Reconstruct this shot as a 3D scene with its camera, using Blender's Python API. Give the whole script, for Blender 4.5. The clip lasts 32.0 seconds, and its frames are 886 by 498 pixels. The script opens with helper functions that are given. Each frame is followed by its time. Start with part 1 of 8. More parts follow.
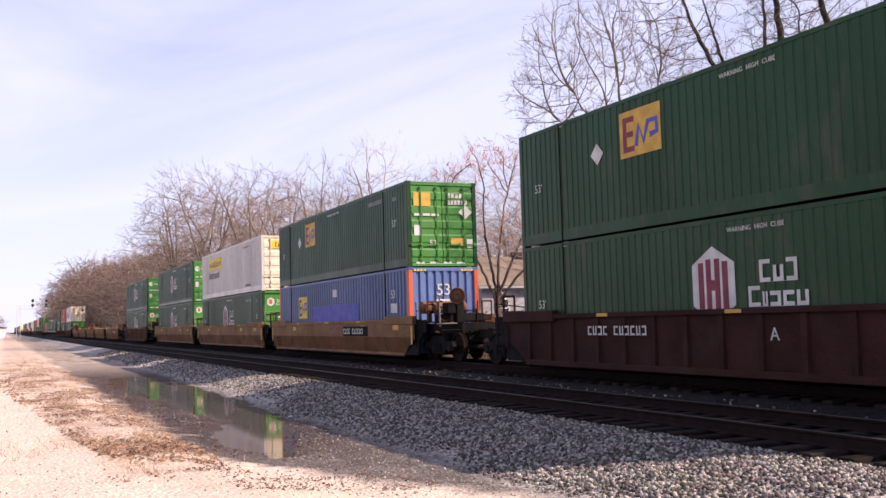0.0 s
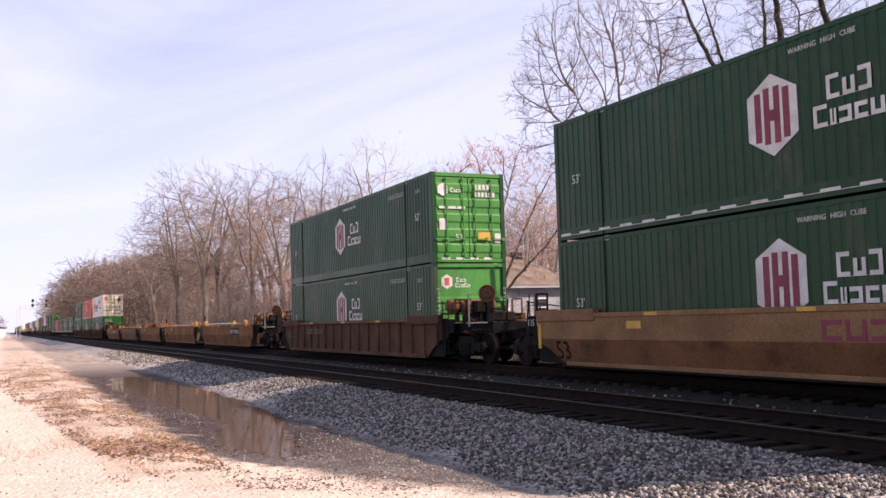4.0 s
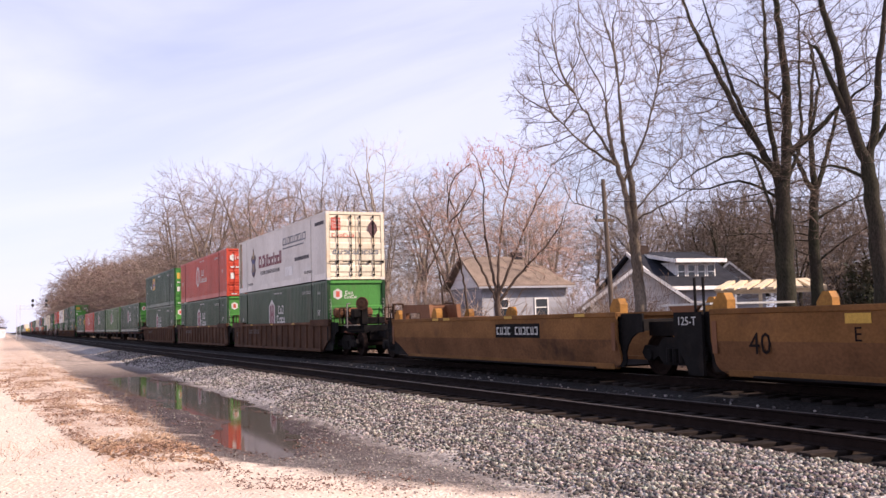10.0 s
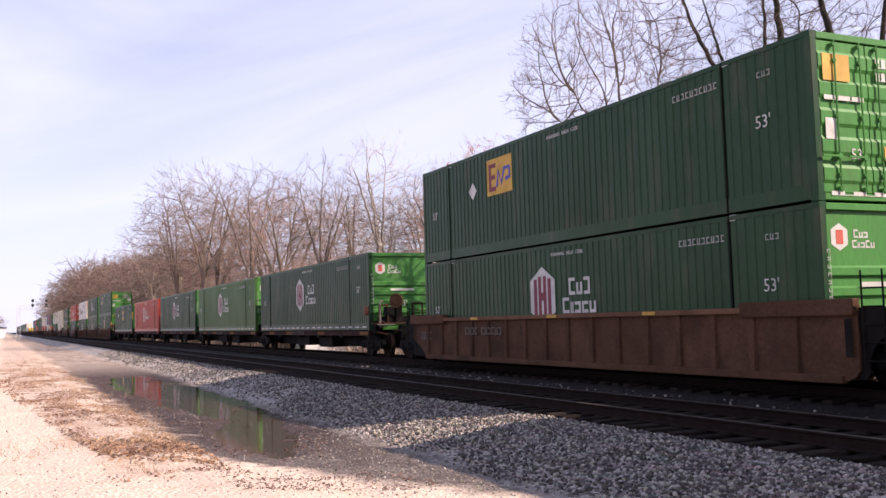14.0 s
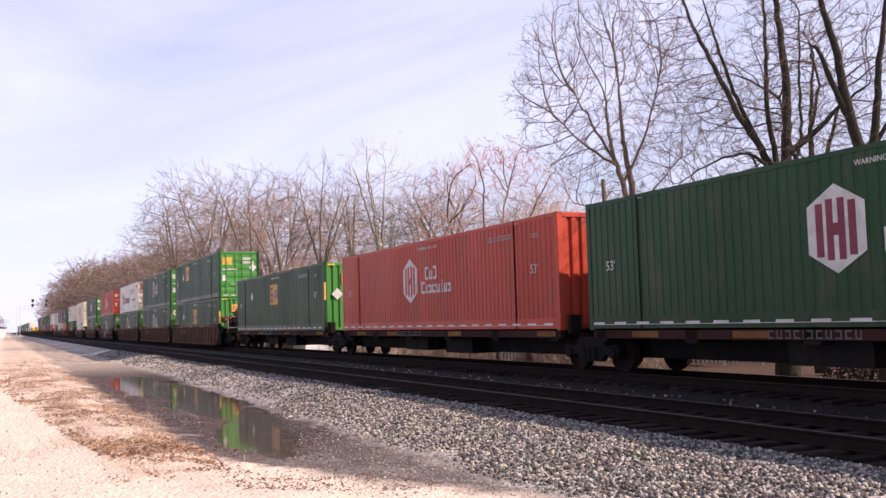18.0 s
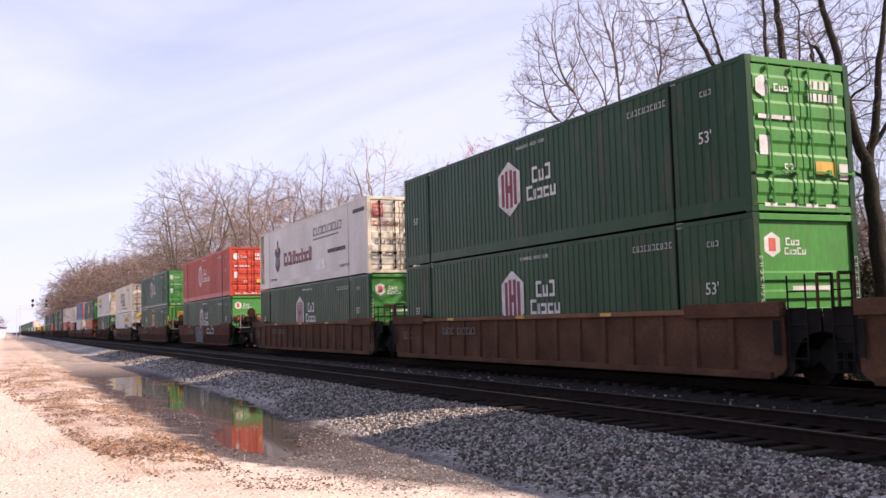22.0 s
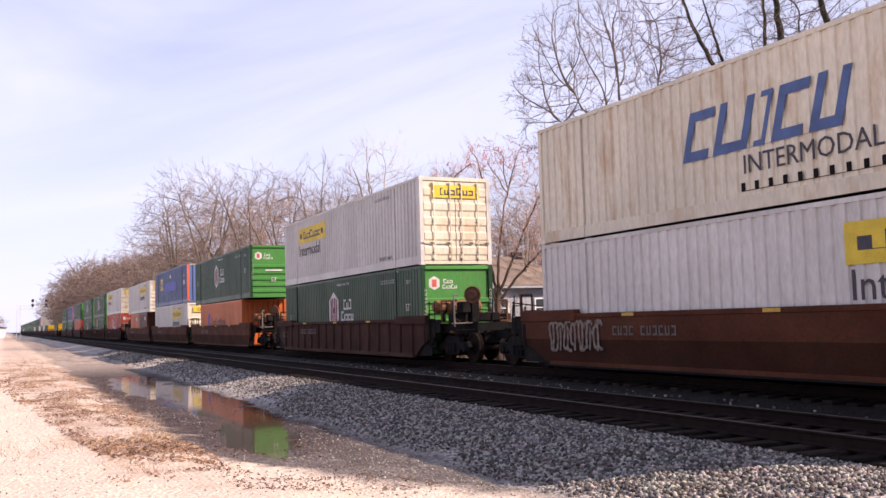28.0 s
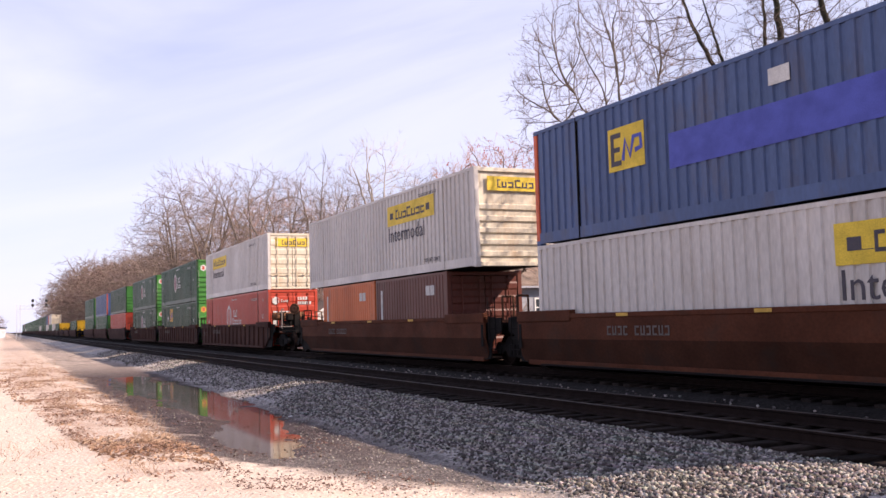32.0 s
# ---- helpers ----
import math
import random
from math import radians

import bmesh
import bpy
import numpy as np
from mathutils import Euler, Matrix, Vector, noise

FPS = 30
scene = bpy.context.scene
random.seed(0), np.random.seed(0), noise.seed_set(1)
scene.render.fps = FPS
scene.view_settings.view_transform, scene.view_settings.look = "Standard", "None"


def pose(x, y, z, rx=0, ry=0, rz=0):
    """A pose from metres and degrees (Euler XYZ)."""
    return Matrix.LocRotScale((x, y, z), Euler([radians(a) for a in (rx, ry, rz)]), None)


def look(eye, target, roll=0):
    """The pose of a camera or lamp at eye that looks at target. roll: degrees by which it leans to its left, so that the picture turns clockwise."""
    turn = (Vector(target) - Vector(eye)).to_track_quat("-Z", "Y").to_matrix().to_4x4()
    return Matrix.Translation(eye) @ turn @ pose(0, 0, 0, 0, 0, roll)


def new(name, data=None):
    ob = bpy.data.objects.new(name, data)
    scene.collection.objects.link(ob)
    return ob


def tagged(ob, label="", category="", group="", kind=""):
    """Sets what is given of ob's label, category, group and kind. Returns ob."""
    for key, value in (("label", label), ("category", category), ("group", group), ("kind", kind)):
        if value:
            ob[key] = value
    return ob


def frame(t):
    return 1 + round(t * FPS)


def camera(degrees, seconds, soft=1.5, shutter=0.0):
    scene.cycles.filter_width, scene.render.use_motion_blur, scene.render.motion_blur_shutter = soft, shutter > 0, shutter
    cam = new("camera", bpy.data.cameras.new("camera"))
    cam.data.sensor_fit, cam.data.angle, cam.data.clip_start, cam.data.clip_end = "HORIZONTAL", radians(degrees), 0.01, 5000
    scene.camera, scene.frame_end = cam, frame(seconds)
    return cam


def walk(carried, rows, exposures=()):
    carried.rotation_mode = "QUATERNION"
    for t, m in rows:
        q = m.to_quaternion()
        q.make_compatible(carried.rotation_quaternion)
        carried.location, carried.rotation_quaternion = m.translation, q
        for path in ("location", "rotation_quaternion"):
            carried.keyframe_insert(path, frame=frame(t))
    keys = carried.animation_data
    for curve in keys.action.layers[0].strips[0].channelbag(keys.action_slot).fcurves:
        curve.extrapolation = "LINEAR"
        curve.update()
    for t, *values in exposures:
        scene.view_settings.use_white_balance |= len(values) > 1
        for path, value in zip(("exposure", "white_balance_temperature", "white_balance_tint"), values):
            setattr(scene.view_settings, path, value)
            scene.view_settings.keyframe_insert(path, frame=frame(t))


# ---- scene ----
EXPOSURE, SKY_STRENGTH, SUN_STRENGTH, CLOUD = 0.66, 0.079, 5.0, (7.75, 8.35, 10.7)

# world: metres, y runs along the track away from the camera, x to the right of it, z = 0 at the top of the near track's rails
cam = camera(50.08, 32.0)
view = pose(0, 0, 1.5, 90 + 4.269, 0, -24.94) @ pose(0, 0, 0, 0, 0, -1.627)
walk(cam, [(0.0, view), (32.0, view)], exposures=[(0.0, EXPOSURE, 6550, 23), (32.0, EXPOSURE, 6550, 23)])

# ---- world and sun ----
SUN_WAY = Vector((6.7, -6.0, 6.6)).normalized()      # towards the sun
SUN_ELEVATION = math.asin(SUN_WAY.z)
SUN_ROTATION = math.atan2(SUN_WAY.x, SUN_WAY.y)


def make_world():
    world = bpy.data.worlds.new("world")
    scene.world = world
    world.use_nodes = True
    nt = world.node_tree
    nt.nodes.clear()
    out = nt.nodes.new("ShaderNodeOutputWorld")
    bg = nt.nodes.new("ShaderNodeBackground")
    sky = nt.nodes.new("ShaderNodeTexSky")
    sky.sky_type = "NISHITA"
    sky.sun_disc = False
    sky.sun_elevation, sky.sun_rotation = SUN_ELEVATION, SUN_ROTATION
    sky.air_density, sky.dust_density, sky.ozone_density = 1.0, 0.6, 0.9
    coord = nt.nodes.new("ShaderNodeTexCoord")
    mapping = nt.nodes.new("ShaderNodeMapping")
    # streaks of thin cloud that rise to the right over the line
    along_line = Vector((0.907, -0.422, 0.0)) * math.cos(radians(15)) + Vector((0, 0, math.sin(radians(15))))
    away = Vector((0.422, 0.907, 0.0))
    mapping.vector_type = "TEXTURE"
    mapping.inputs["Rotation"].default_value = Matrix((along_line, away, along_line.cross(away))).transposed().to_euler()
    mapping.inputs["Scale"].default_value = (1.25, 0.8, 0.30)
    cloud = nt.nodes.new("ShaderNodeTexNoise")
    cloud.inputs["Scale"].default_value = 2.2
    cloud.inputs["Detail"].default_value = 7
    cloud.inputs["Roughness"].default_value = 0.52
    cloud.inputs["Distortion"].default_value = 0.5
    ramp = nt.nodes.new("ShaderNodeValToRGB")
    ramp.color_ramp.elements[0].position, ramp.color_ramp.elements[1].position = 0.34, 0.74
    ramp.color_ramp.elements[0].color = (0.50, 0.50, 0.50, 1)
    mix = nt.nodes.new("ShaderNodeMix")
    mix.data_type = "RGBA"
    mix.inputs[7].default_value = (CLOUD[0], CLOUD[1], CLOUD[2], 1)
    bg.inputs["Strength"].default_value = SKY_STRENGTH
    nt.links.new(coord.outputs["Generated"], mapping.inputs["Vector"])
    nt.links.new(mapping.outputs["Vector"], cloud.inputs["Vector"])
    nt.links.new(cloud.outputs["Fac"], ramp.inputs["Fac"])
    # the veil of thin cloud is thickest towards the horizon
    split = nt.nodes.new("ShaderNodeSeparateXYZ")
    nt.links.new(coord.outputs["Generated"], split.inputs[0])
    veil = nt.nodes.new("ShaderNodeMapRange")
    for k, v in ((1, 0.40), (2, 0.90), (3, 1.0), (4, 0.35)):
        veil.inputs[k].default_value = v
    nt.links.new(split.outputs["Z"], veil.inputs[0])
    thin = nt.nodes.new("ShaderNodeMath")
    thin.operation = "MULTIPLY"
    nt.links.new(veil.outputs[0], thin.inputs[0])
    nt.links.new(ramp.outputs["Color"], thin.inputs[1])
    nt.links.new(thin.outputs[0], mix.inputs["Factor"])
    nt.links.new(sky.outputs["Color"], mix.inputs[6])
    nt.links.new(mix.outputs[2], bg.inputs["Color"])
    nt.links.new(bg.outputs["Background"], out.inputs["Surface"])


make_world()
sun = new("sun", bpy.data.lights.new("sun", "SUN"))
sun.data.energy, sun.data.angle, sun.data.color = SUN_STRENGTH, radians(0.6), (1.0, 0.855, 0.69)
sun.matrix_world = look(SUN_WAY * 100, (0, 0, 0))

# ---- materials ----
def material(name, color, rough=0.7, metal=0.0, color2=None, scale=3.0, spread=0.5, grain=30.0, grain_amount=0.25, bump=0.0, bump_scale=40.0,
             dirt=None, dirt_amount=0.0, dirt_scale=1.2, stretch=(1, 1, 1), per_object=0.0, spec=0.4):
    m = bpy.data.materials.new(name)
    m.use_nodes = True
    nt = m.node_tree
    b = nt.nodes["Principled BSDF"]
    L = nt.links.new
    coord = nt.nodes.new("ShaderNodeTexCoord")
    mapping = nt.nodes.new("ShaderNodeMapping")
    mapping.inputs["Scale"].default_value = stretch
    info = nt.nodes.new("ShaderNodeObjectInfo")
    shift = nt.nodes.new("ShaderNodeVectorMath")
    shift.operation = "ADD"
    far = nt.nodes.new("ShaderNodeMath")
    far.operation = "MULTIPLY"
    far.inputs[1].default_value = 57.0
    L(info.outputs["Random"], far.inputs[0])
    L(coord.outputs["Object"], mapping.inputs["Vector"])
    L(mapping.outputs["Vector"], shift.inputs[0])
    L(far.outputs[0], shift.inputs[1])
    n1 = nt.nodes.new("ShaderNodeTexNoise")
    n1.inputs["Scale"].default_value, n1.inputs["Detail"].default_value = scale, 5
    n2 = nt.nodes.new("ShaderNodeTexNoise")
    n2.inputs["Scale"].default_value, n2.inputs["Detail"].default_value = grain, 3
    for n in (n1, n2):
        L(shift.outputs[0], n.inputs["Vector"])
    r1 = nt.nodes.new("ShaderNodeMapRange")
    r1.inputs[1].default_value, r1.inputs[2].default_value = 0.5 - 0.5 * (1 - spread) * 0.6, 0.5 + 0.5 * (1 - spread) * 0.6 + 0.05
    L(n1.outputs["Fac"], r1.inputs[0])
    mix = nt.nodes.new("ShaderNodeMix")
    mix.data_type = "RGBA"
    c2 = color2 or tuple(c * 0.72 for c in color)
    mix.inputs[6].default_value, mix.inputs[7].default_value = (*color, 1), (*c2, 1)
    L(r1.outputs[0], mix.inputs["Factor"])
    last = mix.outputs[2]
    g = nt.nodes.new("ShaderNodeMix")
    g.data_type, g.blend_type = "RGBA", "MULTIPLY"
    gr = nt.nodes.new("ShaderNodeMapRange")
    gr.inputs[1].default_value, gr.inputs[2].default_value = 0.3, 0.7
    gr.inputs[3].default_value, gr.inputs[4].default_value = 1 - grain_amount, 1 + grain_amount
    L(n2.outputs["Fac"], gr.inputs[0])
    g.inputs["Factor"].default_value = 1
    L(last, g.inputs[6])
    L(gr.outputs[0], g.inputs[7])
    last = g.outputs[2]
    if per_object:
        o = nt.nodes.new("ShaderNodeMix")
        o.data_type, o.blend_type = "RGBA", "MULTIPLY"
        orr = nt.nodes.new("ShaderNodeMapRange")
        orr.inputs[3].default_value, orr.inputs[4].default_value = 1 - per_object, 1 + per_object
        L(info.outputs["Random"], orr.inputs[0])
        o.inputs["Factor"].default_value = 1
        L(last, o.inputs[6])
        L(orr.outputs[0], o.inputs[7])
        last = o.outputs[2]
    if dirt:
        n3 = nt.nodes.new("ShaderNodeTexNoise")
        n3.inputs["Scale"].default_value, n3.inputs["Detail"].default_value, n3.inputs["Roughness"].default_value = dirt_scale, 8, 0.65
        L(shift.outputs[0], n3.inputs["Vector"])
        dr = nt.nodes.new("ShaderNodeMapRange")
        dr.inputs[1].default_value, dr.inputs[2].default_value = 0.52, 0.72
        dr.inputs[4].default_value = dirt_amount
        L(n3.outputs["Fac"], dr.inputs[0])
        d = nt.nodes.new("ShaderNodeMix")
        d.data_type = "RGBA"
        d.inputs[7].default_value = (*dirt, 1)
        L(dr.outputs[0], d.inputs["Factor"])
        L(last, d.inputs[6])
        last = d.outputs[2]
    L(last, b.inputs["Base Color"])
    rr = nt.nodes.new("ShaderNodeMapRange")
    rr.inputs[3].default_value, rr.inputs[4].default_value = max(0.02, rough - 0.12), min(1, rough + 0.12)
    L(n1.outputs["Fac"], rr.inputs[0])
    L(rr.outputs[0], b.inputs["Roughness"])
    b.inputs["Metallic"].default_value = metal
    b.inputs["Specular IOR Level"].default_value = spec
    if bump:
        bp = nt.nodes.new("ShaderNodeBump")
        bp.inputs["Strength"].default_value, bp.inputs["Distance"].default_value = 0.6, bump
        n4 = nt.nodes.new("ShaderNodeTexNoise")
        n4.inputs["Scale"].default_value, n4.inputs["Detail"].default_value = bump_scale, 4
        L(shift.outputs[0], n4.inputs["Vector"])
        L(n4.outputs["Fac"], bp.inputs["Height"])
        L(bp.outputs[0], b.inputs["Normal"])
    return m


def paint(name, color, dirt_amount=0.45, rough=0.42, dirt=(0.10, 0.075, 0.055), spec=0.2):
    car = name.find("car_paint") >= 0 or name.find("panel") >= 0
    return material(name, color, rough=rough, color2=tuple(c * (0.62 if car else 0.8) for c in color), scale=0.9 if car else 0.6, grain=14, grain_amount=0.16 if car else 0.10, dirt=dirt,
                    dirt_amount=dirt_amount, dirt_scale=1.1 if car else 1.6, stretch=(1, 1, 1.3 if car else 0.35), per_object=0.10, bump=0.004, bump_scale=5, spec=spec)


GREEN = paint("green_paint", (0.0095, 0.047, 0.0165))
# lit copy of the green: sunlight on the near ends put into the colour
GREEN_SUNLIT = paint("sunlit_green_paint", (0.060, 0.225, 0.050), 0.3)
OLIVE = paint("olive_green_paint", (0.036, 0.105, 0.018))
GREEN_DARK = paint("dark_green_paint", (0.018, 0.075, 0.038))
RED = paint("red_paint", (0.44, 0.060, 0.034))
ORANGE = paint("orange_paint", (0.50, 0.12, 0.03))
BROWN_BOX = paint("brown_box_paint", (0.11, 0.035, 0.025))
# blue raised for the near end, with the sun's brightening painted in
BLUE_SUNLIT = paint("sunlit_blue_paint", (0.115, 0.175, 0.36), 0.3)
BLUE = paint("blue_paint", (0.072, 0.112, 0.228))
WHITE = paint("white_paint", (0.61, 0.58, 0.535), 0.30, dirt=(0.36, 0.29, 0.22))
CREAM = paint("cream_paint", (0.68, 0.615, 0.48), 0.75, dirt=(0.44, 0.26, 0.12))
YELLOW = paint("yellow_paint", (0.70, 0.42, 0.03), 0.2)
RED_POST = paint("orange_red_paint", (0.62, 0.12, 0.045), 0.2)
MARK_WHITE = material("white_lettering", (0.56, 0.56, 0.53), 0.6, grain=60, grain_amount=0.2)
WORN_WHITE = material("worn_white_code_paint", (0.33, 0.34, 0.32), 0.7, grain=60, grain_amount=0.4)
MARK_FADED = material("faded_lettering", (0.115, 0.098, 0.087), 0.7, grain=60, grain_amount=0.3)
OWNER_INK = material("worn_white_lettering", (0.30, 0.27, 0.25), 0.7, grain=40, grain_amount=0.4)
MARK_DARK = material("dark_lettering", (0.05, 0.045, 0.06), 0.6, grain=60, grain_amount=0.2)
MARK_BLACK = material("black_stencil_paint", (0.014, 0.009, 0.008), 0.8, grain=60, grain_amount=0.2, spec=0.1)
MARK_YELLOW = material("yellow_panel", (0.70, 0.50, 0.04), 0.6, grain=60, grain_amount=0.2)
MARK_GOLD = material("golden_panel", (0.55, 0.33, 0.05), 0.6, grain=60, grain_amount=0.2)
MARK_MAROON = material("maroon_lettering", (0.19, 0.028, 0.05), 0.6, grain=60, grain_amount=0.2)
MARK_BLUE = material("blue_lettering", (0.06, 0.08, 0.38), 0.6, grain=60, grain_amount=0.2)
MARK_SLATE = material("slate_grey_lettering", (0.13, 0.15, 0.19), 0.6, grain=60, grain_amount=0.2)
MARK_RED = material("red_notice_paint", (0.50, 0.09, 0.06), 0.6, grain=60, grain_amount=0.2)
CREST_BROWN = material("dark_brown_emblem", (0.085, 0.04, 0.045), 0.6, grain=12, grain_amount=0.5)
CREST_BLUE = material("dark_blue_emblem", (0.035, 0.04, 0.14), 0.6, grain=12, grain_amount=0.4)
CREST_GOLD = material("dull_gold_emblem", (0.34, 0.24, 0.12), 0.6, grain=12, grain_amount=0.4)
PATCH_WHITE = material("fresh_white_patch", (0.70, 0.69, 0.66), 0.5, grain=20, grain_amount=0.08)
SPRAY_DARK = material("dark_spray_paint", (0.028, 0.030, 0.045), 0.7, scale=2, grain=12, grain_amount=0.4, dirt=(0.07, 0.04, 0.03), dirt_amount=0.7)
SPRAY_FADED = material("faded_spray_paint", (0.20, 0.165, 0.14), 0.8, grain=9, grain_amount=0.5, dirt=(0.15, 0.08, 0.035), dirt_amount=0.9, dirt_scale=3.5)
SPRAY_PALE = material("pale_spray_paint", (0.27, 0.25, 0.26), 0.7, grain=12, grain_amount=0.5, dirt=(0.12, 0.07, 0.045), dirt_amount=0.9, dirt_scale=2.5)
MARK_STEELBLUE = material("steel_blue_lettering", (0.07, 0.12, 0.27), 0.6, grain=60, grain_amount=0.2)
CAR_TAN = paint("tan_yellow_car_paint", (0.25, 0.145, 0.072), 0.6, 0.8, (0.14, 0.076, 0.044), 0.12)
CAR_YELLOW = paint("yellow_car_paint", (0.215, 0.102, 0.036), 0.9, 0.8, (0.11, 0.052, 0.024), 0.12)
CAR_MAROON = paint("maroon_car_paint", (0.042, 0.016, 0.014), 0.6, 0.8, (0.035, 0.024, 0.02), 0.12)
CAR_BROWN = paint("brown_car_paint", (0.098, 0.050, 0.030), 0.8, 0.85, (0.042, 0.027, 0.02), 0.12)
CAR_RED = paint("red_brown_car_paint", (0.095, 0.032, 0.016), 0.6, 0.8, (0.045, 0.026, 0.018), 0.12)
CAR_DARK = paint("dark_brown_car_paint", (0.066, 0.030, 0.023), 0.7, 0.85, (0.03, 0.019, 0.016), 0.12)
BLACK_STEEL = material("grimy_black_steel", (0.012, 0.011, 0.011), 0.8, 0.0, scale=4, grain=40, spec=0.08, dirt=(0.035, 0.025, 0.02), dirt_amount=0.6)
WORN_STEEL = material("worn_bare_steel", (0.30, 0.27, 0.25), 0.4, 0.8, scale=3, grain=50)
GALV = material("galvanised_bars", (0.50, 0.50, 0.48), 0.45, 0.6, scale=5, grain=40)
RAIL_STEEL = material("rusty_rail_steel", (0.018, 0.011, 0.009), 0.9, 0.0, scale=6, grain=50, spec=0.1)
RAIL_TOP = material("polished_rail_head", (0.065, 0.052, 0.044), 0.6, 0.2, scale=6, grain=50)
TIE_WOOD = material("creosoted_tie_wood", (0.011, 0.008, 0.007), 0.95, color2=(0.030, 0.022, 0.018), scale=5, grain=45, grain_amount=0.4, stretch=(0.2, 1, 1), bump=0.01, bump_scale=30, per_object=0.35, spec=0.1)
# lower car sides: grime, plus a darker tone for shade under the crease
CAR_SHADED_GRIME = paint("grimy_lower_panel", (0.185, 0.09, 0.042), 0.85, 0.85, (0.05, 0.03, 0.02), 0.1)
CAR_RED_SHADED_GRIME = paint("grimy_red_panel", (0.060, 0.023, 0.013), 0.8, 0.85, (0.028, 0.018, 0.014), 0.1)
# top chords of brown cars are a paler tan than their sides
CHORD_TAN = paint("pale_tan_chord_car_paint", (0.17, 0.088, 0.05), 0.7, 0.8, (0.07, 0.04, 0.026), 0.15)
CHORD = {CAR_BROWN: CHORD_TAN}
LOWER = {CAR_TAN: CAR_SHADED_GRIME, CAR_YELLOW: CAR_SHADED_GRIME, CAR_RED: CAR_RED_SHADED_GRIME, CAR_DARK: CAR_DARK}
CAR_WHEEL = paint("rust_brown_wheel", (0.12, 0.06, 0.036), 0.8, 0.8, (0.03, 0.02, 0.015), 0.1)
POST_WORN = material("worn_pale_post", (0.20, 0.175, 0.155), 0.7, scale=5, grain=30, grain_amount=0.4, dirt=(0.05, 0.035, 0.028), dirt_amount=0.8, dirt_scale=4)
GUIDE_GOLD = paint("golden_guide_panel", (0.40, 0.19, 0.045), 0.8, 0.7, (0.10, 0.05, 0.028), 0.15)
CAR_RUST = paint("rusty_orange_steel", (0.19, 0.085, 0.042), 0.7, 0.75, (0.10, 0.05, 0.03))


# ---- mesh helpers ----
class Shape:
    """Collects plain solids into one mesh."""

    def __init__(self):
        self.v, self.f, self.m, self.mi = [], [], [], 0

    def add(self, verts, faces):
        n = len(self.v)
        self.v.extend(verts)
        self.f.extend([tuple(n + i for i in face) for face in faces])
        self.m.extend([self.mi] * len(faces))
        return self

    def box(self, x0, x1, y0, y1, z0, z1):
        self.add([(x0, y0, z0), (x1, y0, z0), (x1, y1, z0), (x0, y1, z0), (x0, y0, z1), (x1, y0, z1), (x1, y1, z1), (x0, y1, z1)],
                 [(0, 3, 2, 1), (4, 5, 6, 7), (0, 1, 5, 4), (1, 2, 6, 5), (2, 3, 7, 6), (3, 0, 4, 7)])
        return self

    def chamfer(self, x0, x1, y0, y1, z0, z1, c):
        """A box with its edges cut off."""
        vs, faces = [], []
        for sx in (0, 1):
            for sy in (0, 1):
                for sz in (0, 1):
                    X, Y, Z = (x0, x1)[sx], (y0, y1)[sy], (z0, z1)[sz]
                    ix, iy, iz = X + (c, -c)[sx], Y + (c, -c)[sy], Z + (c, -c)[sz]
                    vs += [(X, iy, iz), (ix, Y, iz), (ix, iy, Z)]

        def k(sx, sy, sz, a):
            return (sx * 4 + sy * 2 + sz) * 3 + a
        for s in (0, 1):
            for a, q in ((0, [k(s, 0, 0, 0), k(s, 0, 1, 0), k(s, 1, 1, 0), k(s, 1, 0, 0)]), (1, [k(0, s, 0, 1), k(1, s, 0, 1), k(1, s, 1, 1), k(0, s, 1, 1)]),
                         (2, [k(0, 0, s, 2), k(0, 1, s, 2), k(1, 1, s, 2), k(1, 0, s, 2)])):
                faces.append(tuple(q) if s == 0 else tuple(reversed(q)))
        for s in (0, 1):
            for t in (0, 1):
                faces.append((k(s, t, 0, 0), k(s, t, 0, 1), k(s, t, 1, 1), k(s, t, 1, 0)))
                faces.append((k(s, 0, t, 0), k(s, 0, t, 2), k(s, 1, t, 2), k(s, 1, t, 0)))
                faces.append((k(0, s, t, 1), k(0, s, t, 2), k(1, s, t, 2), k(1, s, t, 1)))
        for sx in (0, 1):
            for sy in (0, 1):
                for sz in (0, 1):
                    faces.append((k(sx, sy, sz, 0), k(sx, sy, sz, 1), k(sx, sy, sz, 2)))
        self.add(vs, faces)
        return self

    def prism(self, outline, axis, a, b):
        """A flat outline pushed along an axis from a to b. The outline's two numbers are the other two axes in the order x, y, z."""
        n = len(outline)

        def at(p, w):
            return {"x": (w, p[0], p[1]), "y": (p[0], w, p[1]), "z": (p[0], p[1], w)}[axis]
        vs = [at(p, a) for p in outline] + [at(p, b) for p in outline]
        faces = [tuple(range(n)), tuple(range(2 * n - 1, n - 1, -1))] + [(i, i + n, (i + 1) % n + n, (i + 1) % n) for i in range(n)]
        return self.add(vs, faces)

    def tube(self, p, q, r0, r1=None, sides=6, cap=True):
        p, q = Vector(p), Vector(q)
        r1 = r0 if r1 is None else r1
        d = (q - p).normalized()
        a = d.orthogonal().normalized()
        b = d.cross(a)
        vs = []
        for c, r in ((p, r0), (q, r1)):
            for i in range(sides):
                t = 2 * math.pi * i / sides
                vs.append(tuple(c + a * (math.cos(t) * r) + b * (math.sin(t) * r)))
        faces = [(i, (i + 1) % sides, sides + (i + 1) % sides, sides + i) for i in range(sides)]
        if cap:
            faces += [tuple(range(sides - 1, -1, -1)), tuple(range(sides, 2 * sides))]
        return self.add(vs, faces)

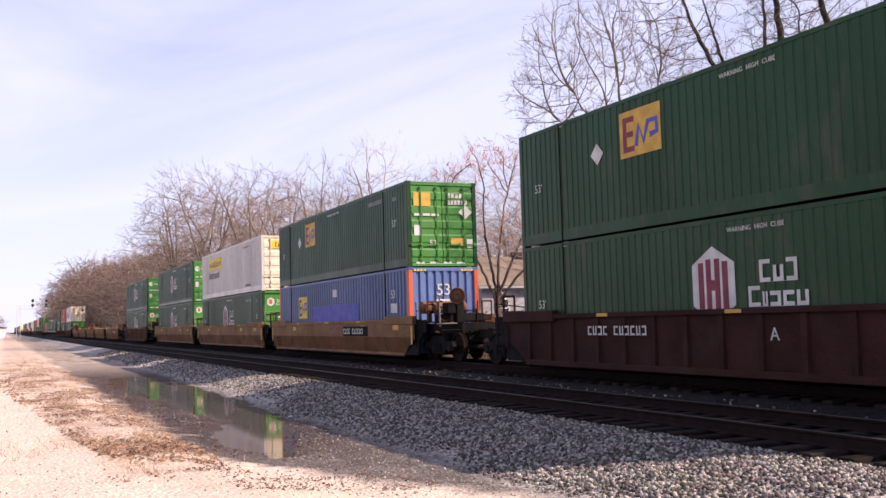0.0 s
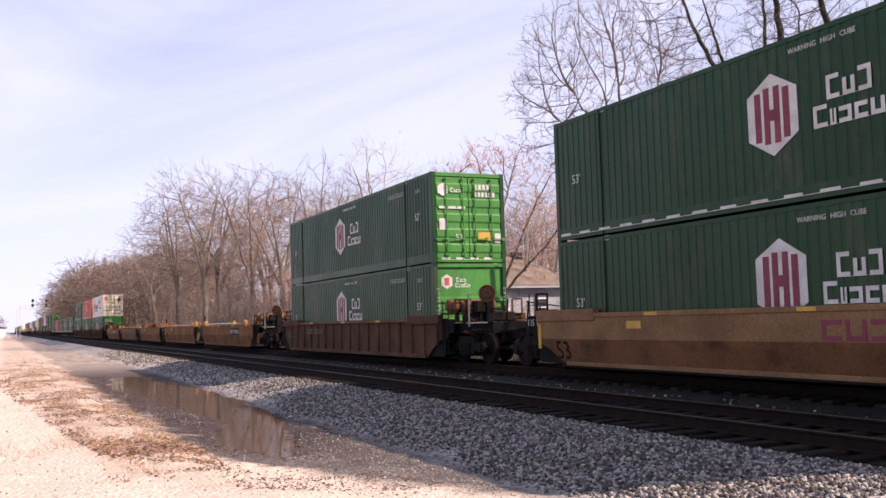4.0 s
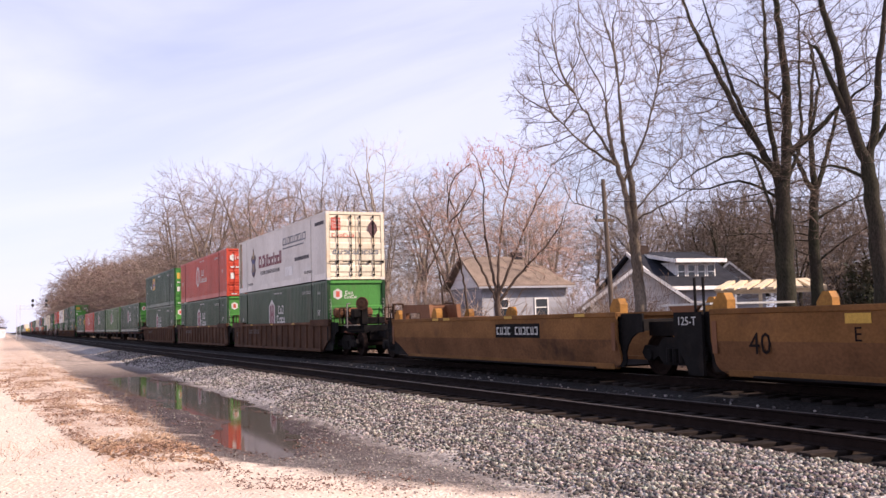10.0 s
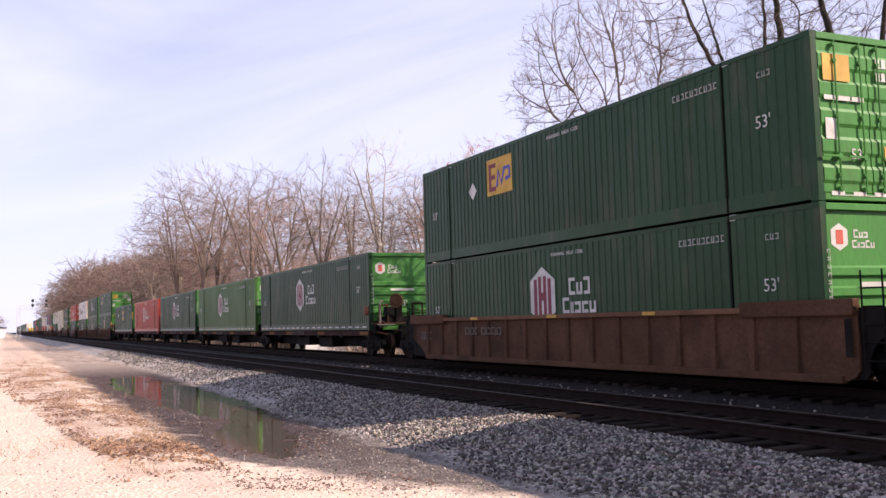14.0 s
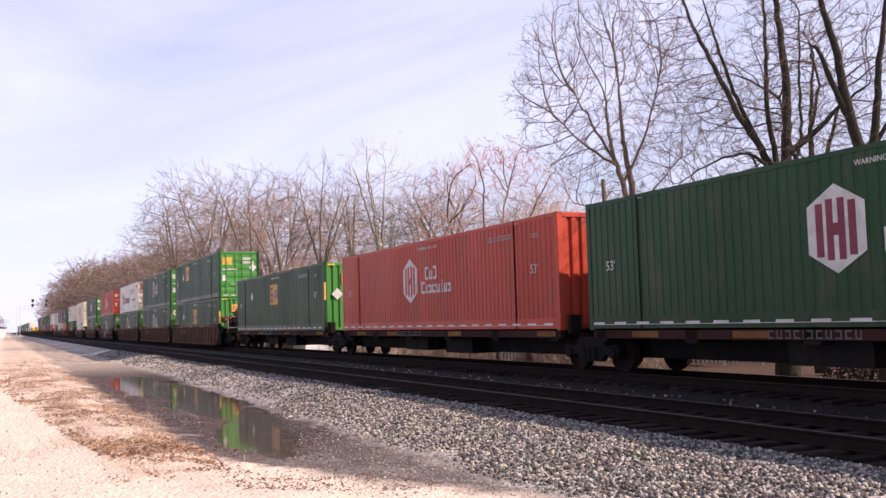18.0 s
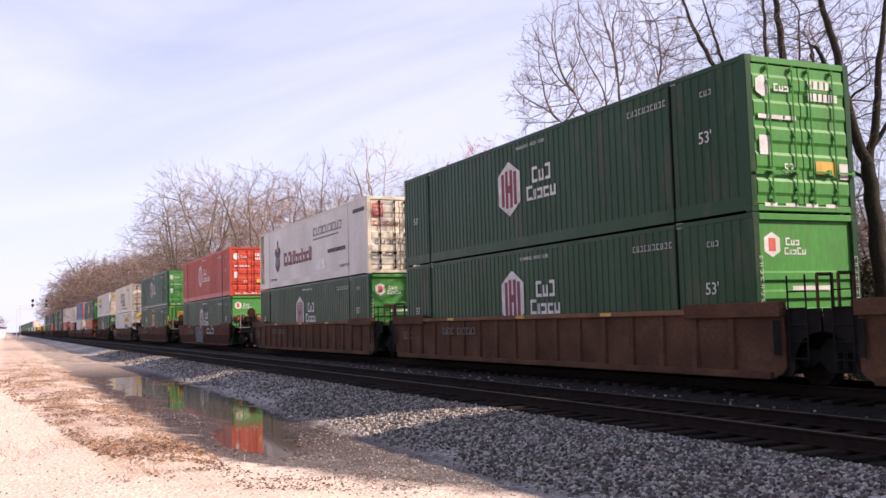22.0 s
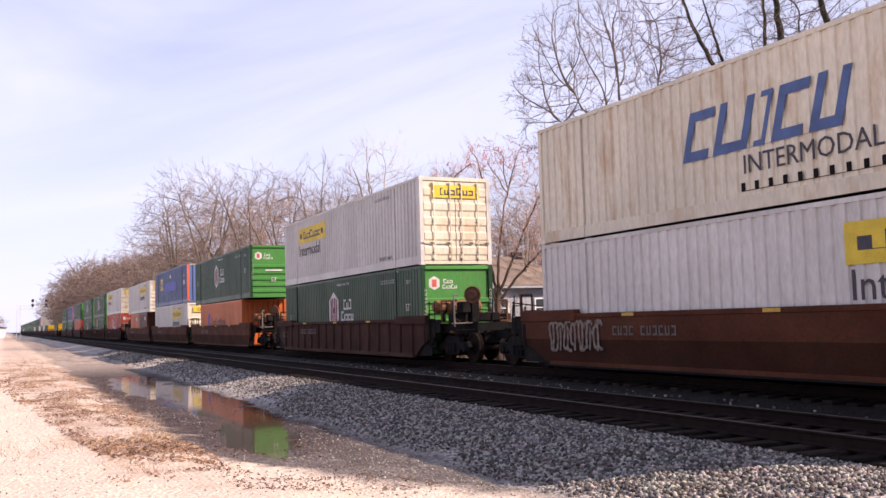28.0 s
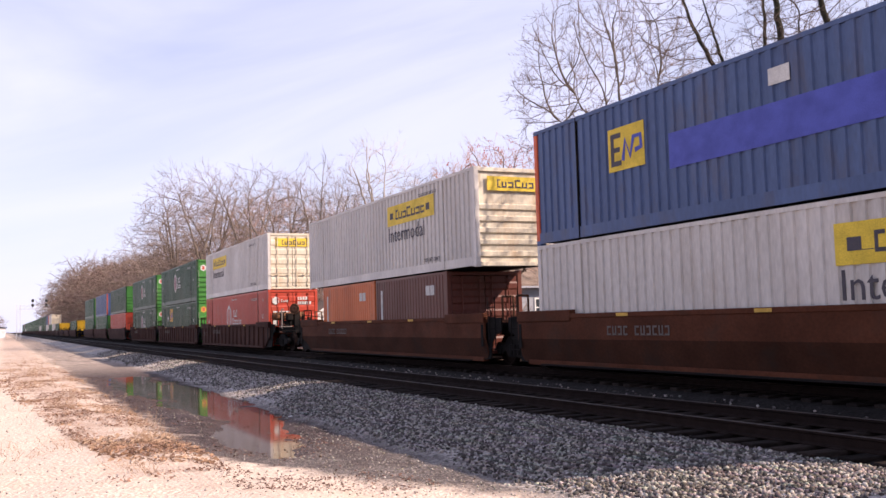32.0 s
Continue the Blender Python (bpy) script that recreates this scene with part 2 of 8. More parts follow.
    def lathe(self, profile, axis_y, axis_z, sides=20):
        """Turns a profile of (x, radius) round an axis along x."""
        vs, faces = [], []
        n = len(profile)
        for i in range(sides):
            t = 2 * math.pi * i / sides
            for x, r in profile:
                vs.append((x, axis_y + math.cos(t) * r, axis_z + math.sin(t) * r))
        for i in range(sides):
            for j in range(n - 1):
                a, b = i * n + j, ((i + 1) % sides) * n + j
                faces.append((a, a + 1, b + 1, b))
        return self.add(vs, faces)

    def mesh(self, name, mats):
        me = bpy.data.meshes.new(name)
        me.from_pydata(self.v, [], self.f)
        for m in mats if isinstance(mats, (list, tuple)) else [mats]:
            me.materials.append(m)
        if any(self.m):
            me.polygons.foreach_set("material_index", self.m)
        bm = bmesh.new()
        bm.from_mesh(me)
        bmesh.ops.recalc_face_normals(bm, faces=bm.faces)
        bm.to_mesh(me)
        bm.free()
        me.update()
        return me


def part(name, shape, mats, parent, label="", at=None):
    """One mesh object under a thing or under a part. shape: a Shape or a ready mesh."""
    me = shape.mesh(name, mats) if isinstance(shape, Shape) else shape
    ob = new(name, me)
    ob.parent = parent
    if at is not None:
        ob.matrix_basis = at
    if label:
        ob["label"] = label
    return ob


def thing(name, m, label, category, group="", kind=""):
    e = new(name)
    e.empty_display_size = 0.2
    e.matrix_basis = m
    return tagged(e, label, category, group, kind)


def smoothed(me):
    me.polygons.foreach_set("use_smooth", [True] * len(me.polygons))
    return me


MESHES = {}


def shared(key, make, name, mats):
    """A mesh that alike parts share."""
    k = (key, name, tuple(m.name for m in (mats if isinstance(mats, (list, tuple)) else [mats])))
    if k not in MESHES:
        MESHES[k] = make().mesh(name, mats)
    return MESHES[k]


def text_mesh(name, words, height, mat, shear=0.0):
    """Lettering as a thin flat mesh, its left lower corner at the origin, in the xy plane."""
    k = ("text", words, height, mat.name)
    if k not in MESHES:
        cu = bpy.data.curves.new(name, "FONT")
        cu.body, cu.size, cu.extrude, cu.shear, cu.resolution_u = words, height * 1.37, 0.002, shear, 2
        ob = bpy.data.objects.new(name, cu)
        scene.collection.objects.link(ob)
        me = bpy.data.meshes.new_from_object(ob.evaluated_get(bpy.context.evaluated_depsgraph_get()))
        bpy.data.objects.remove(ob)
        me.name = name
        me.materials.clear()
        me.materials.append(mat)
        MESHES[k] = me
    return MESHES[k]


# ---- ground and tracks ----
TRACK_NEAR, TRACK_FAR, FAR_RAISE, WATER = 9.885, 13.49, 0.185, -0.55
CHANNELS = [((4.7, 42, 0.8), (4.75, 33, 1.25), (4.75, 28, 1.1), (5.0, 24.5, 0.95)), ((5.0, 25, 0.95), (4.85, 21, 0.74), (4.15, 16.6, 0.52), (3.95, 14.6, 0.12))]      # the ditch's wet channels: x, y, half width


def smooth(a, b, x):
    t = np.clip((x - a) / (b - a), 0, 1)
    return t * t * (3 - 2 * t)


def value_noise(x, y, seed):
    """Smooth noise between -1 and 1 on arrays."""
    xi, yi = np.floor(x), np.floor(y)
    fx, fy = x - xi, y - yi
    fx, fy = fx * fx * (3 - 2 * fx), fy * fy * (3 - 2 * fy)

    def h(a, b):
        s = np.sin(a * 127.1 + b * 311.7 + seed * 74.7) * 43758.5453
        return (s - np.floor(s)) * 2 - 1
    return (h(xi, yi) * (1 - fx) + h(xi + 1, yi) * fx) * (1 - fy) + (h(xi, yi + 1) * (1 - fx) + h(xi + 1, yi + 1) * fx) * fy


def in_puddle(x, y):
    """How far inside the nearest channel: above 0 inside, below 0 outside."""
    best = np.full(x.shape, -99.0)
    for line in CHANNELS:
        for (ax, ay, aw), (bx, by, bw) in zip(line, line[1:]):
            t = np.clip(((x - ax) * (bx - ax) + (y - ay) * (by - ay)) / ((bx - ax) ** 2 + (by - ay) ** 2), 0, 1)
            best = np.maximum(best, aw + (bw - aw) * t - np.hypot(x - ax - t * (bx - ax), y - ay - t * (by - ay)))
    return best


def ground_height(x, y):
    x, y = np.asarray(x, float), np.asarray(y, float)
    near = np.exp(-np.maximum(0, y - 60) / 60)
    edge = 2.7 + 0.35 * value_noise(y * 0.22, y * 0 + 3, 5) + 1.3 * smooth(14, 8, y)
    z = -0.33 - 0.17 * smooth(edge - 0.9, edge + 0.9, x)
    foot = 5.5 + 0.85 * smooth(10, 40, y)
    z = z + 0.27 * smooth(foot, 8.05, x)
    z = z + FAR_RAISE * smooth(11.3, 11.9, x)
    z = z - (FAR_RAISE + 0.45) * smooth(15.2, 17.5, x)
    d = in_puddle(x, y) + 0.22 * value_noise(x * 1.3, y * 0.9, 2) + 0.12 * value_noise(x * 3.1, y * 2.4, 8)
    z = z - (0.088 + 0.028 * value_noise(x * 1.3, y * 0.5, 17) + 0.036 * value_noise(x * 3.3, y * 1.5, 18)) * smooth(-0.45, 0.3, d) * (x < 8)
    rough = 0.035 * value_noise(x * 0.8, y * 0.6, 1) + 0.02 * value_noise(x * 2.3, y * 2.1, 4) + 0.010 * value_noise(x * 6, y * 6, 6)
    z = z + rough * np.where((x > 8.1) & (x < 15.4), 0.25, 1.0) * np.where(d > 0, 0.5, 1.0)
    z = z + 0.30 * smooth(-6, -40, x)
    return z


def strip(a, b, first, grow):
    """Numbers from a to b with steps that grow."""
    out, step = [a], first
    while out[-1] < b:
        out.append(out[-1] + step)
        step *= grow
    return out


def make_ground(mat):
    xs = sorted({round(v, 3) for v in [-v for v in strip(1.0, 2500, 0.25, 1.22)] + list(np.arange(-1.0, 18.01, 0.16)) + strip(18.2, 2500, 0.3, 1.22)})
    ys = sorted({round(v, 3) for v in [-v for v in strip(0.0, 2500, 0.5, 1.25)] + list(np.arange(0, 46.01, 0.18)) + strip(46.3, 3500, 0.35, 1.05)})
    X, Y = np.meshgrid(xs, ys)
    Z = ground_height(X, Y)
    nx, ny = len(xs), len(ys)
    verts = np.stack([X.ravel(), Y.ravel(), Z.ravel()], 1)
    i = np.arange(nx * ny).reshape(ny, nx)
    faces = np.stack([i[:-1, :-1].ravel(), i[:-1, 1:].ravel(), i[1:, 1:].ravel(), i[1:, :-1].ravel()], 1)
    me = bpy.data.meshes.new("ground")
    me.from_pydata(verts.tolist(), [], faces.tolist())
    me.materials.append(mat)
    smoothed(me)
    return tagged(new("ground", me), "pale gravel ground with a wet ditch and dead grass", "ground", kind="structure")


def ground_material():
    m = bpy.data.materials.new("gravel_ground")
    m.use_nodes = True
    nt = m.node_tree
    b, L = nt.nodes["Principled BSDF"], nt.links.new

    def node(kind, **inputs):
        n = nt.nodes.new(kind)
        for key, value in inputs.items():
            n.inputs[key.replace("_", " ")].default_value = value
        return n

    def noise_at(scale, detail=5, rough=0.55):
        n = node("ShaderNodeTexNoise", Scale=scale, Detail=detail, Roughness=rough)
        L(geo.outputs["Position"], n.inputs["Vector"])
        return n.outputs["Fac"]

    def ramp(src, a, b_, lo=0.0, hi=1.0):
        n = nt.nodes.new("ShaderNodeMapRange")
        for k, v in zip((1, 2, 3, 4), (a, b_, lo, hi)):
            n.inputs[k].default_value = v
        L(src, n.inputs[0])
        return n.outputs[0]

    def op(kind, a, c):
        n = nt.nodes.new("ShaderNodeMath")
        n.operation = kind
        n.use_clamp = False
        for k, v in ((0, a), (1, c)):
            if isinstance(v, (int, float)):
                n.inputs[k].default_value = v
            else:
                L(v, n.inputs[k])
        return n.outputs[0]

    def blend(fac, a, c):
        n = nt.nodes.new("ShaderNodeMix")
        n.data_type = "RGBA"
        L(fac, n.inputs["Factor"])
        for k, v in ((6, a), (7, c)):
            if isinstance(v, tuple):
                n.inputs[k].default_value = (*v, 1)
            else:
                L(v, n.inputs[k])
        return n.outputs[2]
    geo = nt.nodes.new("ShaderNodeNewGeometry")
    sep = nt.nodes.new("ShaderNodeSeparateXYZ")
    L(geo.outputs["Position"], sep.inputs[0])
    x, z = sep.outputs["X"], sep.outputs["Z"]
    big, mid, fine = noise_at(0.35), noise_at(1.6, 6, 0.6), noise_at(9.0, 6, 0.7)
    cell = node("ShaderNodeTexVoronoi", Scale=17.0)
    L(geo.outputs["Position"], cell.inputs["Vector"])
    bw = nt.nodes.new("ShaderNodeRGBToBW")
    L(cell.outputs["Color"], bw.inputs[0])
    stone = bw.outputs[0]
    cell2 = node("ShaderNodeTexVoronoi", Scale=42.0)
    L(geo.outputs["Position"], cell2.inputs["Vector"])
    bw2 = nt.nodes.new("ShaderNodeRGBToBW")
    L(cell2.outputs["Color"], bw2.inputs[0])
    gravel = blend(ramp(bw2.outputs[0], 0.2, 0.8), (0.49, 0.385, 0.305), (0.72, 0.61, 0.51))
    gravel = blend(ramp(mid, 0.5, 0.75, 0, 0.45), gravel, (0.45, 0.34, 0.25))
    dead = blend(ramp(fine, 0.35, 0.65), (0.17, 0.10, 0.072), (0.48, 0.335, 0.25))
    y = sep.outputs["Y"]
    wavy = op("ADD", x, op("ADD", op("MULTIPLY", op("SUBTRACT", mid, 0.5), 1.6), op("MULTIPLY", op("SUBTRACT", big, 0.5), 1.4)))
    # dead grass and leaves along the bank, broken up by pale gravel
    inner = ramp(y, 14.0, 40.0, 1.25, -0.2)
    bank = op("MULTIPLY", ramp(op("SUBTRACT", wavy, inner), -0.1, 0.5), ramp(wavy, 2.75, 2.3))
    bank = op("MULTIPLY", bank, ramp(y, 9.0, 15.0))
    patch = op("MULTIPLY", bank, ramp(op("ADD", op("MULTIPLY", mid, 0.6), op("MULTIPLY", fine, 0.4)), 0.40, 0.56, 0.10, 0.6))
    col = blend(patch, gravel, dead)
    # wet mud in the ditch, turning into grey grit towards the near end
    mud = blend(ramp(fine, 0.38, 0.62), (0.012, 0.008, 0.0075), (0.080, 0.055, 0.050))
    mud = blend(ramp(bw2.outputs[0], 0.72, 0.8, 0, 0.5), mud, (0.24, 0.195, 0.175))
    grit = blend(ramp(bw2.outputs[0], 0.2, 0.8), (0.062, 0.053, 0.048), (0.27, 0.235, 0.21))
    mud = blend(op("MULTIPLY", ramp(y, 17.0, 12.0), ramp(mid, 0.35, 0.6, 0.35, 1.0)), mud, grit)
    wet = ramp(op("SUBTRACT", wavy, ramp(y, 14.5, 9.5, 2.35, 5.0)), 0.0, 0.6)
    wet = op("MULTIPLY", wet, op("MAXIMUM", ramp(y, 75.0, 42.0), ramp(mid, 0.38, 0.58, 0.2, 0.75)))
    wet = op("MULTIPLY", wet, ramp(x, 17.0, 16.0))
    col = blend(wet, col, mud)
    rock = blend(ramp(stone, 0.15, 0.85), (0.13, 0.115, 0.105), (0.55, 0.50, 0.46))
    ballast = op("MULTIPLY", ramp(op("SUBTRACT", op("ADD", x, op("MULTIPLY", mid, 0.7)), ramp(y, 10.0, 40.0, -0.3, 0.3)), 5.95, 6.6), ramp(x, 17.5, 16.2))
    col = blend(ballast, col, rock)
    # oil-dark track bed, its near-black tone also standing in for the train's shade
    oily_shade = op("MULTIPLY", ramp(x, 8.2, 8.6), ramp(x, 15.6, 14.9))
    col = blend(op("MULTIPLY", oily_shade, ramp(mid, 0.2, 0.7, 0.95, 0.995)), col, (0.0065, 0.0052, 0.0046))
    leaf = blend(ramp(fine, 0.35, 0.65), (0.036, 0.022, 0.016), (0.105, 0.064, 0.044))
    col = blend(ramp(x, 16.5, 19.0), col, leaf)
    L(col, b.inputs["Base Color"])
    L(ramp(wet, 0, 1, 0.95, 0.75), b.inputs["Roughness"])
    b.inputs["Specular IOR Level"].default_value = 0.18
    bump = nt.nodes.new("ShaderNodeBump")
    bump.inputs["Strength"].default_value, bump.inputs["Distance"].default_value = 0.8, 0.03
    hgt = op("ADD", op("MULTIPLY", fine, 0.6), op("MULTIPLY", cell.outputs["Distance"], 0.8))
    L(hgt, bump.inputs["Height"])
    L(bump.outputs[0], b.inputs["Normal"])
    return m


def water_material():
    m = bpy.data.materials.new("puddle_water")
    m.use_nodes = True
    nt = m.node_tree
    b = nt.nodes["Principled BSDF"]
    b.inputs["Base Color"].default_value = (0.075, 0.05, 0.036, 1)
    b.inputs["Roughness"].default_value = 0.05
    b.inputs["IOR"].default_value = 1.33
    n = nt.nodes.new("ShaderNodeTexNoise")
    n.inputs["Scale"].default_value = 3.0
    bump = nt.nodes.new("ShaderNodeBump")
    bump.inputs["Strength"].default_value, bump.inputs["Distance"].default_value = 0.05, 0.01
    nt.links.new(n.outputs["Fac"], bump.inputs["Height"])
    nt.links.new(bump.outputs[0], b.inputs["Normal"])
    return m


make_ground(ground_material())
water = Shape()
water.v, water.f, water.m = [(2.6, 12, WATER), (6.9, 12, WATER), (6.9, 68, WATER), (2.6, 68, WATER)], [(0, 1, 2, 3)], [0]
tagged(new("water", water.mesh("water", water_material())), "still brown puddle in the ditch beside the ballast", "puddle", kind="structure")


def rail_profile(c):
    return [(c - 0.07, -0.172), (c + 0.07, -0.172), (c + 0.07, -0.158), (c + 0.012, -0.14), (c + 0.012, -0.045), (c + 0.037, -0.032), (c + 0.037, -0.004), (c + 0.03, 0.0),
            (c - 0.03, 0.0), (c - 0.037, -0.004), (c - 0.037, -0.032), (c - 0.012, -0.045), (c - 0.012, -0.14), (c - 0.07, -0.158)]


def make_track(name, cx, z, label, tie_from, tie_to):
    t = thing(name, pose(cx, 0, z), label, "railway track", kind="structure")
    for side in (-1, 1):
        s = Shape().prism(rail_profile(side * 0.7525), "y", -760, 1400)
        r = part("rail", s, [RAIL_STEEL, RAIL_TOP], t, "rusty steel rail with a worn head")
        for pl in r.data.polygons:
            if pl.center.z > -0.003 and abs(pl.normal.z) > 0.8:
                pl.material_index = 1
    rng = random.Random(int(cx * 10))
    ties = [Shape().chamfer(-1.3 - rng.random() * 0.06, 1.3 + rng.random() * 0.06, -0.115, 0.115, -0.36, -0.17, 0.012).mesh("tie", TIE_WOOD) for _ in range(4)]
    plates = Shape()
    plates.box(-0.86, -0.66, -0.09, 0.09, -0.172, -0.158).box(0.66, 0.86, -0.09, 0.09, -0.172, -0.158)
    plate = plates.mesh("tie_plate", RAIL_STEEL)
    y = tie_from
    rest = Shape()
    n = 0
    while y < tie_to:
        y += 0.495 + rng.uniform(-0.02, 0.02)
        if n < 190:
            at = pose(rng.uniform(-0.05, 0.05), y, rng.uniform(-0.012, 0.006), 0, 0, rng.uniform(-1.2, 1.2))
            o = part("tie", rng.choice(ties), None, t, at=at)
            if n < 60:
                part("tie_plate", plate, None, o, at=pose(0, 0, 0.0))
        else:
            rest.box(-1.3, 1.3, y - 0.115, y + 0.115, -0.36, -0.17)
        n += 1
    far = part("tie_row", rest, TIE_WOOD, t, "distant row of dark wooden ties")
    far["kind"] = "stuff"
    return t


make_track("track_near", TRACK_NEAR, 0, "empty railway track with rusty rails on wooden ties", 3, 260)
make_track("track_far", TRACK_FAR, FAR_RAISE, "railway track under the passing freight train", 3, 260)


# ---- the freight train ----
BOX_L, BOX_W, BOX_H, LOW_H = 16.15, 2.59, 2.896, 2.591
SIDE_WAYS = Matrix(((0, 0, -1, 0), (-1, 0, 0, 0), (0, 1, 0, 0), (0, 0, 0, 1)))      # lettering on the side that faces the camera
END_WAYS = Matrix(((1, 0, 0, 0), (0, 0, -1, 0), (0, 1, 0, 0), (0, 0, 0, 1)))        # lettering on the end that faces the camera


def corrugated(length, height, pitch, depth, flat=0.5):
    """An upright sheet along y with trapezoid waves, outside at x = 0, waves going in to x = depth."""
    s = Shape()
    n = max(1, round(length / pitch))
    p = length / n
    ys, xs = [], []
    for i in range(n):
        for a, d in ((0.0, 0.0), (flat, 0.0), (flat + 0.07, depth), (0.93, depth)):
            ys.append((i + a) * p)
            xs.append(d)
    ys.append(length)
    xs.append(0.0)
    vs = [(x, y, 0) for x, y in zip(xs, ys)] + [(x, y, height) for x, y in zip(xs, ys)]
    k = len(ys)
    s.add(vs, [(i, i + 1, i + 1 + k, i + k) for i in range(k - 1)])
    return s


def corrugated_end(width, height, pitch, depth):
    """The same, along x, outside at y = 0."""
    s = corrugated(width, height, pitch, depth)
    s.v = [(y - width / 2, x, z) for x, y, z in s.v]
    return s


def ribbed_end(width, height):
    """A smooth panel above with level ribs below it, outside at y = 0."""
    s = Shape()
    zs, ds = [], []
    z = 0.0
    for i in range(5):
        for a, d in ((0.0, 0.06), (0.13, 0.06), (0.17, 0.0), (0.29, 0.0), (0.33, 0.06)):
            zs.append(z + a)
            ds.append(d)
        z += 0.34
    zs.append(height)
    ds.append(0.06)
    k = len(zs)
    vs = [(-width / 2, d, z) for z, d in zip(zs, ds)] + [(width / 2, d, z) for z, d in zip(zs, ds)]
    s.add(vs, [(i, i + 1, i + 1 + k, i + k) for i in range(k - 1)])
    return s


def door_leaf(width, height):
    """One door, from x = 0 to width, with level pressed ribs, outside at y = 0."""
    out = [(0.05, 0.02), (0.0, 0.02)]
    step = (height - 0.2) / 5
    for i in range(5):
        z = 0.1 + i * step
        out += [(0.0, z + 0.06), (-0.03, z + 0.12), (-0.03, z + step - 0.16), (0.0, z + step - 0.1)]
    out += [(0.0, height - 0.02), (0.05, height - 0.02)]
    return Shape().prism(out, "x", 0.01, width - 0.01)


def lock_bar(height):
    s = Shape()
    s.tube((0, -0.065, 0.05), (0, -0.065, height - 0.05), 0.018, sides=6)
    for z in (0.12, 0.35, height * 0.5, height - 0.4, height - 0.12):
        s.box(-0.035, 0.035, -0.075, 0.0, z - 0.025, z + 0.025)
    return s


def lock_handle():
    return Shape().box(0.0, 0.42, -0.10, -0.075, -0.018, 0.018).box(0.36, 0.44, -0.10, 0.0, -0.05, 0.05)


def plate(w, h):
    return Shape().box(0, w, 0, h, -0.002, 0.002)


def hexagon(w, h):
    s = Shape()
    s.prism([(0, h * 0.23), (w / 2, 0), (w, h * 0.23), (w, h * 0.77), (w / 2, h), (0, h * 0.77)], "z", -0.002, 0.002)
    return s


def skyline(blocks, lean=0.0):
    """A row of plain blocks on one thin strip: left, right and height of each."""
    strip_h = 0.012
    out = [(blocks[0][0], 0.0)]
    for a, b, h in blocks:
        out += [(a, strip_h), (a + lean * h, h), (b + lean * h, h), (b, strip_h)]
    out.append((blocks[-1][1], 0.0))
    return Shape().prism(out, "z", -0.002, 0.002)


def glyphs(widths, height, gap=0.06, lean=0.0, even=False, tall=(0, 3, 7), stroke=0.2):
    """A row of plain notched blocks in place of a name, some taller than others, on one hairline strip."""
    base, x, out = 0.006, 0.0, [(0.0, 0.0)]
    for i, w in enumerate(widths):
        h = height * (1.0 if even or i in tall else 0.72)
        t = min(stroke * height, w * 0.36)
        if w < 2.4 * t:
            row = [(0, base), (0, h), (w, h), (w, base)]
        elif i % 3 == 0:
            row = [(0, base), (0, h), (w, h), (w, h - t), (t, h - t), (t, t), (w, t), (w, base)]
        elif i % 3 == 1:
            row = [(0, base), (0, h), (t, h), (t, t), (w - t, t), (w - t, h), (w, h), (w, base)]
        else:
            row = [(0, base), (0, t), (w - t, t), (w - t, h - t), (0, h - t), (0, h), (w, h), (w, base)]
        out += [(x + p + lean * q, q) for p, q in row]
        x += w + gap
    out.append((x - gap, 0.0))
    return Shape().prism(out, "z", -0.002, 0.002)


def ribbon(points, width, closed=False):
    """One flat painted stroke along a line of points."""
    P = [Vector((p[0], p[1])) for p in points]
    n = len(P)
    vs = []
    for i in range(n):
        a, b = (P[i - 1], P[(i + 1) % n]) if closed else (P[max(0, i - 1)], P[min(n - 1, i + 1)])
        d = (b - a).normalized()
        o = Vector((-d.y, d.x)) * width / 2
        vs += [(P[i].x + o.x, P[i].y + o.y, -0.002), (P[i].x - o.x, P[i].y - o.y, -0.002), (P[i].x + o.x, P[i].y + o.y, 0.002), (P[i].x - o.x, P[i].y - o.y, 0.002)]
    faces = []
    for i in range(n if closed else n - 1):
        p, q = i * 4, ((i + 1) % n) * 4
        faces += [(p, p + 1, q + 1, q), (p + 2, q + 2, q + 3, p + 3), (p, q, q + 2, p + 2), (p + 1, p + 3, q + 3, q + 1)]
    return Shape().add(vs, faces)


def bars(n, w, h, gap=0.05):
    return skyline([(i * (w + gap), i * (w + gap) + w, h) for i in range(n)])


def on_side(y, z, proud=0.006):
    """A pose for a mark on the side whose left edge as read is at y."""
    return Matrix.Translation((-BOX_W / 2 - proud, y, z)) @ SIDE_WAYS


def on_end(x, z, proud=0.006):
    return Matrix.Translation((x, -proud, z)) @ END_WAYS


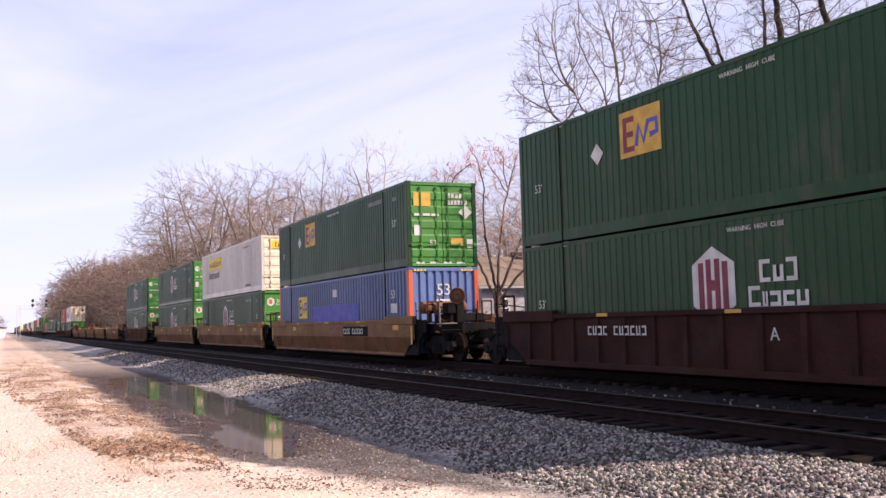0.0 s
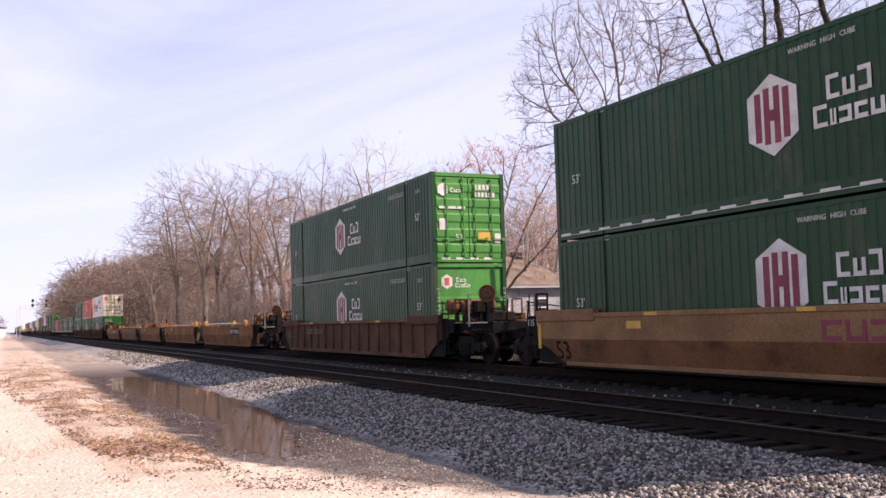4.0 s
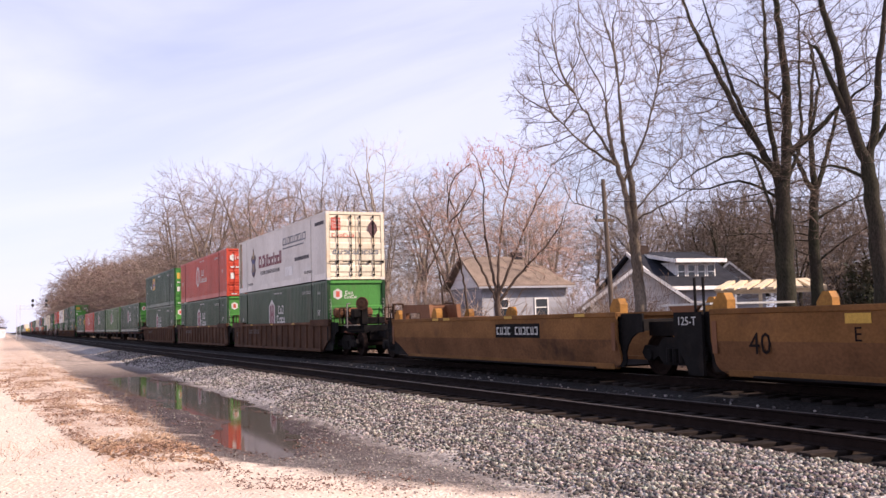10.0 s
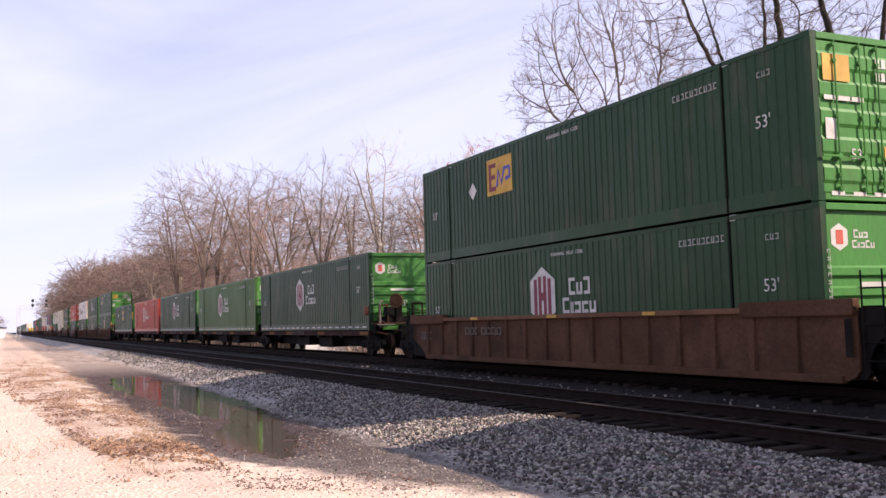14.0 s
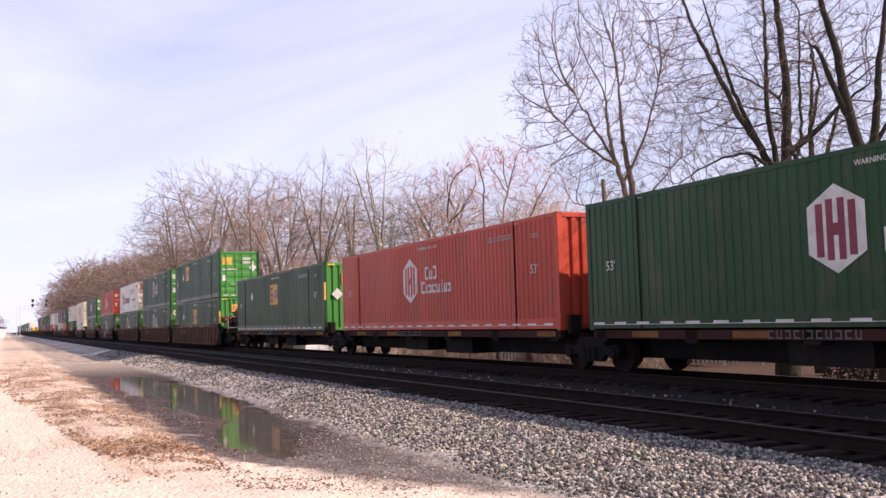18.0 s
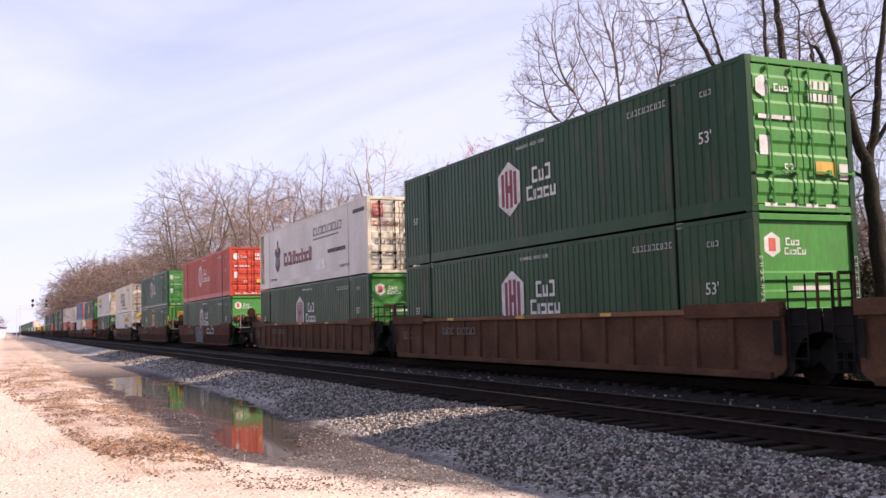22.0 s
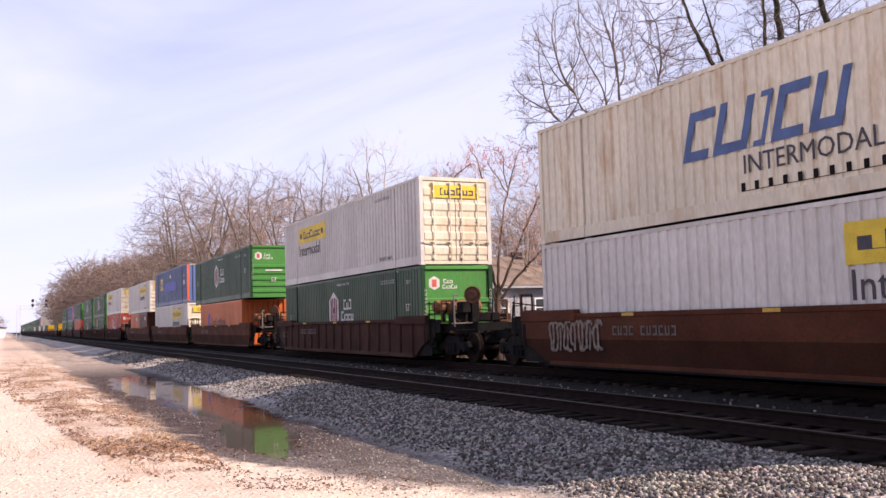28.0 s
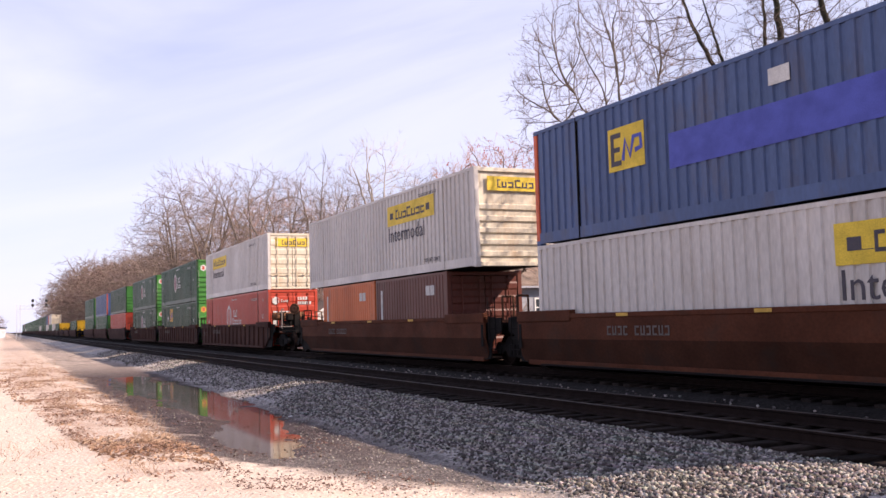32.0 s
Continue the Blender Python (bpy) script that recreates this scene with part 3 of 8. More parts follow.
LOOKS = {
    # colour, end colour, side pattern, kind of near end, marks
    "hub": (GREEN, GREEN_SUNLIT, "hub", "green corrugated steel container with white hexagon emblem"),
    "olive": (OLIVE, GREEN_SUNLIT, "hub", "olive green corrugated steel container with white hexagon emblem"),
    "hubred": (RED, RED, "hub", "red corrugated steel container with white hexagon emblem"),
    "emp": (GREEN, GREEN_SUNLIT, "emp", "dark green corrugated steel container with a yellow square emblem"),
    "empblue": (BLUE, BLUE_SUNLIT, "empblue", "blue corrugated container with orange corner posts and yellow emblem"),
    "hunt": (WHITE, CREAM, "hunt", "white corrugated container with a yellow emblem panel"),
    "england": (WHITE, CREAM, "england", "smooth white refrigerated container with a dark red emblem"),
    "england_plain": (WHITE, CREAM, "england", "smooth white refrigerated container with rust on its doors"),
    "swift": (CREAM, CREAM, "swift", "weathered cream corrugated container with slanted blue emblem"),
    "hapag": (ORANGE, ORANGE, "hapag", "orange corrugated forty foot container with a blue emblem"),
    "maroon20": (BROWN_BOX, BROWN_BOX, "plain20", "maroon corrugated twenty foot container"),
    "rust20": (ORANGE, ORANGE, "plain20", "rust orange corrugated twenty foot container"),
    "dark": (GREEN_DARK, GREEN_SUNLIT, "none", "dark green corrugated steel container"),
    "yellow": (GREEN_DARK, YELLOW, "none", "grey green container with bright yellow end doors"),
    "white": (WHITE, CREAM, "none", "plain white corrugated container"),
}


def box_marks(c, look_name, end, length):
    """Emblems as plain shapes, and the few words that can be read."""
    col, endcol, kind, _ = LOOKS[look_name]

    def side(name, mesh_or_shape, mat, y, z, label="", proud=0.006):
        part(name, shared((name, look_name, y, z), lambda: mesh_or_shape, name, mat) if isinstance(mesh_or_shape, Shape) else mesh_or_shape, mat, c, label, on_side(y, z, proud))

    def tail(name, mesh_or_shape, mat, x, z, label="", proud=0.012):
        part(name, shared((name, look_name, x, z, "end"), lambda: mesh_or_shape, name, mat) if isinstance(mesh_or_shape, Shape) else mesh_or_shape, mat, c, label, on_end(x, z, proud))
    if kind == "none":
        return
    if kind in ("hub", "emp"):
        white = MARK_WHITE
        side("size_mark", text_mesh("size_mark", "53'", 0.24, white), white, 1.35, 1.45, "white size lettering")
        side("size_mark", text_mesh("size_mark", "53'", 0.22, white), white, 15.4, 1.32, "white size lettering")
        for word, y in (("WARNING", 8.5), ("HIGH", 7.78), ("CUBE", 7.38)):
            side("warning_word", text_mesh("warning_word", word, 0.095, white), white, y, 2.58, "small white warning lettering")
        side("code_mark", glyphs((0.085,) * 10, 0.13, 0.05, even=True), WORN_WHITE, 3.6, 2.42, "row of white code bars")
        side("code_mark", glyphs((0.08, 0.08, 0.08), 0.11, 0.04, even=True), WORN_WHITE, 1.25, 2.35, "two white code bars")
    if kind == "hub":
        hy = 9.86 if look_name == "hubred" else 9.56
        side("emblem", hexagon(1.18, 1.46), MARK_WHITE, hy - 0.04, 0.90, "white hexagonal emblem panel")
        ink = MARK_MAROON if look_name != "hubred" else RED
        for x0, x1 in ((0.0, 0.15), (0.67, 0.82)):
            side("emblem_stroke", Shape().box(x0, x1, 0.06, 0.94, -0.002, 0.002), ink, hy - 0.22, 1.12 + 0.001 * x0, "outer bar on the emblem", 0.011)
        side("emblem", Shape().prism([(0.22, 0), (0.36, 0), (0.36, 0.40), (0.46, 0.40), (0.46, 0), (0.60, 0), (0.60, 1.0), (0.46, 1.0), (0.46, 0.60), (0.36, 0.60), (0.36, 1.0), (0.22, 1.0)], "z", -0.002, 0.002), ink, hy - 0.22, 1.12, "joined bars on the emblem", 0.011)
        side("emblem_word", glyphs((0.26, 0.24, 0.25), 0.40, 0.07, tall=(0, 2), stroke=0.19), MARK_WHITE, hy - 1.85, 1.62, "white emblem blocks")
        side("emblem_word", glyphs((0.29, 0.12, 0.25, 0.25, 0.26) + ((0.05, 0.07, 0.22, 0.2) if look_name == "hubred" else ()), 0.37, 0.06, tall=(0, 6), stroke=0.2), MARK_WHITE, hy - 1.55, 1.19, "white emblem blocks")
    if kind == "emp":
        ey, ez = (8.77, 1.32) if end == "wave" else (11.7, 1.58)
        side("emblem", plate(1.42, 1.0), MARK_GOLD, ey, ez, "golden square emblem panel")
        side("emblem_stroke", Shape().prism([(0, 0), (0.4, 0), (0.4, 0.12), (0.13, 0.12), (0.13, 0.32), (0.36, 0.32), (0.36, 0.44), (0.13, 0.44), (0.13, 0.64), (0.4, 0.64), (0.4, 0.76), (0, 0.76)], "z", -0.002, 0.002), MARK_MAROON, ey - 0.12, ez + 0.11, "dark stroke", 0.011)
        side("emblem_stroke", ribbon([(0.0, 0.0), (0.10, 0.44), (0.26, 0.06), (0.42, 0.46), (0.70, 0.46), (0.72, 0.2), (0.48, 0.16)], 0.12), MARK_BLUE, ey - 0.58, ez + 0.2, "blue zigzag stroke", 0.013)
        side("placard", Shape().prism([(0, 0.25), (0.25, 0), (0.5, 0.25), (0.25, 0.5)], "z", -0.002, 0.002), MARK_WHITE, 12.85, 1.6, "white diamond placard")
    if kind == "empblue":
        side("emblem", plate(1.3, 0.95), MARK_YELLOW, 12.9, 1.35, "yellow square emblem panel")
        side("emblem_stroke", Shape().prism([(0, 0), (0.38, 0), (0.38, 0.11), (0.12, 0.11), (0.12, 0.3), (0.34, 0.3), (0.34, 0.41), (0.12, 0.41), (0.12, 0.61), (0.38, 0.61), (0.38, 0.72), (0, 0.72)], "z", -0.002, 0.002), MARK_DARK, 12.8, 1.46, "dark stroke", 0.011)
        side("emblem_stroke", ribbon([(0.0, 0.0), (0.10, 0.44), (0.26, 0.06), (0.40, 0.46), (0.64, 0.46), (0.66, 0.2), (0.44, 0.16)], 0.11), MARK_BLUE, 12.36, 1.55, "blue zigzag stroke", 0.013)
        side("repainted_panel", plate(5.9, 0.72), MARK_BLUE, 10.8, 1.12, "brighter blue repainted panel")
        side("size_mark", text_mesh("size_mark", "53", 0.3, MARK_WHITE), MARK_WHITE, 1.6, 1.9, "white size lettering")
        side("size_mark", plate(0.55, 0.32), MARK_WHITE, 1.6, 1.4, "white label with a number")
        side("size_mark", plate(0.5, 0.3), MARK_WHITE, 8.0, 2.15, "white label with a number")
        tail("size_mark", text_mesh("size_mark", "53", 0.4, MARK_WHITE), MARK_WHITE, -0.3, 1.95, "white size lettering")
        tail("size_mark", plate(0.5, 0.36), MARK_WHITE, -0.3, 1.45, "white label")
        tail("size_mark", plate(0.5, 0.26), MARK_WHITE, -0.25, 0.75, "white label")
        tail("hazard_strip", bars(4, 0.07, 0.07, 0.05), MARK_YELLOW, -1.1, 2.76, "yellow hazard marks")
        tail("hazard_strip", bars(4, 0.07, 0.07, 0.05), MARK_YELLOW, 0.65, 2.76, "yellow hazard marks")
    if kind == "hunt":
        y = 13.8 if end == "door" else 6.75
        side("emblem", plate(3.95, 0.68), MARK_YELLOW, y, 1.80, "yellow emblem panel")
        side("emblem_word", glyphs((0.2, 0.3, 0.3, 0.32, 0.32, 0.32, 0.3), 0.34, 0.06), MARK_DARK, y - 0.78, 1.97, "dark blocks on the panel", 0.011)
        side("emblem_scroll", bars(2, 0.28, 0.22, 2.8), MARK_DARK, y - 0.25, 2.02, "dark scroll on the panel", 0.011)
        side("wording", text_mesh("wording", "Intermodal", 0.52, MARK_DARK), MARK_DARK, y - 0.05, 1.24, "dark grey lettering")
        side("wording", text_mesh("wording", "TOP LIFT ONLY", 0.13, MARK_DARK), MARK_DARK, 3.7, 0.36, "small dark lettering")
        side("code_mark", glyphs((0.1,) * 9, 0.09, even=True), MARK_DARK, 4.0, 2.5, "row of small dark code bars")
        tail("emblem", plate(1.75, 0.42), MARK_YELLOW, -0.88, 2.2, "yellow emblem panel", 0.008)
        tail("emblem_word", glyphs((0.1, 0.16, 0.18, 0.18, 0.18, 0.16), 0.24, 0.05), MARK_DARK, -0.55, 2.29, "dark blocks", 0.014)
    if kind == "swift":
        side("emblem_word", glyphs((0.72, 0.9, 0.28, 0.7, 0.7), 0.95, 0.16, 0.3, True), MARK_STEELBLUE, 10.6, 1.15, "slanted blue emblem blocks")
        side("wording", text_mesh("wording", "INTERMODAL", 0.36, MARK_DARK), MARK_DARK, 8.95, 0.70, "dark lettering")
        side("scrape", bars(14, 0.10, 0.16, 0.24), BLACK_STEEL, 9.0, 0.38, "dark scrape marks")
        side("code_mark", bars(8, 0.1, 0.16), MARK_DARK, 4.2, 2.3, "row of dark code bars")
        tail("emblem_word", glyphs((0.32, 0.42, 0.12, 0.3, 0.3), 0.34, 0.06, 0.3, True), MARK_STEELBLUE, -0.95, 2.3, "slanted blue emblem blocks", 0.008)
    if kind == "england":
        side("crest", Shape().prism([(0.1, 0.35), (0.3, 0.12), (0.55, 0.0), (0.8, 0.12), (1.0, 0.35), (0.86, 0.75), (1.08, 1.0), (0.9, 1.22), (0.7, 1.12), (0.66, 1.45), (0.55, 1.62), (0.44, 1.45), (0.4, 1.12), (0.2, 1.22), (0.02, 1.0), (0.24, 0.75)], "z", -0.002, 0.002), CREST_BROWN, 13.2, 0.74, "dark brown and gold crest shape")
        side("crest", Shape().prism([(0.0, 0.25), (0.3, 0.0), (0.6, 0.25), (0.6, 0.85), (0.0, 0.85)], "z", -0.002, 0.002), CREST_BLUE, 12.95, 0.85, "blue shield", 0.011)
        side("crest_helmet", Shape().prism([(0.0, 0.0), (0.34, 0.0), (0.3, 0.28), (0.17, 0.44), (0.04, 0.28)], "z", -0.002, 0.002), CREST_GOLD, 12.82, 1.76, "golden helmet on the crest", 0.011)
        side("crest", bars(2, 0.14, 0.42, 0.1), CREST_GOLD, 12.83, 1.05, "golden bars on the shield", 0.015)
        side("emblem_word", glyphs((0.5, 0.14, 0.46, 0.14, 0.42, 0.36, 0.36, 0.2, 0.34, 0.36, 0.38), 0.62, 0.08, tall=(0, 2, 4, 7, 10), stroke=0.27), MARK_MAROON, 11.5, 1.18 if look_name == "england" else 0.98, "dark red emblem shapes")
        if look_name == "england":
            side("tagline", text_mesh("tagline", "GLOBAL TRANSPORTATION", 0.215, MARK_DARK), MARK_DARK, 11.17, 0.80, "dark tagline lettering")
        side("wording", text_mesh("wording", "TOP LIFT ONLY", 0.12, MARK_DARK), MARK_DARK, 13.95, 0.36, "small dark lettering")
        side("product_word", glyphs((0.34,) * 9, 0.34, 0.09, 0.2, True, stroke=0.17), MARK_SLATE, 6.75, 1.98, "row of slate grey blocks")
        side("product_word", bars(22, 0.1, 0.06, 0.06), MARK_SLATE, 6.75, 1.80, "fine row of grey bars")
        side("repair_patch", plate(1.3, 0.42), PATCH_WHITE, 6.4, 0.50, "brighter repainted patch")
        side("address_mark", bars(13, 0.13, 0.16, 0.045), MARK_DARK, 4.75, 1.10, "row of small dark bars")
        side("code_mark", bars(10, 0.09, 0.15, 0.04), MARK_DARK, 1.55, 2.38, "row of small dark bars")
        side("wording", text_mesh("wording", "TOP LIFT ONLY", 0.13, MARK_DARK), MARK_DARK, 3.25, 0.42, "small dark lettering")
        tail("notice", plate(0.42, 0.52), MARK_RED, -1.08, 2.1, "red square notice", 0.010)
        for k, word in enumerate(("TRAIN", "DRIVE", "TEAM")):
            tail("notice_word", text_mesh("notice_word", word, 0.10, MARK_WHITE), MARK_WHITE, -1.05, 2.46 - 0.14 * k, "white lettering", 0.014)
        tail("emblem_word", glyphs((0.13,) * 6, 0.15, 0.04), MARK_RED, -1.05, 1.80, "dark red blocks", 0.008)
        tail("product_word", glyphs((0.17,) * 9, 0.18, 0.06, even=True), MARK_SLATE, -1.0, 1.08, "grey blue blocks", 0.008)
        tail("crest", Shape().prism([(0, 0.35), (0.22, 0.0), (0.44, 0.35), (0.4, 0.6), (0.22, 0.8), (0.04, 0.6)], "z", -0.002, 0.002), CREST_BROWN, 0.55, 1.75, "dark brown crest", 0.008)
    if kind == "hapag":
        side("emblem", Shape().prism([(0, 0), (0.82, 0), (0.86, 0.14), (0.34, 0.14), (0.42, 0.34), (0.78, 0.34), (0.9, 0.74), (0.26, 0.74)], "z", -0.002, 0.002), MARK_BLUE, 9.8, 1.2, "blue slanted emblem")
        side("emblem_word", glyphs((0.32,) * 5 + (0.12,) + (0.3,) * 5, 0.52, 0.09), MARK_DARK, 8.48, 1.1, "row of dark blocks")
    if kind == "plain20":
        side("code_mark", bars(1, 0.16, 1.1), MARK_WHITE, length - 0.5, 1.1, "upright white code bar")
        side("code_mark", bars(2, 0.3, 0.3), MARK_WHITE, 1.6, 1.9, "white code bars")
    if kind in ("hub", "emp") and end == "nose":
        tail("emblem", hexagon(0.38, 0.46), MARK_WHITE if kind == "hub" else MARK_GOLD, -1.0, 2.08, "white hexagonal emblem", -0.066)
        tail("emblem_stroke", plate(0.16, 0.24), MARK_RED, -0.89, 2.19, "red stroke on the emblem", -0.061)
        tail("emblem_word", glyphs((0.10, 0.09, 0.09), 0.14, 0.025), MARK_WHITE, -0.48, 2.3, "white blocks", -0.066)
        tail("emblem_word", glyphs((0.10, 0.05, 0.09, 0.09, 0.09), 0.13, 0.025), MARK_WHITE, -0.52, 2.13, "white blocks", -0.066)
        tail("size_mark", text_mesh("size_mark", "53'", 0.22, MARK_WHITE), MARK_WHITE, -0.15, 0.9, "white size lettering", 0.02)
        tail("warning_mark", bars(1, 0.95, 0.08), MARK_WHITE, -0.45, 1.47, "small white warning bar", 0.02)
        for x in (-1.12, 1.23):
            part("code_mark", shared("uprightcode", lambda: glyphs((0.06,) * 9, 0.075, 0.07, even=True), "code_mark", WORN_WHITE), None, c, "upright row of white code bars", on_end(x, 1.0, 0.012) @ pose(0, 0, 0, 0, 0, 90))
    if kind == "emp" and end == "wave":
        tail("emblem", plate(0.62, 0.46), MARK_GOLD, -0.5, 2.0, "golden emblem panel", 0.03)
        tail("emblem_stroke", glyphs((0.12, 0.12, 0.12), 0.24, 0.04), MARK_MAROON, -0.4, 2.11, "dark strokes", 0.036)
        tail("placard", Shape().prism([(0, 0.25), (0.25, 0), (0.5, 0.25), (0.25, 0.5)], "z", -0.002, 0.002), MARK_WHITE, -0.95, 1.3, "white diamond placard", 0.03)
        tail("size_mark", text_mesh("size_mark", "53", 0.24, MARK_WHITE), MARK_WHITE, -0.2, 0.9, "white size lettering", 0.03)
        for x in (-1.28, 1.2):
            tail("corner_strip", plate(0.09, 0.75), MARK_GOLD, x, 1.3, "yellow corner strip", 0.012)
        tail("hazard_strip", bars(3, 0.07, 0.07, 0.05), MARK_YELLOW, -1.1, 2.76, "yellow hazard marks")
        tail("hazard_strip", bars(3, 0.07, 0.07, 0.05), MARK_YELLOW, 0.65, 2.76, "yellow hazard marks")
    if kind in ("hub", "emp") and end == "door":
        if kind == "emp":
            tail("emblem", plate(0.62, 0.46), MARK_GOLD, -1.05, 2.05, "golden emblem panel", 0.008)
            tail("placard", Shape().prism([(0, 0.25), (0.25, 0), (0.5, 0.25), (0.25, 0.5)], "z", -0.002, 0.002), MARK_WHITE, 0.62, 1.62, "white diamond placard", 0.008)
        else:
            tail("emblem", hexagon(0.34, 0.42), MARK_WHITE, -1.08, 2.12, "white hexagonal emblem", 0.008)
            tail("emblem_word", glyphs((0.1, 0.1, 0.1), 0.14, 0.03), MARK_WHITE, -0.64, 2.25, "white blocks", 0.008)
        tail("code_mark", bars(4, 0.1, 0.16), MARK_WHITE, 0.2, 2.35, "white code bars", 0.008)
        tail("code_mark", bars(6, 0.09, 0.15, 0.04), MARK_WHITE, 0.2, 2.12, "white code bars", 0.008)
        tail("warning_mark", bars(3, 0.28, 0.08, 0.04), MARK_WHITE, -1.05, 1.72, "white warning bars", 0.008)
        tail("size_mark", text_mesh("size_mark", "53", 0.2, MARK_WHITE), MARK_WHITE, -0.5, 0.72, "white size lettering", 0.008)
        tail("sticker", plate(0.5, 0.26), MARK_GOLD, 0.3, 0.72, "orange sticker", 0.008)
        tail("sticker", plate(0.22, 0.3), MARK_WHITE, 0.9, 0.65, "white sticker", 0.008)
        tail("sticker", plate(0.24, 0.36), MARK_WHITE, -1.05, 1.05, "white sticker", 0.008)
        tail("reflector", bars(4, 0.3, 0.07, 0.2), MARK_WHITE, -1.0, 0.10, "red and white reflector strip", 0.008)


def container(look_name, end, m, length=BOX_L, full=True, dashes=False):
    col, endcol, kind, label = LOOKS[look_name]
    c = thing("shipping_container", m, label, "container", "containers on the train")
    W, L = BOX_W, length
    H = BOX_H if L > 16 else LOW_H
    smooth_side = kind == "england"
    pitch = 0.30 if kind in ("hunt", "swift", "empblue") else 0.235
    depth = 0.003 if smooth_side else 0.036 if kind in ("hunt", "swift", "empblue") else 0.016
    zlow = 0.30
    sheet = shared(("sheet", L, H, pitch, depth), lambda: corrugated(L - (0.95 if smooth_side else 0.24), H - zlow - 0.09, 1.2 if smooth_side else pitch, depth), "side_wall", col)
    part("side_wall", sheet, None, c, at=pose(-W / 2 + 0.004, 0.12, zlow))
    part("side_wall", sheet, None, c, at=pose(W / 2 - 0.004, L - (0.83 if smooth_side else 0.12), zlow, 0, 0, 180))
    rail = shared(("brail", L), lambda: Shape().box(-0.03, 0.035, 0.15, L - 0.15, 0.04, zlow), "bottom_rail", col)
    top = shared(("trail", L, H), lambda: Shape().box(-0.035, 0.035, 0.12, L - 0.12, H - 0.10, H - 0.015), "top_rail", col)
    for sx in (-1, 1):
        part("bottom_rail", rail, None, c, at=pose(sx * (W / 2 - 0.035), 0, 0))
        part("top_rail", top, None, c, at=pose(sx * (W / 2 - 0.03), 0, 0))
    part("roof", shared(("roof", L, H), lambda: Shape().box(-W / 2 + 0.07, W / 2 - 0.07, 0.1, L - 0.1, H - 0.06, H - 0.02), "roof", col), None, c)
    part("floor", shared(("floor", L), lambda: Shape().box(-W / 2 + 0.07, W / 2 - 0.07, 0.1, L - 0.1, 0.06, 0.16), "floor", BLACK_STEEL), None, c)
    postcol = RED_POST if kind == "empblue" else endcol if kind == "england" else col
    post = shared(("post", H), lambda: Shape().chamfer(-0.075, 0.075, 0, 0.15, 0.1, H - 0.1, 0.012), "corner_post", postcol)
    for sx in (-1, 1):
        for y in (0, L - 0.15):
            part("corner_post", post, None, c, at=pose(sx * (W / 2 - 0.075), y, 0))
    if full:
        seam = shared(("seam", H, col.name), lambda: Shape().box(-0.012, 0.06, 0, 0.03, 0.03, H - 0.03), "stacking_post_seam", col if kind in ("hunt", "england", "swift") else BLACK_STEEL)
        casting = shared(("casting", H), lambda: Shape().chamfer(-0.09, 0.09, -0.085, 0.085, 0, 0.12, 0.01), "corner_casting", col)
        mid_casting = shared(("casting", H, "mid"), lambda: Shape().chamfer(-0.09, 0.09, -0.085, 0.085, 0, 0.12, 0.01), "corner_casting", GALV if kind in ("hub", "emp") else col)
        for y in ((0.09, L - 0.09) if L < 16 else (0.09, 2.06, L - 2.06, L - 0.09)):
            for sx in (-1,) if 1 < y < L - 1 else (-1, 1):
                for z in ((0.0, H - 0.12) if y < 1 or y > L - 1 else (H - 0.12,)):
                    part("corner_casting", mid_casting if 1 < y < L - 1 else casting, None, c, at=pose(sx * (W / 2 - 0.088), y, z))
            if 1 < y < L - 1:
                part("stacking_post_seam", seam, None, c, "dark upright seam", pose(-W / 2 - 0.001, y + 0.09, 0))
    back = shared(("back", H, col.name), lambda: corrugated_end(W - 0.3, H - 0.28, 0.3, 0.05), "end_wall", col)
    part("end_wall", back, None, c, at=pose(0, L - (0.8 if smooth_side else 0.02), 0.14, 0, 0, 180))
    if smooth_side:
        for sx in (-1, 1):
            part("frame_brace", shared("framebrace", lambda: Shape().tube((0, 0, 0.4), (0, 0.62, 1.3), 0.025).tube((0, 0.62, 1.3), (0, 0, 2.3), 0.025).tube((0, 0, 1.3), (0, 0.62, 1.3), 0.02), "frame_brace", CREAM), None, c, "pale brace of the open end frame", pose(sx * (W / 2 - 0.05), L - 0.78, 0))
    for z0, nm in ((0.02, "end_sill"), (H - 0.14, "end_header")):
        part(nm, shared((nm, H), lambda: Shape().chamfer(-W / 2 + 0.15, W / 2 - 0.15, 0.0, 0.14, z0, z0 + 0.12, 0.01), nm, endcol), None, c)
    if end == "door":
        dw = W / 2 - 0.16
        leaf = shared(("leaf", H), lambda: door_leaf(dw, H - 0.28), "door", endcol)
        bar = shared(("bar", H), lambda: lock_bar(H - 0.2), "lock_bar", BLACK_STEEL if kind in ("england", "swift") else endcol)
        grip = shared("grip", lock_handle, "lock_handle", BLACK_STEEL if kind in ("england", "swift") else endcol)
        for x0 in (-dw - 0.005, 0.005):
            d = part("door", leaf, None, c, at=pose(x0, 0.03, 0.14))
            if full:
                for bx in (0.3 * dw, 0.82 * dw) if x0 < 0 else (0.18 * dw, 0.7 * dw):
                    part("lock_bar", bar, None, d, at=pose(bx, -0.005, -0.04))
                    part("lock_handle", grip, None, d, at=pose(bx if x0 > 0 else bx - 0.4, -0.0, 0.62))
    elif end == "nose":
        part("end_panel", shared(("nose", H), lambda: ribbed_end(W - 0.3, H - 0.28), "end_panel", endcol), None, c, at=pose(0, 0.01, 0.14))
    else:
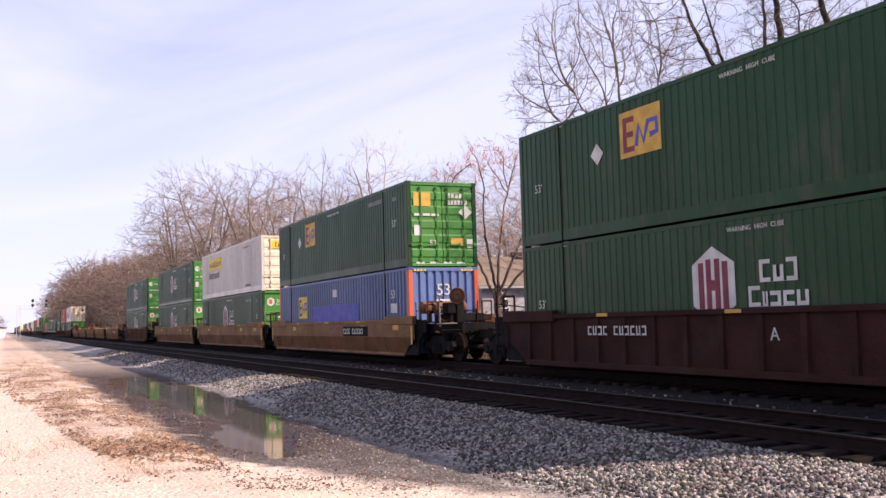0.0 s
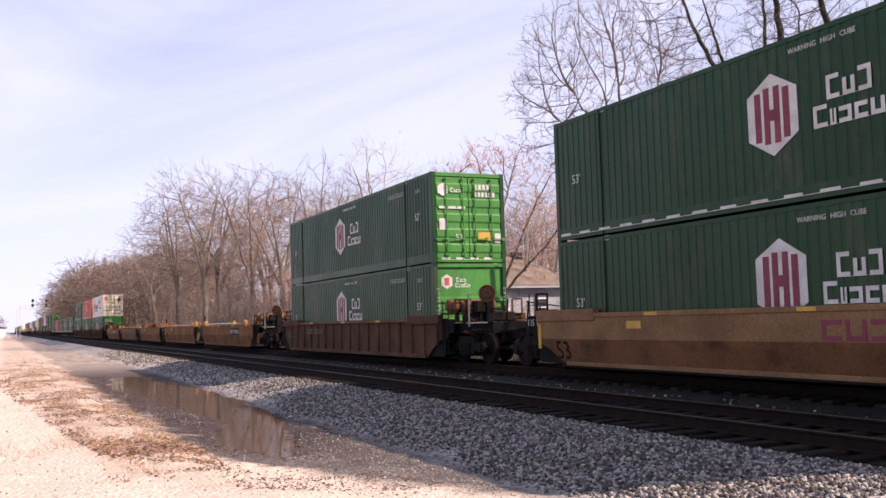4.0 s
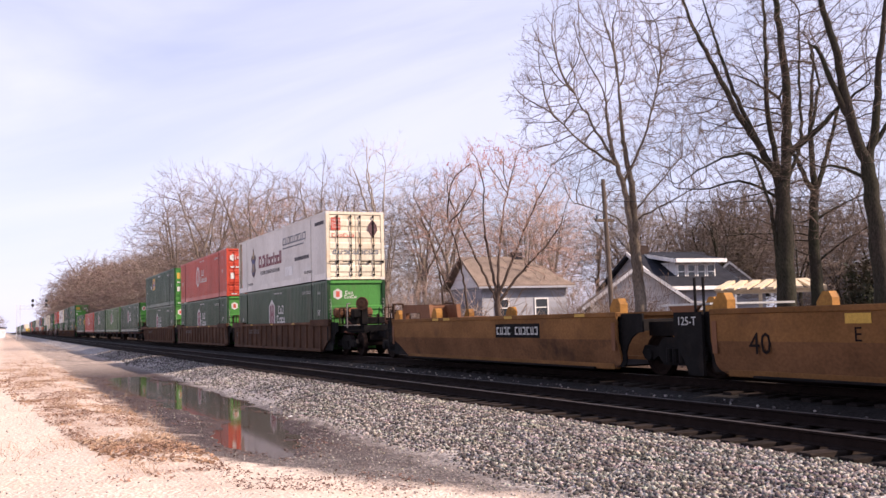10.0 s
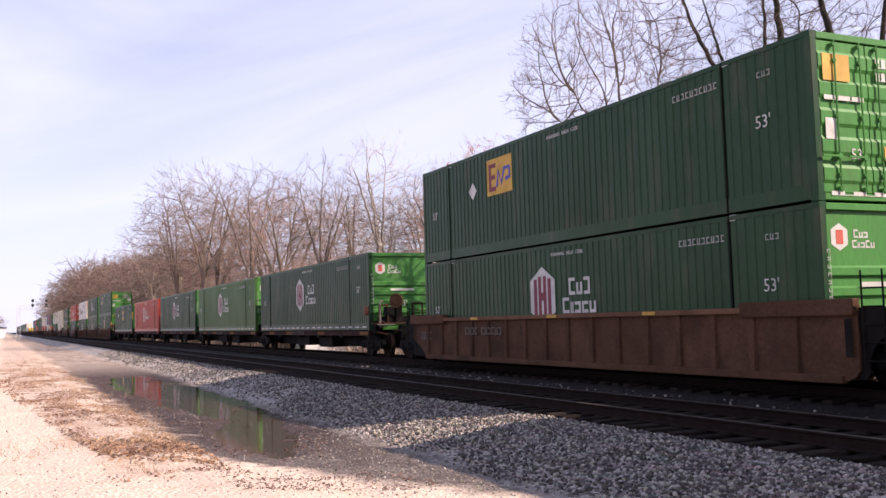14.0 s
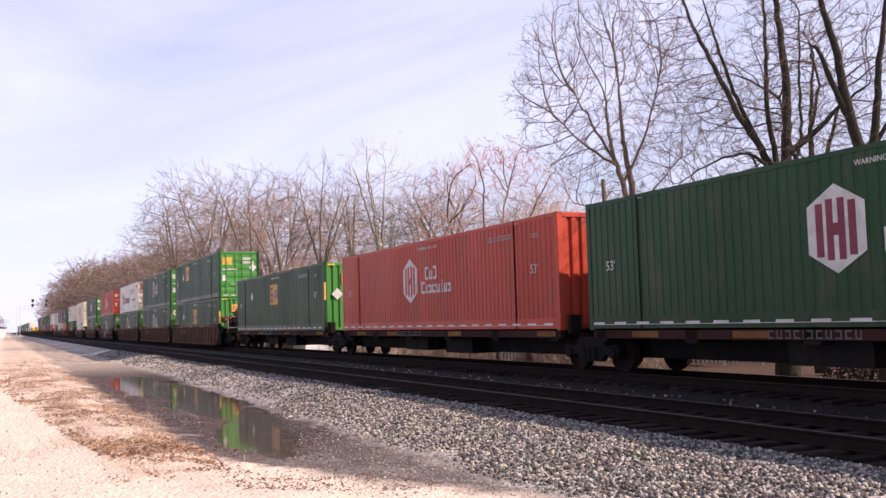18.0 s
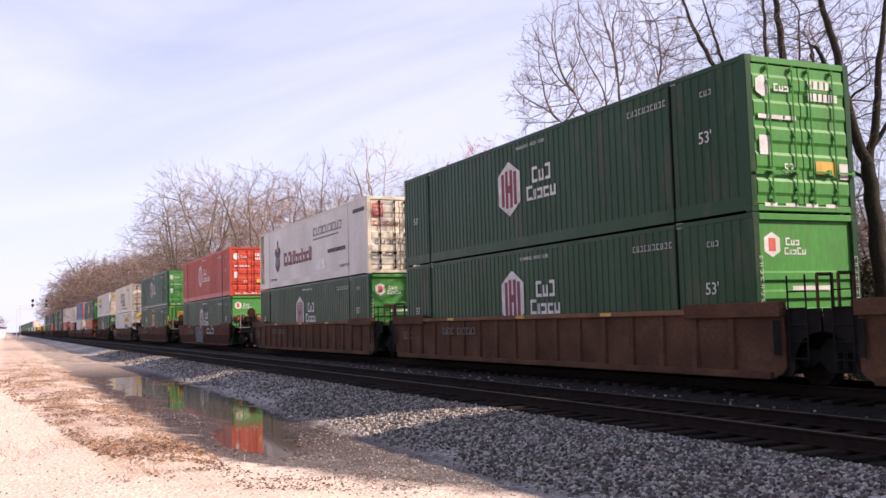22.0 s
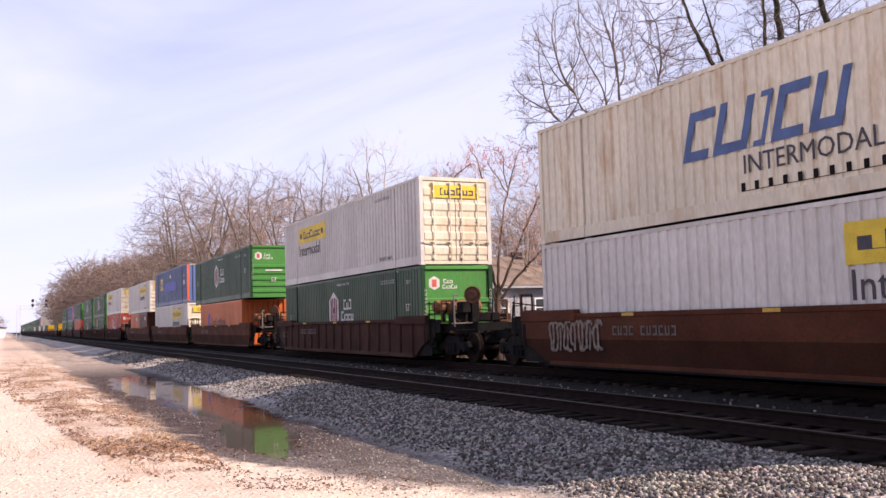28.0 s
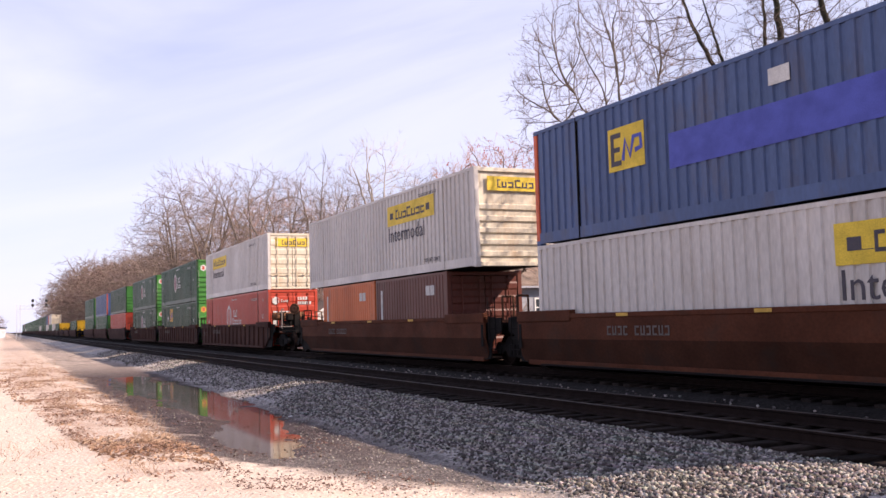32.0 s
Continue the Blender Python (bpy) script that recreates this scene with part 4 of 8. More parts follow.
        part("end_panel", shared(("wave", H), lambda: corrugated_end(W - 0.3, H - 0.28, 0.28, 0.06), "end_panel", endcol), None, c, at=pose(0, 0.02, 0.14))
    if dashes and full:
        part("reflector", shared(("dash", L), lambda: bars(20, 0.42, 0.06, 0.38), "reflector", MARK_WHITE), None, c, "row of white reflector dashes", on_side(L - 0.2, 0.12, 0.012))
    if full:
        box_marks(c, look_name, end, L)
    return c


# running gear: heights above the rail
WHEEL_R = 0.46


def wheelset_shape():
    s = Shape()
    s.tube((-1.02, 0, 0), (1.02, 0, 0), 0.075, sides=8)
    for sx in (-1, 1):
        prof = [(sx * 0.66, 0.08), (sx * 0.66, 0.16), (sx * 0.70, 0.2), (sx * 0.70, 0.36), (sx * 0.675, 0.39), (sx * 0.675, WHEEL_R + 0.028), (sx * 0.705, WHEEL_R + 0.022), (sx * 0.715, WHEEL_R),
                (sx * 0.81, WHEEL_R - 0.006), (sx * 0.81, 0.39), (sx * 0.77, 0.36), (sx * 0.75, 0.2), (sx * 0.82, 0.15), (sx * 0.82, 0.08)]
        s.lathe(prof, 0, 0, 14)
    return s


def side_frame_shape():
    s = Shape()
    s.prism([(-1.15, 0.5), (-1.05, 0.66), (-0.62, 0.62), (-0.42, 0.82), (0.42, 0.82), (0.62, 0.62), (1.05, 0.66), (1.15, 0.5), (1.05, 0.36), (0.75, 0.36), (0.6, 0.44), (0.42, 0.26),
             (-0.42, 0.26), (-0.6, 0.44), (-0.75, 0.36), (-1.05, 0.36)], "x", -0.07, 0.07)
    for y in (-0.89, 0.89):
        s.lathe([(-0.12, 0.0), (-0.12, 0.12), (0.0, 0.14)], y, WHEEL_R, 10)
    for y in (-0.2, 0.0, 0.2):
        s.tube((-0.09, y, 0.32), (-0.09, y, 0.6), 0.075, sides=8)
    return s


WHEELS = {-1: [], 1: []}


def truck(parent, y):
    t = part("truck", Shape().box(-1.05, 1.05, -0.2, 0.2, 0.42, 0.72).box(-0.35, 0.35, -0.35, 0.35, 0.7, 0.86), BLACK_STEEL, parent, "grimy black four wheel truck", pose(0, y, 0)) \
        if "truck" not in MESHES else part("truck", MESHES["truck"], None, parent, "grimy black four wheel truck", pose(0, y, 0))
    MESHES["truck"] = t.data
    for sx in (-1, 1):
        part("side_frame", shared("sideframe", side_frame_shape, "side_frame", BLACK_STEEL), None, t, at=pose(sx * 1.0, 0, 0, 0, 0, 0 if sx < 0 else 180))
    for k in (-1, 1):
        w = part("wheelset", shared("wheelset", wheelset_shape, "wheelset", RAIL_STEEL), None, t, at=pose(0, k * 0.89, WHEEL_R))
        WHEELS[k].append(w)
    return t


def end_fittings(car, y, way, col):
    """Ladder, grab rails, platform and coupler at one end; way is -1 at the near end."""
    lad = shared("ladder", lambda: ladder_shape(), "ladder", BLACK_STEEL)
    part("ladder", lad, None, car, at=pose(-1.42, y, 0))
    part("walkway", shared("walkway", lambda: Shape().box(-1.35, 1.35, -0.3, 0.3, 1.22, 1.27), "walkway", CAR_BROWN), None, car, "grated steel walkway", pose(0, y + way * 0.1, 0))
    part("handrail", shared("handrail", handrail_shape, "handrail", CAR_BROWN), None, car, "bent steel handrail", pose(-1.2, y + way * 0.25, 0))
    part("handrail", shared("handrail", handrail_shape, "handrail", CAR_BROWN), None, car, "bent steel handrail", pose(0.75, y + way * 0.25, 0))


def ladder_shape():
    s = Shape()
    for y in (-0.2, 0.2):
        s.tube((0, y, 0.45), (0, y, 1.9), 0.016, sides=5)
    for i in range(5):
        s.tube((0, -0.2, 0.5 + i * 0.28), (0, 0.2, 0.5 + i * 0.28), 0.012, sides=5)
    return s


def handrail_shape():
    s = Shape()
    for a, b in (((0, 0, 1.25), (0, 0, 1.9)), ((0, 0, 1.9), (0.34, 0, 1.9)), ((0.34, 0, 1.9), (0.34, 0, 1.25))):
        s.tube(a, b, 0.03, sides=6)
    return s


def brake_gear(car, y):
    """Hand brake, air reservoir, valves and pipes on the platform."""
    part("brake_wheel", shared("brakewheel", brake_wheel_shape, "brake_wheel", CAR_WHEEL), None, car, "rusty hand brake wheel", pose(-0.55, y - 0.1, 2.05, 0, 0, 50))
    part("brake_stand", shared("stand", lambda: Shape().chamfer(-0.14, 0.14, -0.1, 0.14, 1.2, 2.2, 0.03).chamfer(-0.75, 0.9, 0.0, 0.16, 1.25, 1.5, 0.02).chamfer(-0.5, -0.2, -0.2, 0.2, 1.5, 1.85, 0.03), "brake_stand", BLACK_STEEL), None, car, at=pose(-0.4, y + 0.12, 0))
    tank = part("air_reservoir", shared("airtank", lambda: reservoir_shape(0.2, 0.75), "air_reservoir", CAR_RUST), None, car, "rusty air reservoir", pose(-0.55, y + 1.0, 1.72))
    for x in (-0.45, 0.45):
        part("strap", shared("tankstrap", lambda: Shape().lathe([(-0.03, 0.207), (0.03, 0.207)], 0, 0, 12).box(-0.03, 0.03, -0.05, 0.05, -0.5, -0.18), "strap", BLACK_STEEL), None, tank, at=pose(x, 0, 0))
    part("valve", shared("brakevalve", lambda: Shape().chamfer(-0.16, 0.16, -0.14, 0.14, 0, 0.3, 0.04).tube((0, 0, 0.3), (0, 0, 0.42), 0.07, sides=8).tube((0.16, 0, 0.1), (0.5, 0, 0.1), 0.03, sides=6), "valve", CAR_DARK), None, car, "grimy brake valve", pose(0.35, y + 0.5, 1.22))
    for x, h in ((-1.2, 0.95), (-0.95, 0.8)):
        part("grab_post", shared(("post", h), lambda: Shape().tube((0, 0, 1.1), (0, 0, 1.1 + h), 0.028, sides=6).tube((0, 0, 1.1 + h), (0.12, 0, 1.1 + h), 0.028, sides=6), "grab_post", POST_WORN if x < -1 else BLACK_STEEL), None, car, "worn grab post", pose(x, y - 0.15 + 0.6 * (h < 0.9), 0))
    pipe = [(-1.1, -0.3, 1.25), (-1.1, 0.4, 1.45), (-0.6, 0.7, 1.45), (-0.2, 0.7, 1.65), (0.5, 0.9, 1.4), (0.9, 0.4, 1.3)]
    part("pipe", shared("brakepipe", lambda: chain_of_tubes(pipe, 0.032), "pipe", CAR_DARK), None, car, "bent brake pipe", pose(0, y, 0))
    pipe2 = [(-1.25, 0.1, 0.95), (-0.7, 0.1, 0.8), (-0.3, 0.0, 1.05), (0.4, -0.1, 0.95), (1.1, 0.1, 1.05)]
    part("pipe", shared("brakepipelow", lambda: chain_of_tubes(pipe2, 0.04), "pipe", CAR_DARK), None, car, "bent brake pipe", pose(0, y, 0))
    part("step_plate", shared("stepplate", lambda: Shape().chamfer(-0.5, 0.1, -0.12, 0.12, 0, 0.04, 0.008), "step_plate", POST_WORN), None, car, "worn pale step", pose(-0.9, y - 0.45, 1.18))


def brake_wheel_shape():
    s = Shape()
    s.lathe([(-0.04, 0.0), (-0.05, 0.1), (-0.02, 0.2), (-0.045, 0.25), (0.0, 0.27), (0.045, 0.25), (0.02, 0.2), (0.05, 0.1), (0.04, 0.0)], 0, 0, 16)
    return s


def reservoir_shape(r, half):
    """A tank with domed ends, along x."""
    return Shape().lathe([(-half - 0.1, 0.0), (-half - 0.07, r * 0.6), (-half, r), (half, r), (half + 0.07, r * 0.6), (half + 0.1, 0.0)], 0, 0, 14)


def chain_of_tubes(points, r):
    s = Shape()
    for p, q in zip(points, points[1:]):
        s.tube(p, q, r, sides=6)
    return s


def hose_shape(way):
    """Air hoses, a cut lever and upright rods over the coupler."""
    s = Shape()
    for x, sag in ((-0.5, 0.35), (-0.3, 0.25), (0.45, 0.3)):
        pts = [(x, way * (0.9 + 0.2 * k), 0.95 - sag * math.sin(math.pi * k / 6)) for k in range(7)]
        for p, q in zip(pts, pts[1:]):
            s.tube(p, q, 0.028, sides=5, cap=False)
    s.tube((-1.35, way * 1.9, 1.0), (0.0, way * 1.95, 1.0), 0.018, sides=5)
    for x, z in ((-1.1, 1.75), (-0.75, 1.6), (0.2, 1.9), (0.9, 1.7)):
        s.tube((x, way * 1.2, 1.15), (x + 0.05, way * 1.2, z), 0.022, sides=5)
    s.tube((-1.1, way * 1.2, 1.72), (0.25, way * 1.2, 1.55), 0.018, sides=5)
    s.box(-0.95, -0.6, min(way * 0.5, way * 0.85), max(way * 0.5, way * 0.85), 1.2, 1.5)
    return s


def coupler(car, y, way):
    part("coupler", shared("coupler", lambda: Shape().box(-0.12, 0.12, -0.7, 0.2, 0.72, 0.98).chamfer(-0.2, 0.2, -0.95, -0.62, 0.66, 1.04, 0.04).box(-0.45, 0.45, 0.1, 0.4, 0.6, 1.15), "coupler", BLACK_STEEL), None, car, "rusty knuckle coupler",
         pose(0, y, 0, 0, 0, 0 if way < 0 else 180))


def mirrored(s):
    s.v = [(-x, y, z) for x, y, z in s.v]
    return s


def foot_line(a, b, near, far, low):
    """The lower edge of a side from end to end: it rises over the truck where the car couples to another."""
    one = [(a, 0.70), (a + 0.5, 0.52), (a + 1.05, low)] if near == "couple" else [(a, 0.34), (a + 0.08, 0.24), (a + 0.25, low)]
    two = [(b - 1.05, low), (b - 0.5, 0.52), (b, 0.70)] if far == "couple" else [(b - 0.25, low), (b - 0.08, 0.24), (b, 0.34)]
    return one + two


def well_side(a, b, near, far, top=1.35, low=0.17):
    """Outline of a ribbed well car's side along y."""
    return foot_line(a, b, near, far, low) + [(b, top), (a, top)]


def bent_side(a, b, near, far, top=1.35, low=0.17, bend=0.78, tuck=0.14, thick=0.05):
    """A smooth side sheet that tucks in below a crease; its outside is at x = 0."""
    cols = foot_line(a, b, near, far, low)
    vs = []
    for y, z in cols:
        for zz in (top, bend, z):
            x = 0.0 if zz >= bend else tuck * (bend - zz) / (bend - low)
            vs += [(x, y, zz), (x + thick, y, zz)]
    faces = []
    n = len(cols)
    for i in range(n - 1):
        o, q = i * 6, i * 6 + 6
        faces += [(o, q, q + 2, o + 2), (o + 2, q + 2, q + 4, o + 4), (o + 1, o + 3, q + 3, q + 1), (o + 3, o + 5, q + 5, q + 3), (o, o + 1, q + 1, q), (o + 4, q + 4, q + 5, o + 5)]
    e = (n - 1) * 6
    faces += [(0, 2, 3, 1), (2, 4, 5, 3), (e, e + 1, e + 3, e + 2), (e + 2, e + 3, e + 5, e + 4)]
    s = Shape().add(vs, faces)
    # faces below the crease take the material with shade in its tone
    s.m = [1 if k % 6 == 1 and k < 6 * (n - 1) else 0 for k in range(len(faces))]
    return s


def stake_shape():
    """An upright side stake, deeper towards its foot."""
    return Shape().add([(0.0, 0.0, 0.22), (0.09, -0.02, 0.22), (0.09, 0.15, 0.22), (0.0, 0.13, 0.22), (0.03, 0.0, 1.28), (0.09, -0.02, 1.28), (0.09, 0.15, 1.28), (0.03, 0.13, 1.28)],
                       [(0, 1, 2, 3), (4, 5, 6, 7), (0, 1, 5, 4), (1, 2, 6, 5), (2, 3, 7, 6), (3, 0, 4, 7)])


def shroud_shape():
    """The dark plate beside a truck, with a round cut for the wheel."""
    arc = [(-0.75 + 0.62 * math.cos(t), 0.40 + 0.55 * math.sin(t)) for t in (radians(k) for k in (90, 70, 50, 30, 10, -10))]
    return Shape().prism([(1.15, 0.2), (1.15, 1.33), (-0.75, 1.33)] + arc + [(-0.06, 0.2)], "x", -0.02, 0.02)


def well_car(u, length, style, col, near_joint, far_joint, label):
    """A well unit whose well holds boxes from y = 0 to length. A joint is 'couple' or 'share'; a shared truck belongs to the unit beyond it."""
    car = thing("well_car", pose(TRACK_FAR, u, FAR_RAISE), label, "rail car", "cars of the train")
    empty = col is CAR_YELLOW
    a, b = (-0.4, length - 0.2) if empty else (-0.75, length + 0.75)
    half = 1.50
    if style == "smooth":
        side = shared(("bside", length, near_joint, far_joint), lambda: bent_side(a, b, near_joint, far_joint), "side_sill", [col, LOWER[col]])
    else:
        side = shared(("wside", length, near_joint, far_joint), lambda: Shape().prism(well_side(a, b, near_joint, far_joint), "x", 0, 0.05), "side_sill", col)
    for sx in (-1, 1):
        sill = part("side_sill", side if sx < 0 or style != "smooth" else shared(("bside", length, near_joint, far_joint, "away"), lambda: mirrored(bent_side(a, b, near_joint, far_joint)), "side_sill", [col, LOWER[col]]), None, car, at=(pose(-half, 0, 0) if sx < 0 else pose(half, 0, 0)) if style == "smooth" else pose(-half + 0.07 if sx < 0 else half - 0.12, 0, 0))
        part("top_chord", shared(("chord", length), lambda: Shape().chamfer(-0.02, 0.16, a, b, 1.27, 1.375, 0.012), "top_chord", CHORD.get(col, col)), None, car, at=pose(-half, 0, 0) if sx < 0 else pose(half - 0.14, 0, 0))
        part("bottom_chord", shared(("bchord", length, near_joint, far_joint), lambda: Shape().chamfer(-0.015, 0.16, a + (1.1 if near_joint == "couple" else 0.3), b - (1.1 if far_joint == "couple" else 0.3), 0.13, 0.26, 0.012), "bottom_chord", col), None, car, at=pose(-half + (0.13 if style == "smooth" else 0.0), 0, 0) if sx < 0 else pose(half - 0.145 - (0.13 if style == "smooth" else 0.0), 0, 0))
        for y0 in () if col is CAR_YELLOW else (a, b - 2.5):
            part("end_plate", shared("endplate", lambda: Shape().chamfer(-0.035, 0.15, 0, 2.5, 1.20, 1.47, 0.015), "end_plate", col), None, car, at=pose(-half, y0, 0) if sx < 0 else pose(half - 0.115, y0, 0))
        if style == "ribbed":
            rib = shared("rib", stake_shape, "stake", col)
            n = 16
            for i in range(n if sx < 0 else 0):
                part("stake", rib, None, car, at=pose((-half - 0.005) if sx < 0 else (half - 0.075), a + 1.2 + i * (b - a - 2.5) / (n - 1), 0))
    part("well_floor", shared(("wfloor", length), lambda: Shape().box(-1.45, 1.45, a + 1.0, b - 1.0, 0.13, 0.17).box(-1.4, 1.4, a, a + 0.9, 0.95, 1.2).box(-1.4, 1.4, b - 0.9, b, 0.95, 1.2), "well_floor", BLACK_STEEL), None, car, "grimy well floor and end decks")
    for y, way, joint in ((a, -1, near_joint), (b, 1, far_joint)):
        if joint == "couple" or not empty:
            end_fittings(car, y + way * 0.3, way, col)
        for sx in (-1,):
            part("end_stripe", shared("endstripe", lambda: Shape().box(-0.012, 0.0, 0, 0.13, 0.55, 1.15), "end_stripe", [MARK_GOLD if col is CAR_TAN else CAR_RUST if col is CAR_YELLOW else BLACK_STEEL]), None, car, "end marking strip", pose(sx * 1.503 + (0.012 if sx > 0 else 0), y + 0.05 if way < 0 else y - 0.18, 0))
            part("truck_shroud", shared("shroud", shroud_shape, "truck_shroud", BLACK_STEEL), None, car, "dark plate beside the truck", pose(sx * 1.35, y, 0, 0, 0, 0 if way < 0 else 180))
        if joint == "couple":
            part("end_deck", shared(("edeck", way), lambda: Shape().prism([(-1.3, 0), (1.3, 0), (0.7, way * 2.0), (-0.7, way * 2.0)], "z", 0.9, 1.2), "end_deck", BLACK_STEEL), None, car, at=pose(0, y, 0))
            truck(car, y + way * 0.95)
            coupler(car, y + way * 2.05, way)
            if way < 0 and u < 600:
                brake_gear(car, y - 1.3)
            part("air_hose", shared(("hose", way), lambda: hose_shape(way), "air_hose", BLACK_STEEL), None, car, "sagging black air hoses and rods", pose(0, y, 0))
        elif way < 0:
            truck(car, y - (1.45 if empty else 1.0))
            part("joint_casting", shared("joint", lambda: Shape().box(-0.9, 0.9, -2.1, 0.1, 0.85, 1.15).chamfer(-0.45, 0.45, -1.4, -0.6, 0.8, 1.22, 0.05), "joint_casting", BLACK_STEEL), None, car, "black articulated joint", pose(0, y - (0.45 if empty else 0), 0))
    return car


def car_marks(car, length, col, dark_panel=False):
    """Reporting marks as plain bars, and yellow reflectors."""
    at = 6.1 if col is CAR_TAN else 5.05 if dark_panel else length * 0.8
    ink = MARK_FADED if col in (CAR_RED, CAR_DARK, CAR_BROWN) else MARK_WHITE
    if dark_panel:
        part("mark_panel", shared(("panel", col.name), lambda: plate(2.3 if col is CAR_YELLOW else 2.75, 0.36), "mark_panel", BLACK_STEEL), None, car, "black mark panel", Matrix.Translation((-1.508, at + 0.08, 0.80)) @ SIDE_WAYS)
    for y, n in ((at, 4), (at - 1.0, 6)) if dark_panel or col is not CAR_TAN else ():
        part("reporting_mark", shared(("rm", n), lambda: glyphs((0.14,) * n, 0.20, 0.06, even=True), "reporting_mark", ink), None, car, "white reporting mark bars", Matrix.Translation((-1.516, y, 0.88)) @ SIDE_WAYS)
    if col is CAR_TAN:
        part("stencil", text_mesh("stencil", "53", 0.46, MARK_BLACK), None, car, "dark stencil lettering", Matrix.Translation((-1.405, 16.12, 0.31)) @ SIDE_WAYS @ pose(0, 0, 0, 13))
        part("stencil", text_mesh("stencil", "125 T", 0.17, MARK_WHITE), None, car, "white stencil lettering", Matrix.Translation((-1.376, length + 1.45, 1.10)) @ SIDE_WAYS)
        part("owner_mark", shared("ownermark", lambda: glyphs((0.4, 0.4, 0.4), 0.34, 0.08, even=True, stroke=0.24), "owner_mark", MARK_MAROON), None, car, "faded dark red owner mark", Matrix.Translation((-1.506, 7.9, 0.80)) @ SIDE_WAYS)
        for y in (1.0, 4.2, 13.2):
            part("paint_patch", shared("paintpatch", lambda: plate(0.5, 0.16), "paint_patch", MARK_GOLD), None, car, "yellow patch of fresh paint", Matrix.Translation((-1.506, y, 1.02)) @ SIDE_WAYS)
    if col in (CAR_BROWN, CAR_DARK):
        part("unit_number", shared("unitnumber", lambda: glyphs((0.1, 0.16, 0.16, 0.16), 0.24, 0.06, even=True), "unit_number", MARK_FADED), None, car, "faded row of number bars", Matrix.Translation((-1.437, length + 0.1, 0.72)) @ SIDE_WAYS)
    if col is CAR_MAROON:
        part("unit_letter", text_mesh("unit_letter", "A", 0.24, MARK_WHITE), None, car, "white unit letter", Matrix.Translation((-1.445, 7.38, 0.80)) @ SIDE_WAYS)
    for y in (1.2, 4.6, 8.4, length - 3.6):
        part("reflector", shared("carreflect", lambda: plate(0.42, 0.07), "reflector", MARK_GOLD), None, car, "yellow reflector", Matrix.Translation((-1.526, y, 1.29)) @ SIDE_WAYS)


def graffiti(car, at, wide, low, high, filled, owner=None):
    """Sprayed letters as swollen loops: a dark filling with a pale outline, or pale strokes alone; and an owner mark as plain blocks on a dark panel."""
    rng = random.Random(6)
    n = 4 if filled else 7
    step = wide / n
    for k in range(n):
        cx, cy, rx, ry = (k + 0.5) * step, (low + high) / 2 + rng.uniform(-0.04, 0.04), step * 0.56, (high - low) / 2 * rng.uniform(0.85, 1.0)
        loop = []
        for i in range(20):
            t = 2 * math.pi * i / 20
            m = 1 + 0.16 * math.sin(3 * t + k * 1.7) + 0.10 * math.sin(5 * t + k)
            c, sn = math.cos(t), math.sin(t)
            loop.append((cx + rx * m * math.copysign(abs(c) ** 0.6, c), cy + ry * min(1.05, m) * math.copysign(abs(sn) ** 0.6, sn)))
        here = Matrix.Translation((-1.508 - 0.002 * k, at, 0.0)) @ SIDE_WAYS
        if filled:
            part("graffiti_fill", Shape().prism(loop, "z", -0.002, 0.002), SPRAY_DARK, car, "dark sprayed graffiti", here)
            part("graffiti_line", ribbon(loop, 0.055, True), SPRAY_PALE, car, "pale sprayed outline", here @ pose(0, 0, 0.009))
            part("graffiti_line", ribbon([(cx - rx * 0.3, cy - ry * 0.6), (cx - rx * 0.2, cy + ry * 0.3), (cx + rx * 0.3, cy + ry * 0.45), (cx + rx * 0.1, cy - ry * 0.2)], 0.04), SPRAY_PALE, car, "pale sprayed stroke", here @ pose(0, 0, 0.009))
        else:
            first = 2 + k % 3
            part("graffiti_line", ribbon(loop[first:18 - k % 2 * 4], 0.075), SPRAY_FADED, car, "pale sprayed stroke", here)
            part("graffiti_line", ribbon([(cx - rx * 0.2, cy - ry * rng.uniform(0.9, 1.15)), (cx, cy - ry * 0.1), (cx - rx * 0.1, cy + ry * 0.8), (cx + rx * 0.5, cy + ry * (0.9 - 0.4 * (k % 3)))], 0.07), SPRAY_FADED, car, "pale sprayed stroke", here @ pose(0, 0, 0.009))
    if owner:
        part("owner_panel", shared("ownerpanel", lambda: plate(2.5, 0.62), "owner_panel", BLACK_STEEL), None, car, "dark panel behind the owner mark", Matrix.Translation((-1.508, owner + 0.12, 0.74)) @ SIDE_WAYS)
        part("owner_mark", shared("ownerwhite", lambda: glyphs((0.66, 0.66, 0.66), 0.40, 0.12, even=True, stroke=0.32), "owner_mark", OWNER_INK), None, car, "worn white owner mark", Matrix.Translation((-1.516, owner, 0.83)) @ SIDE_WAYS)


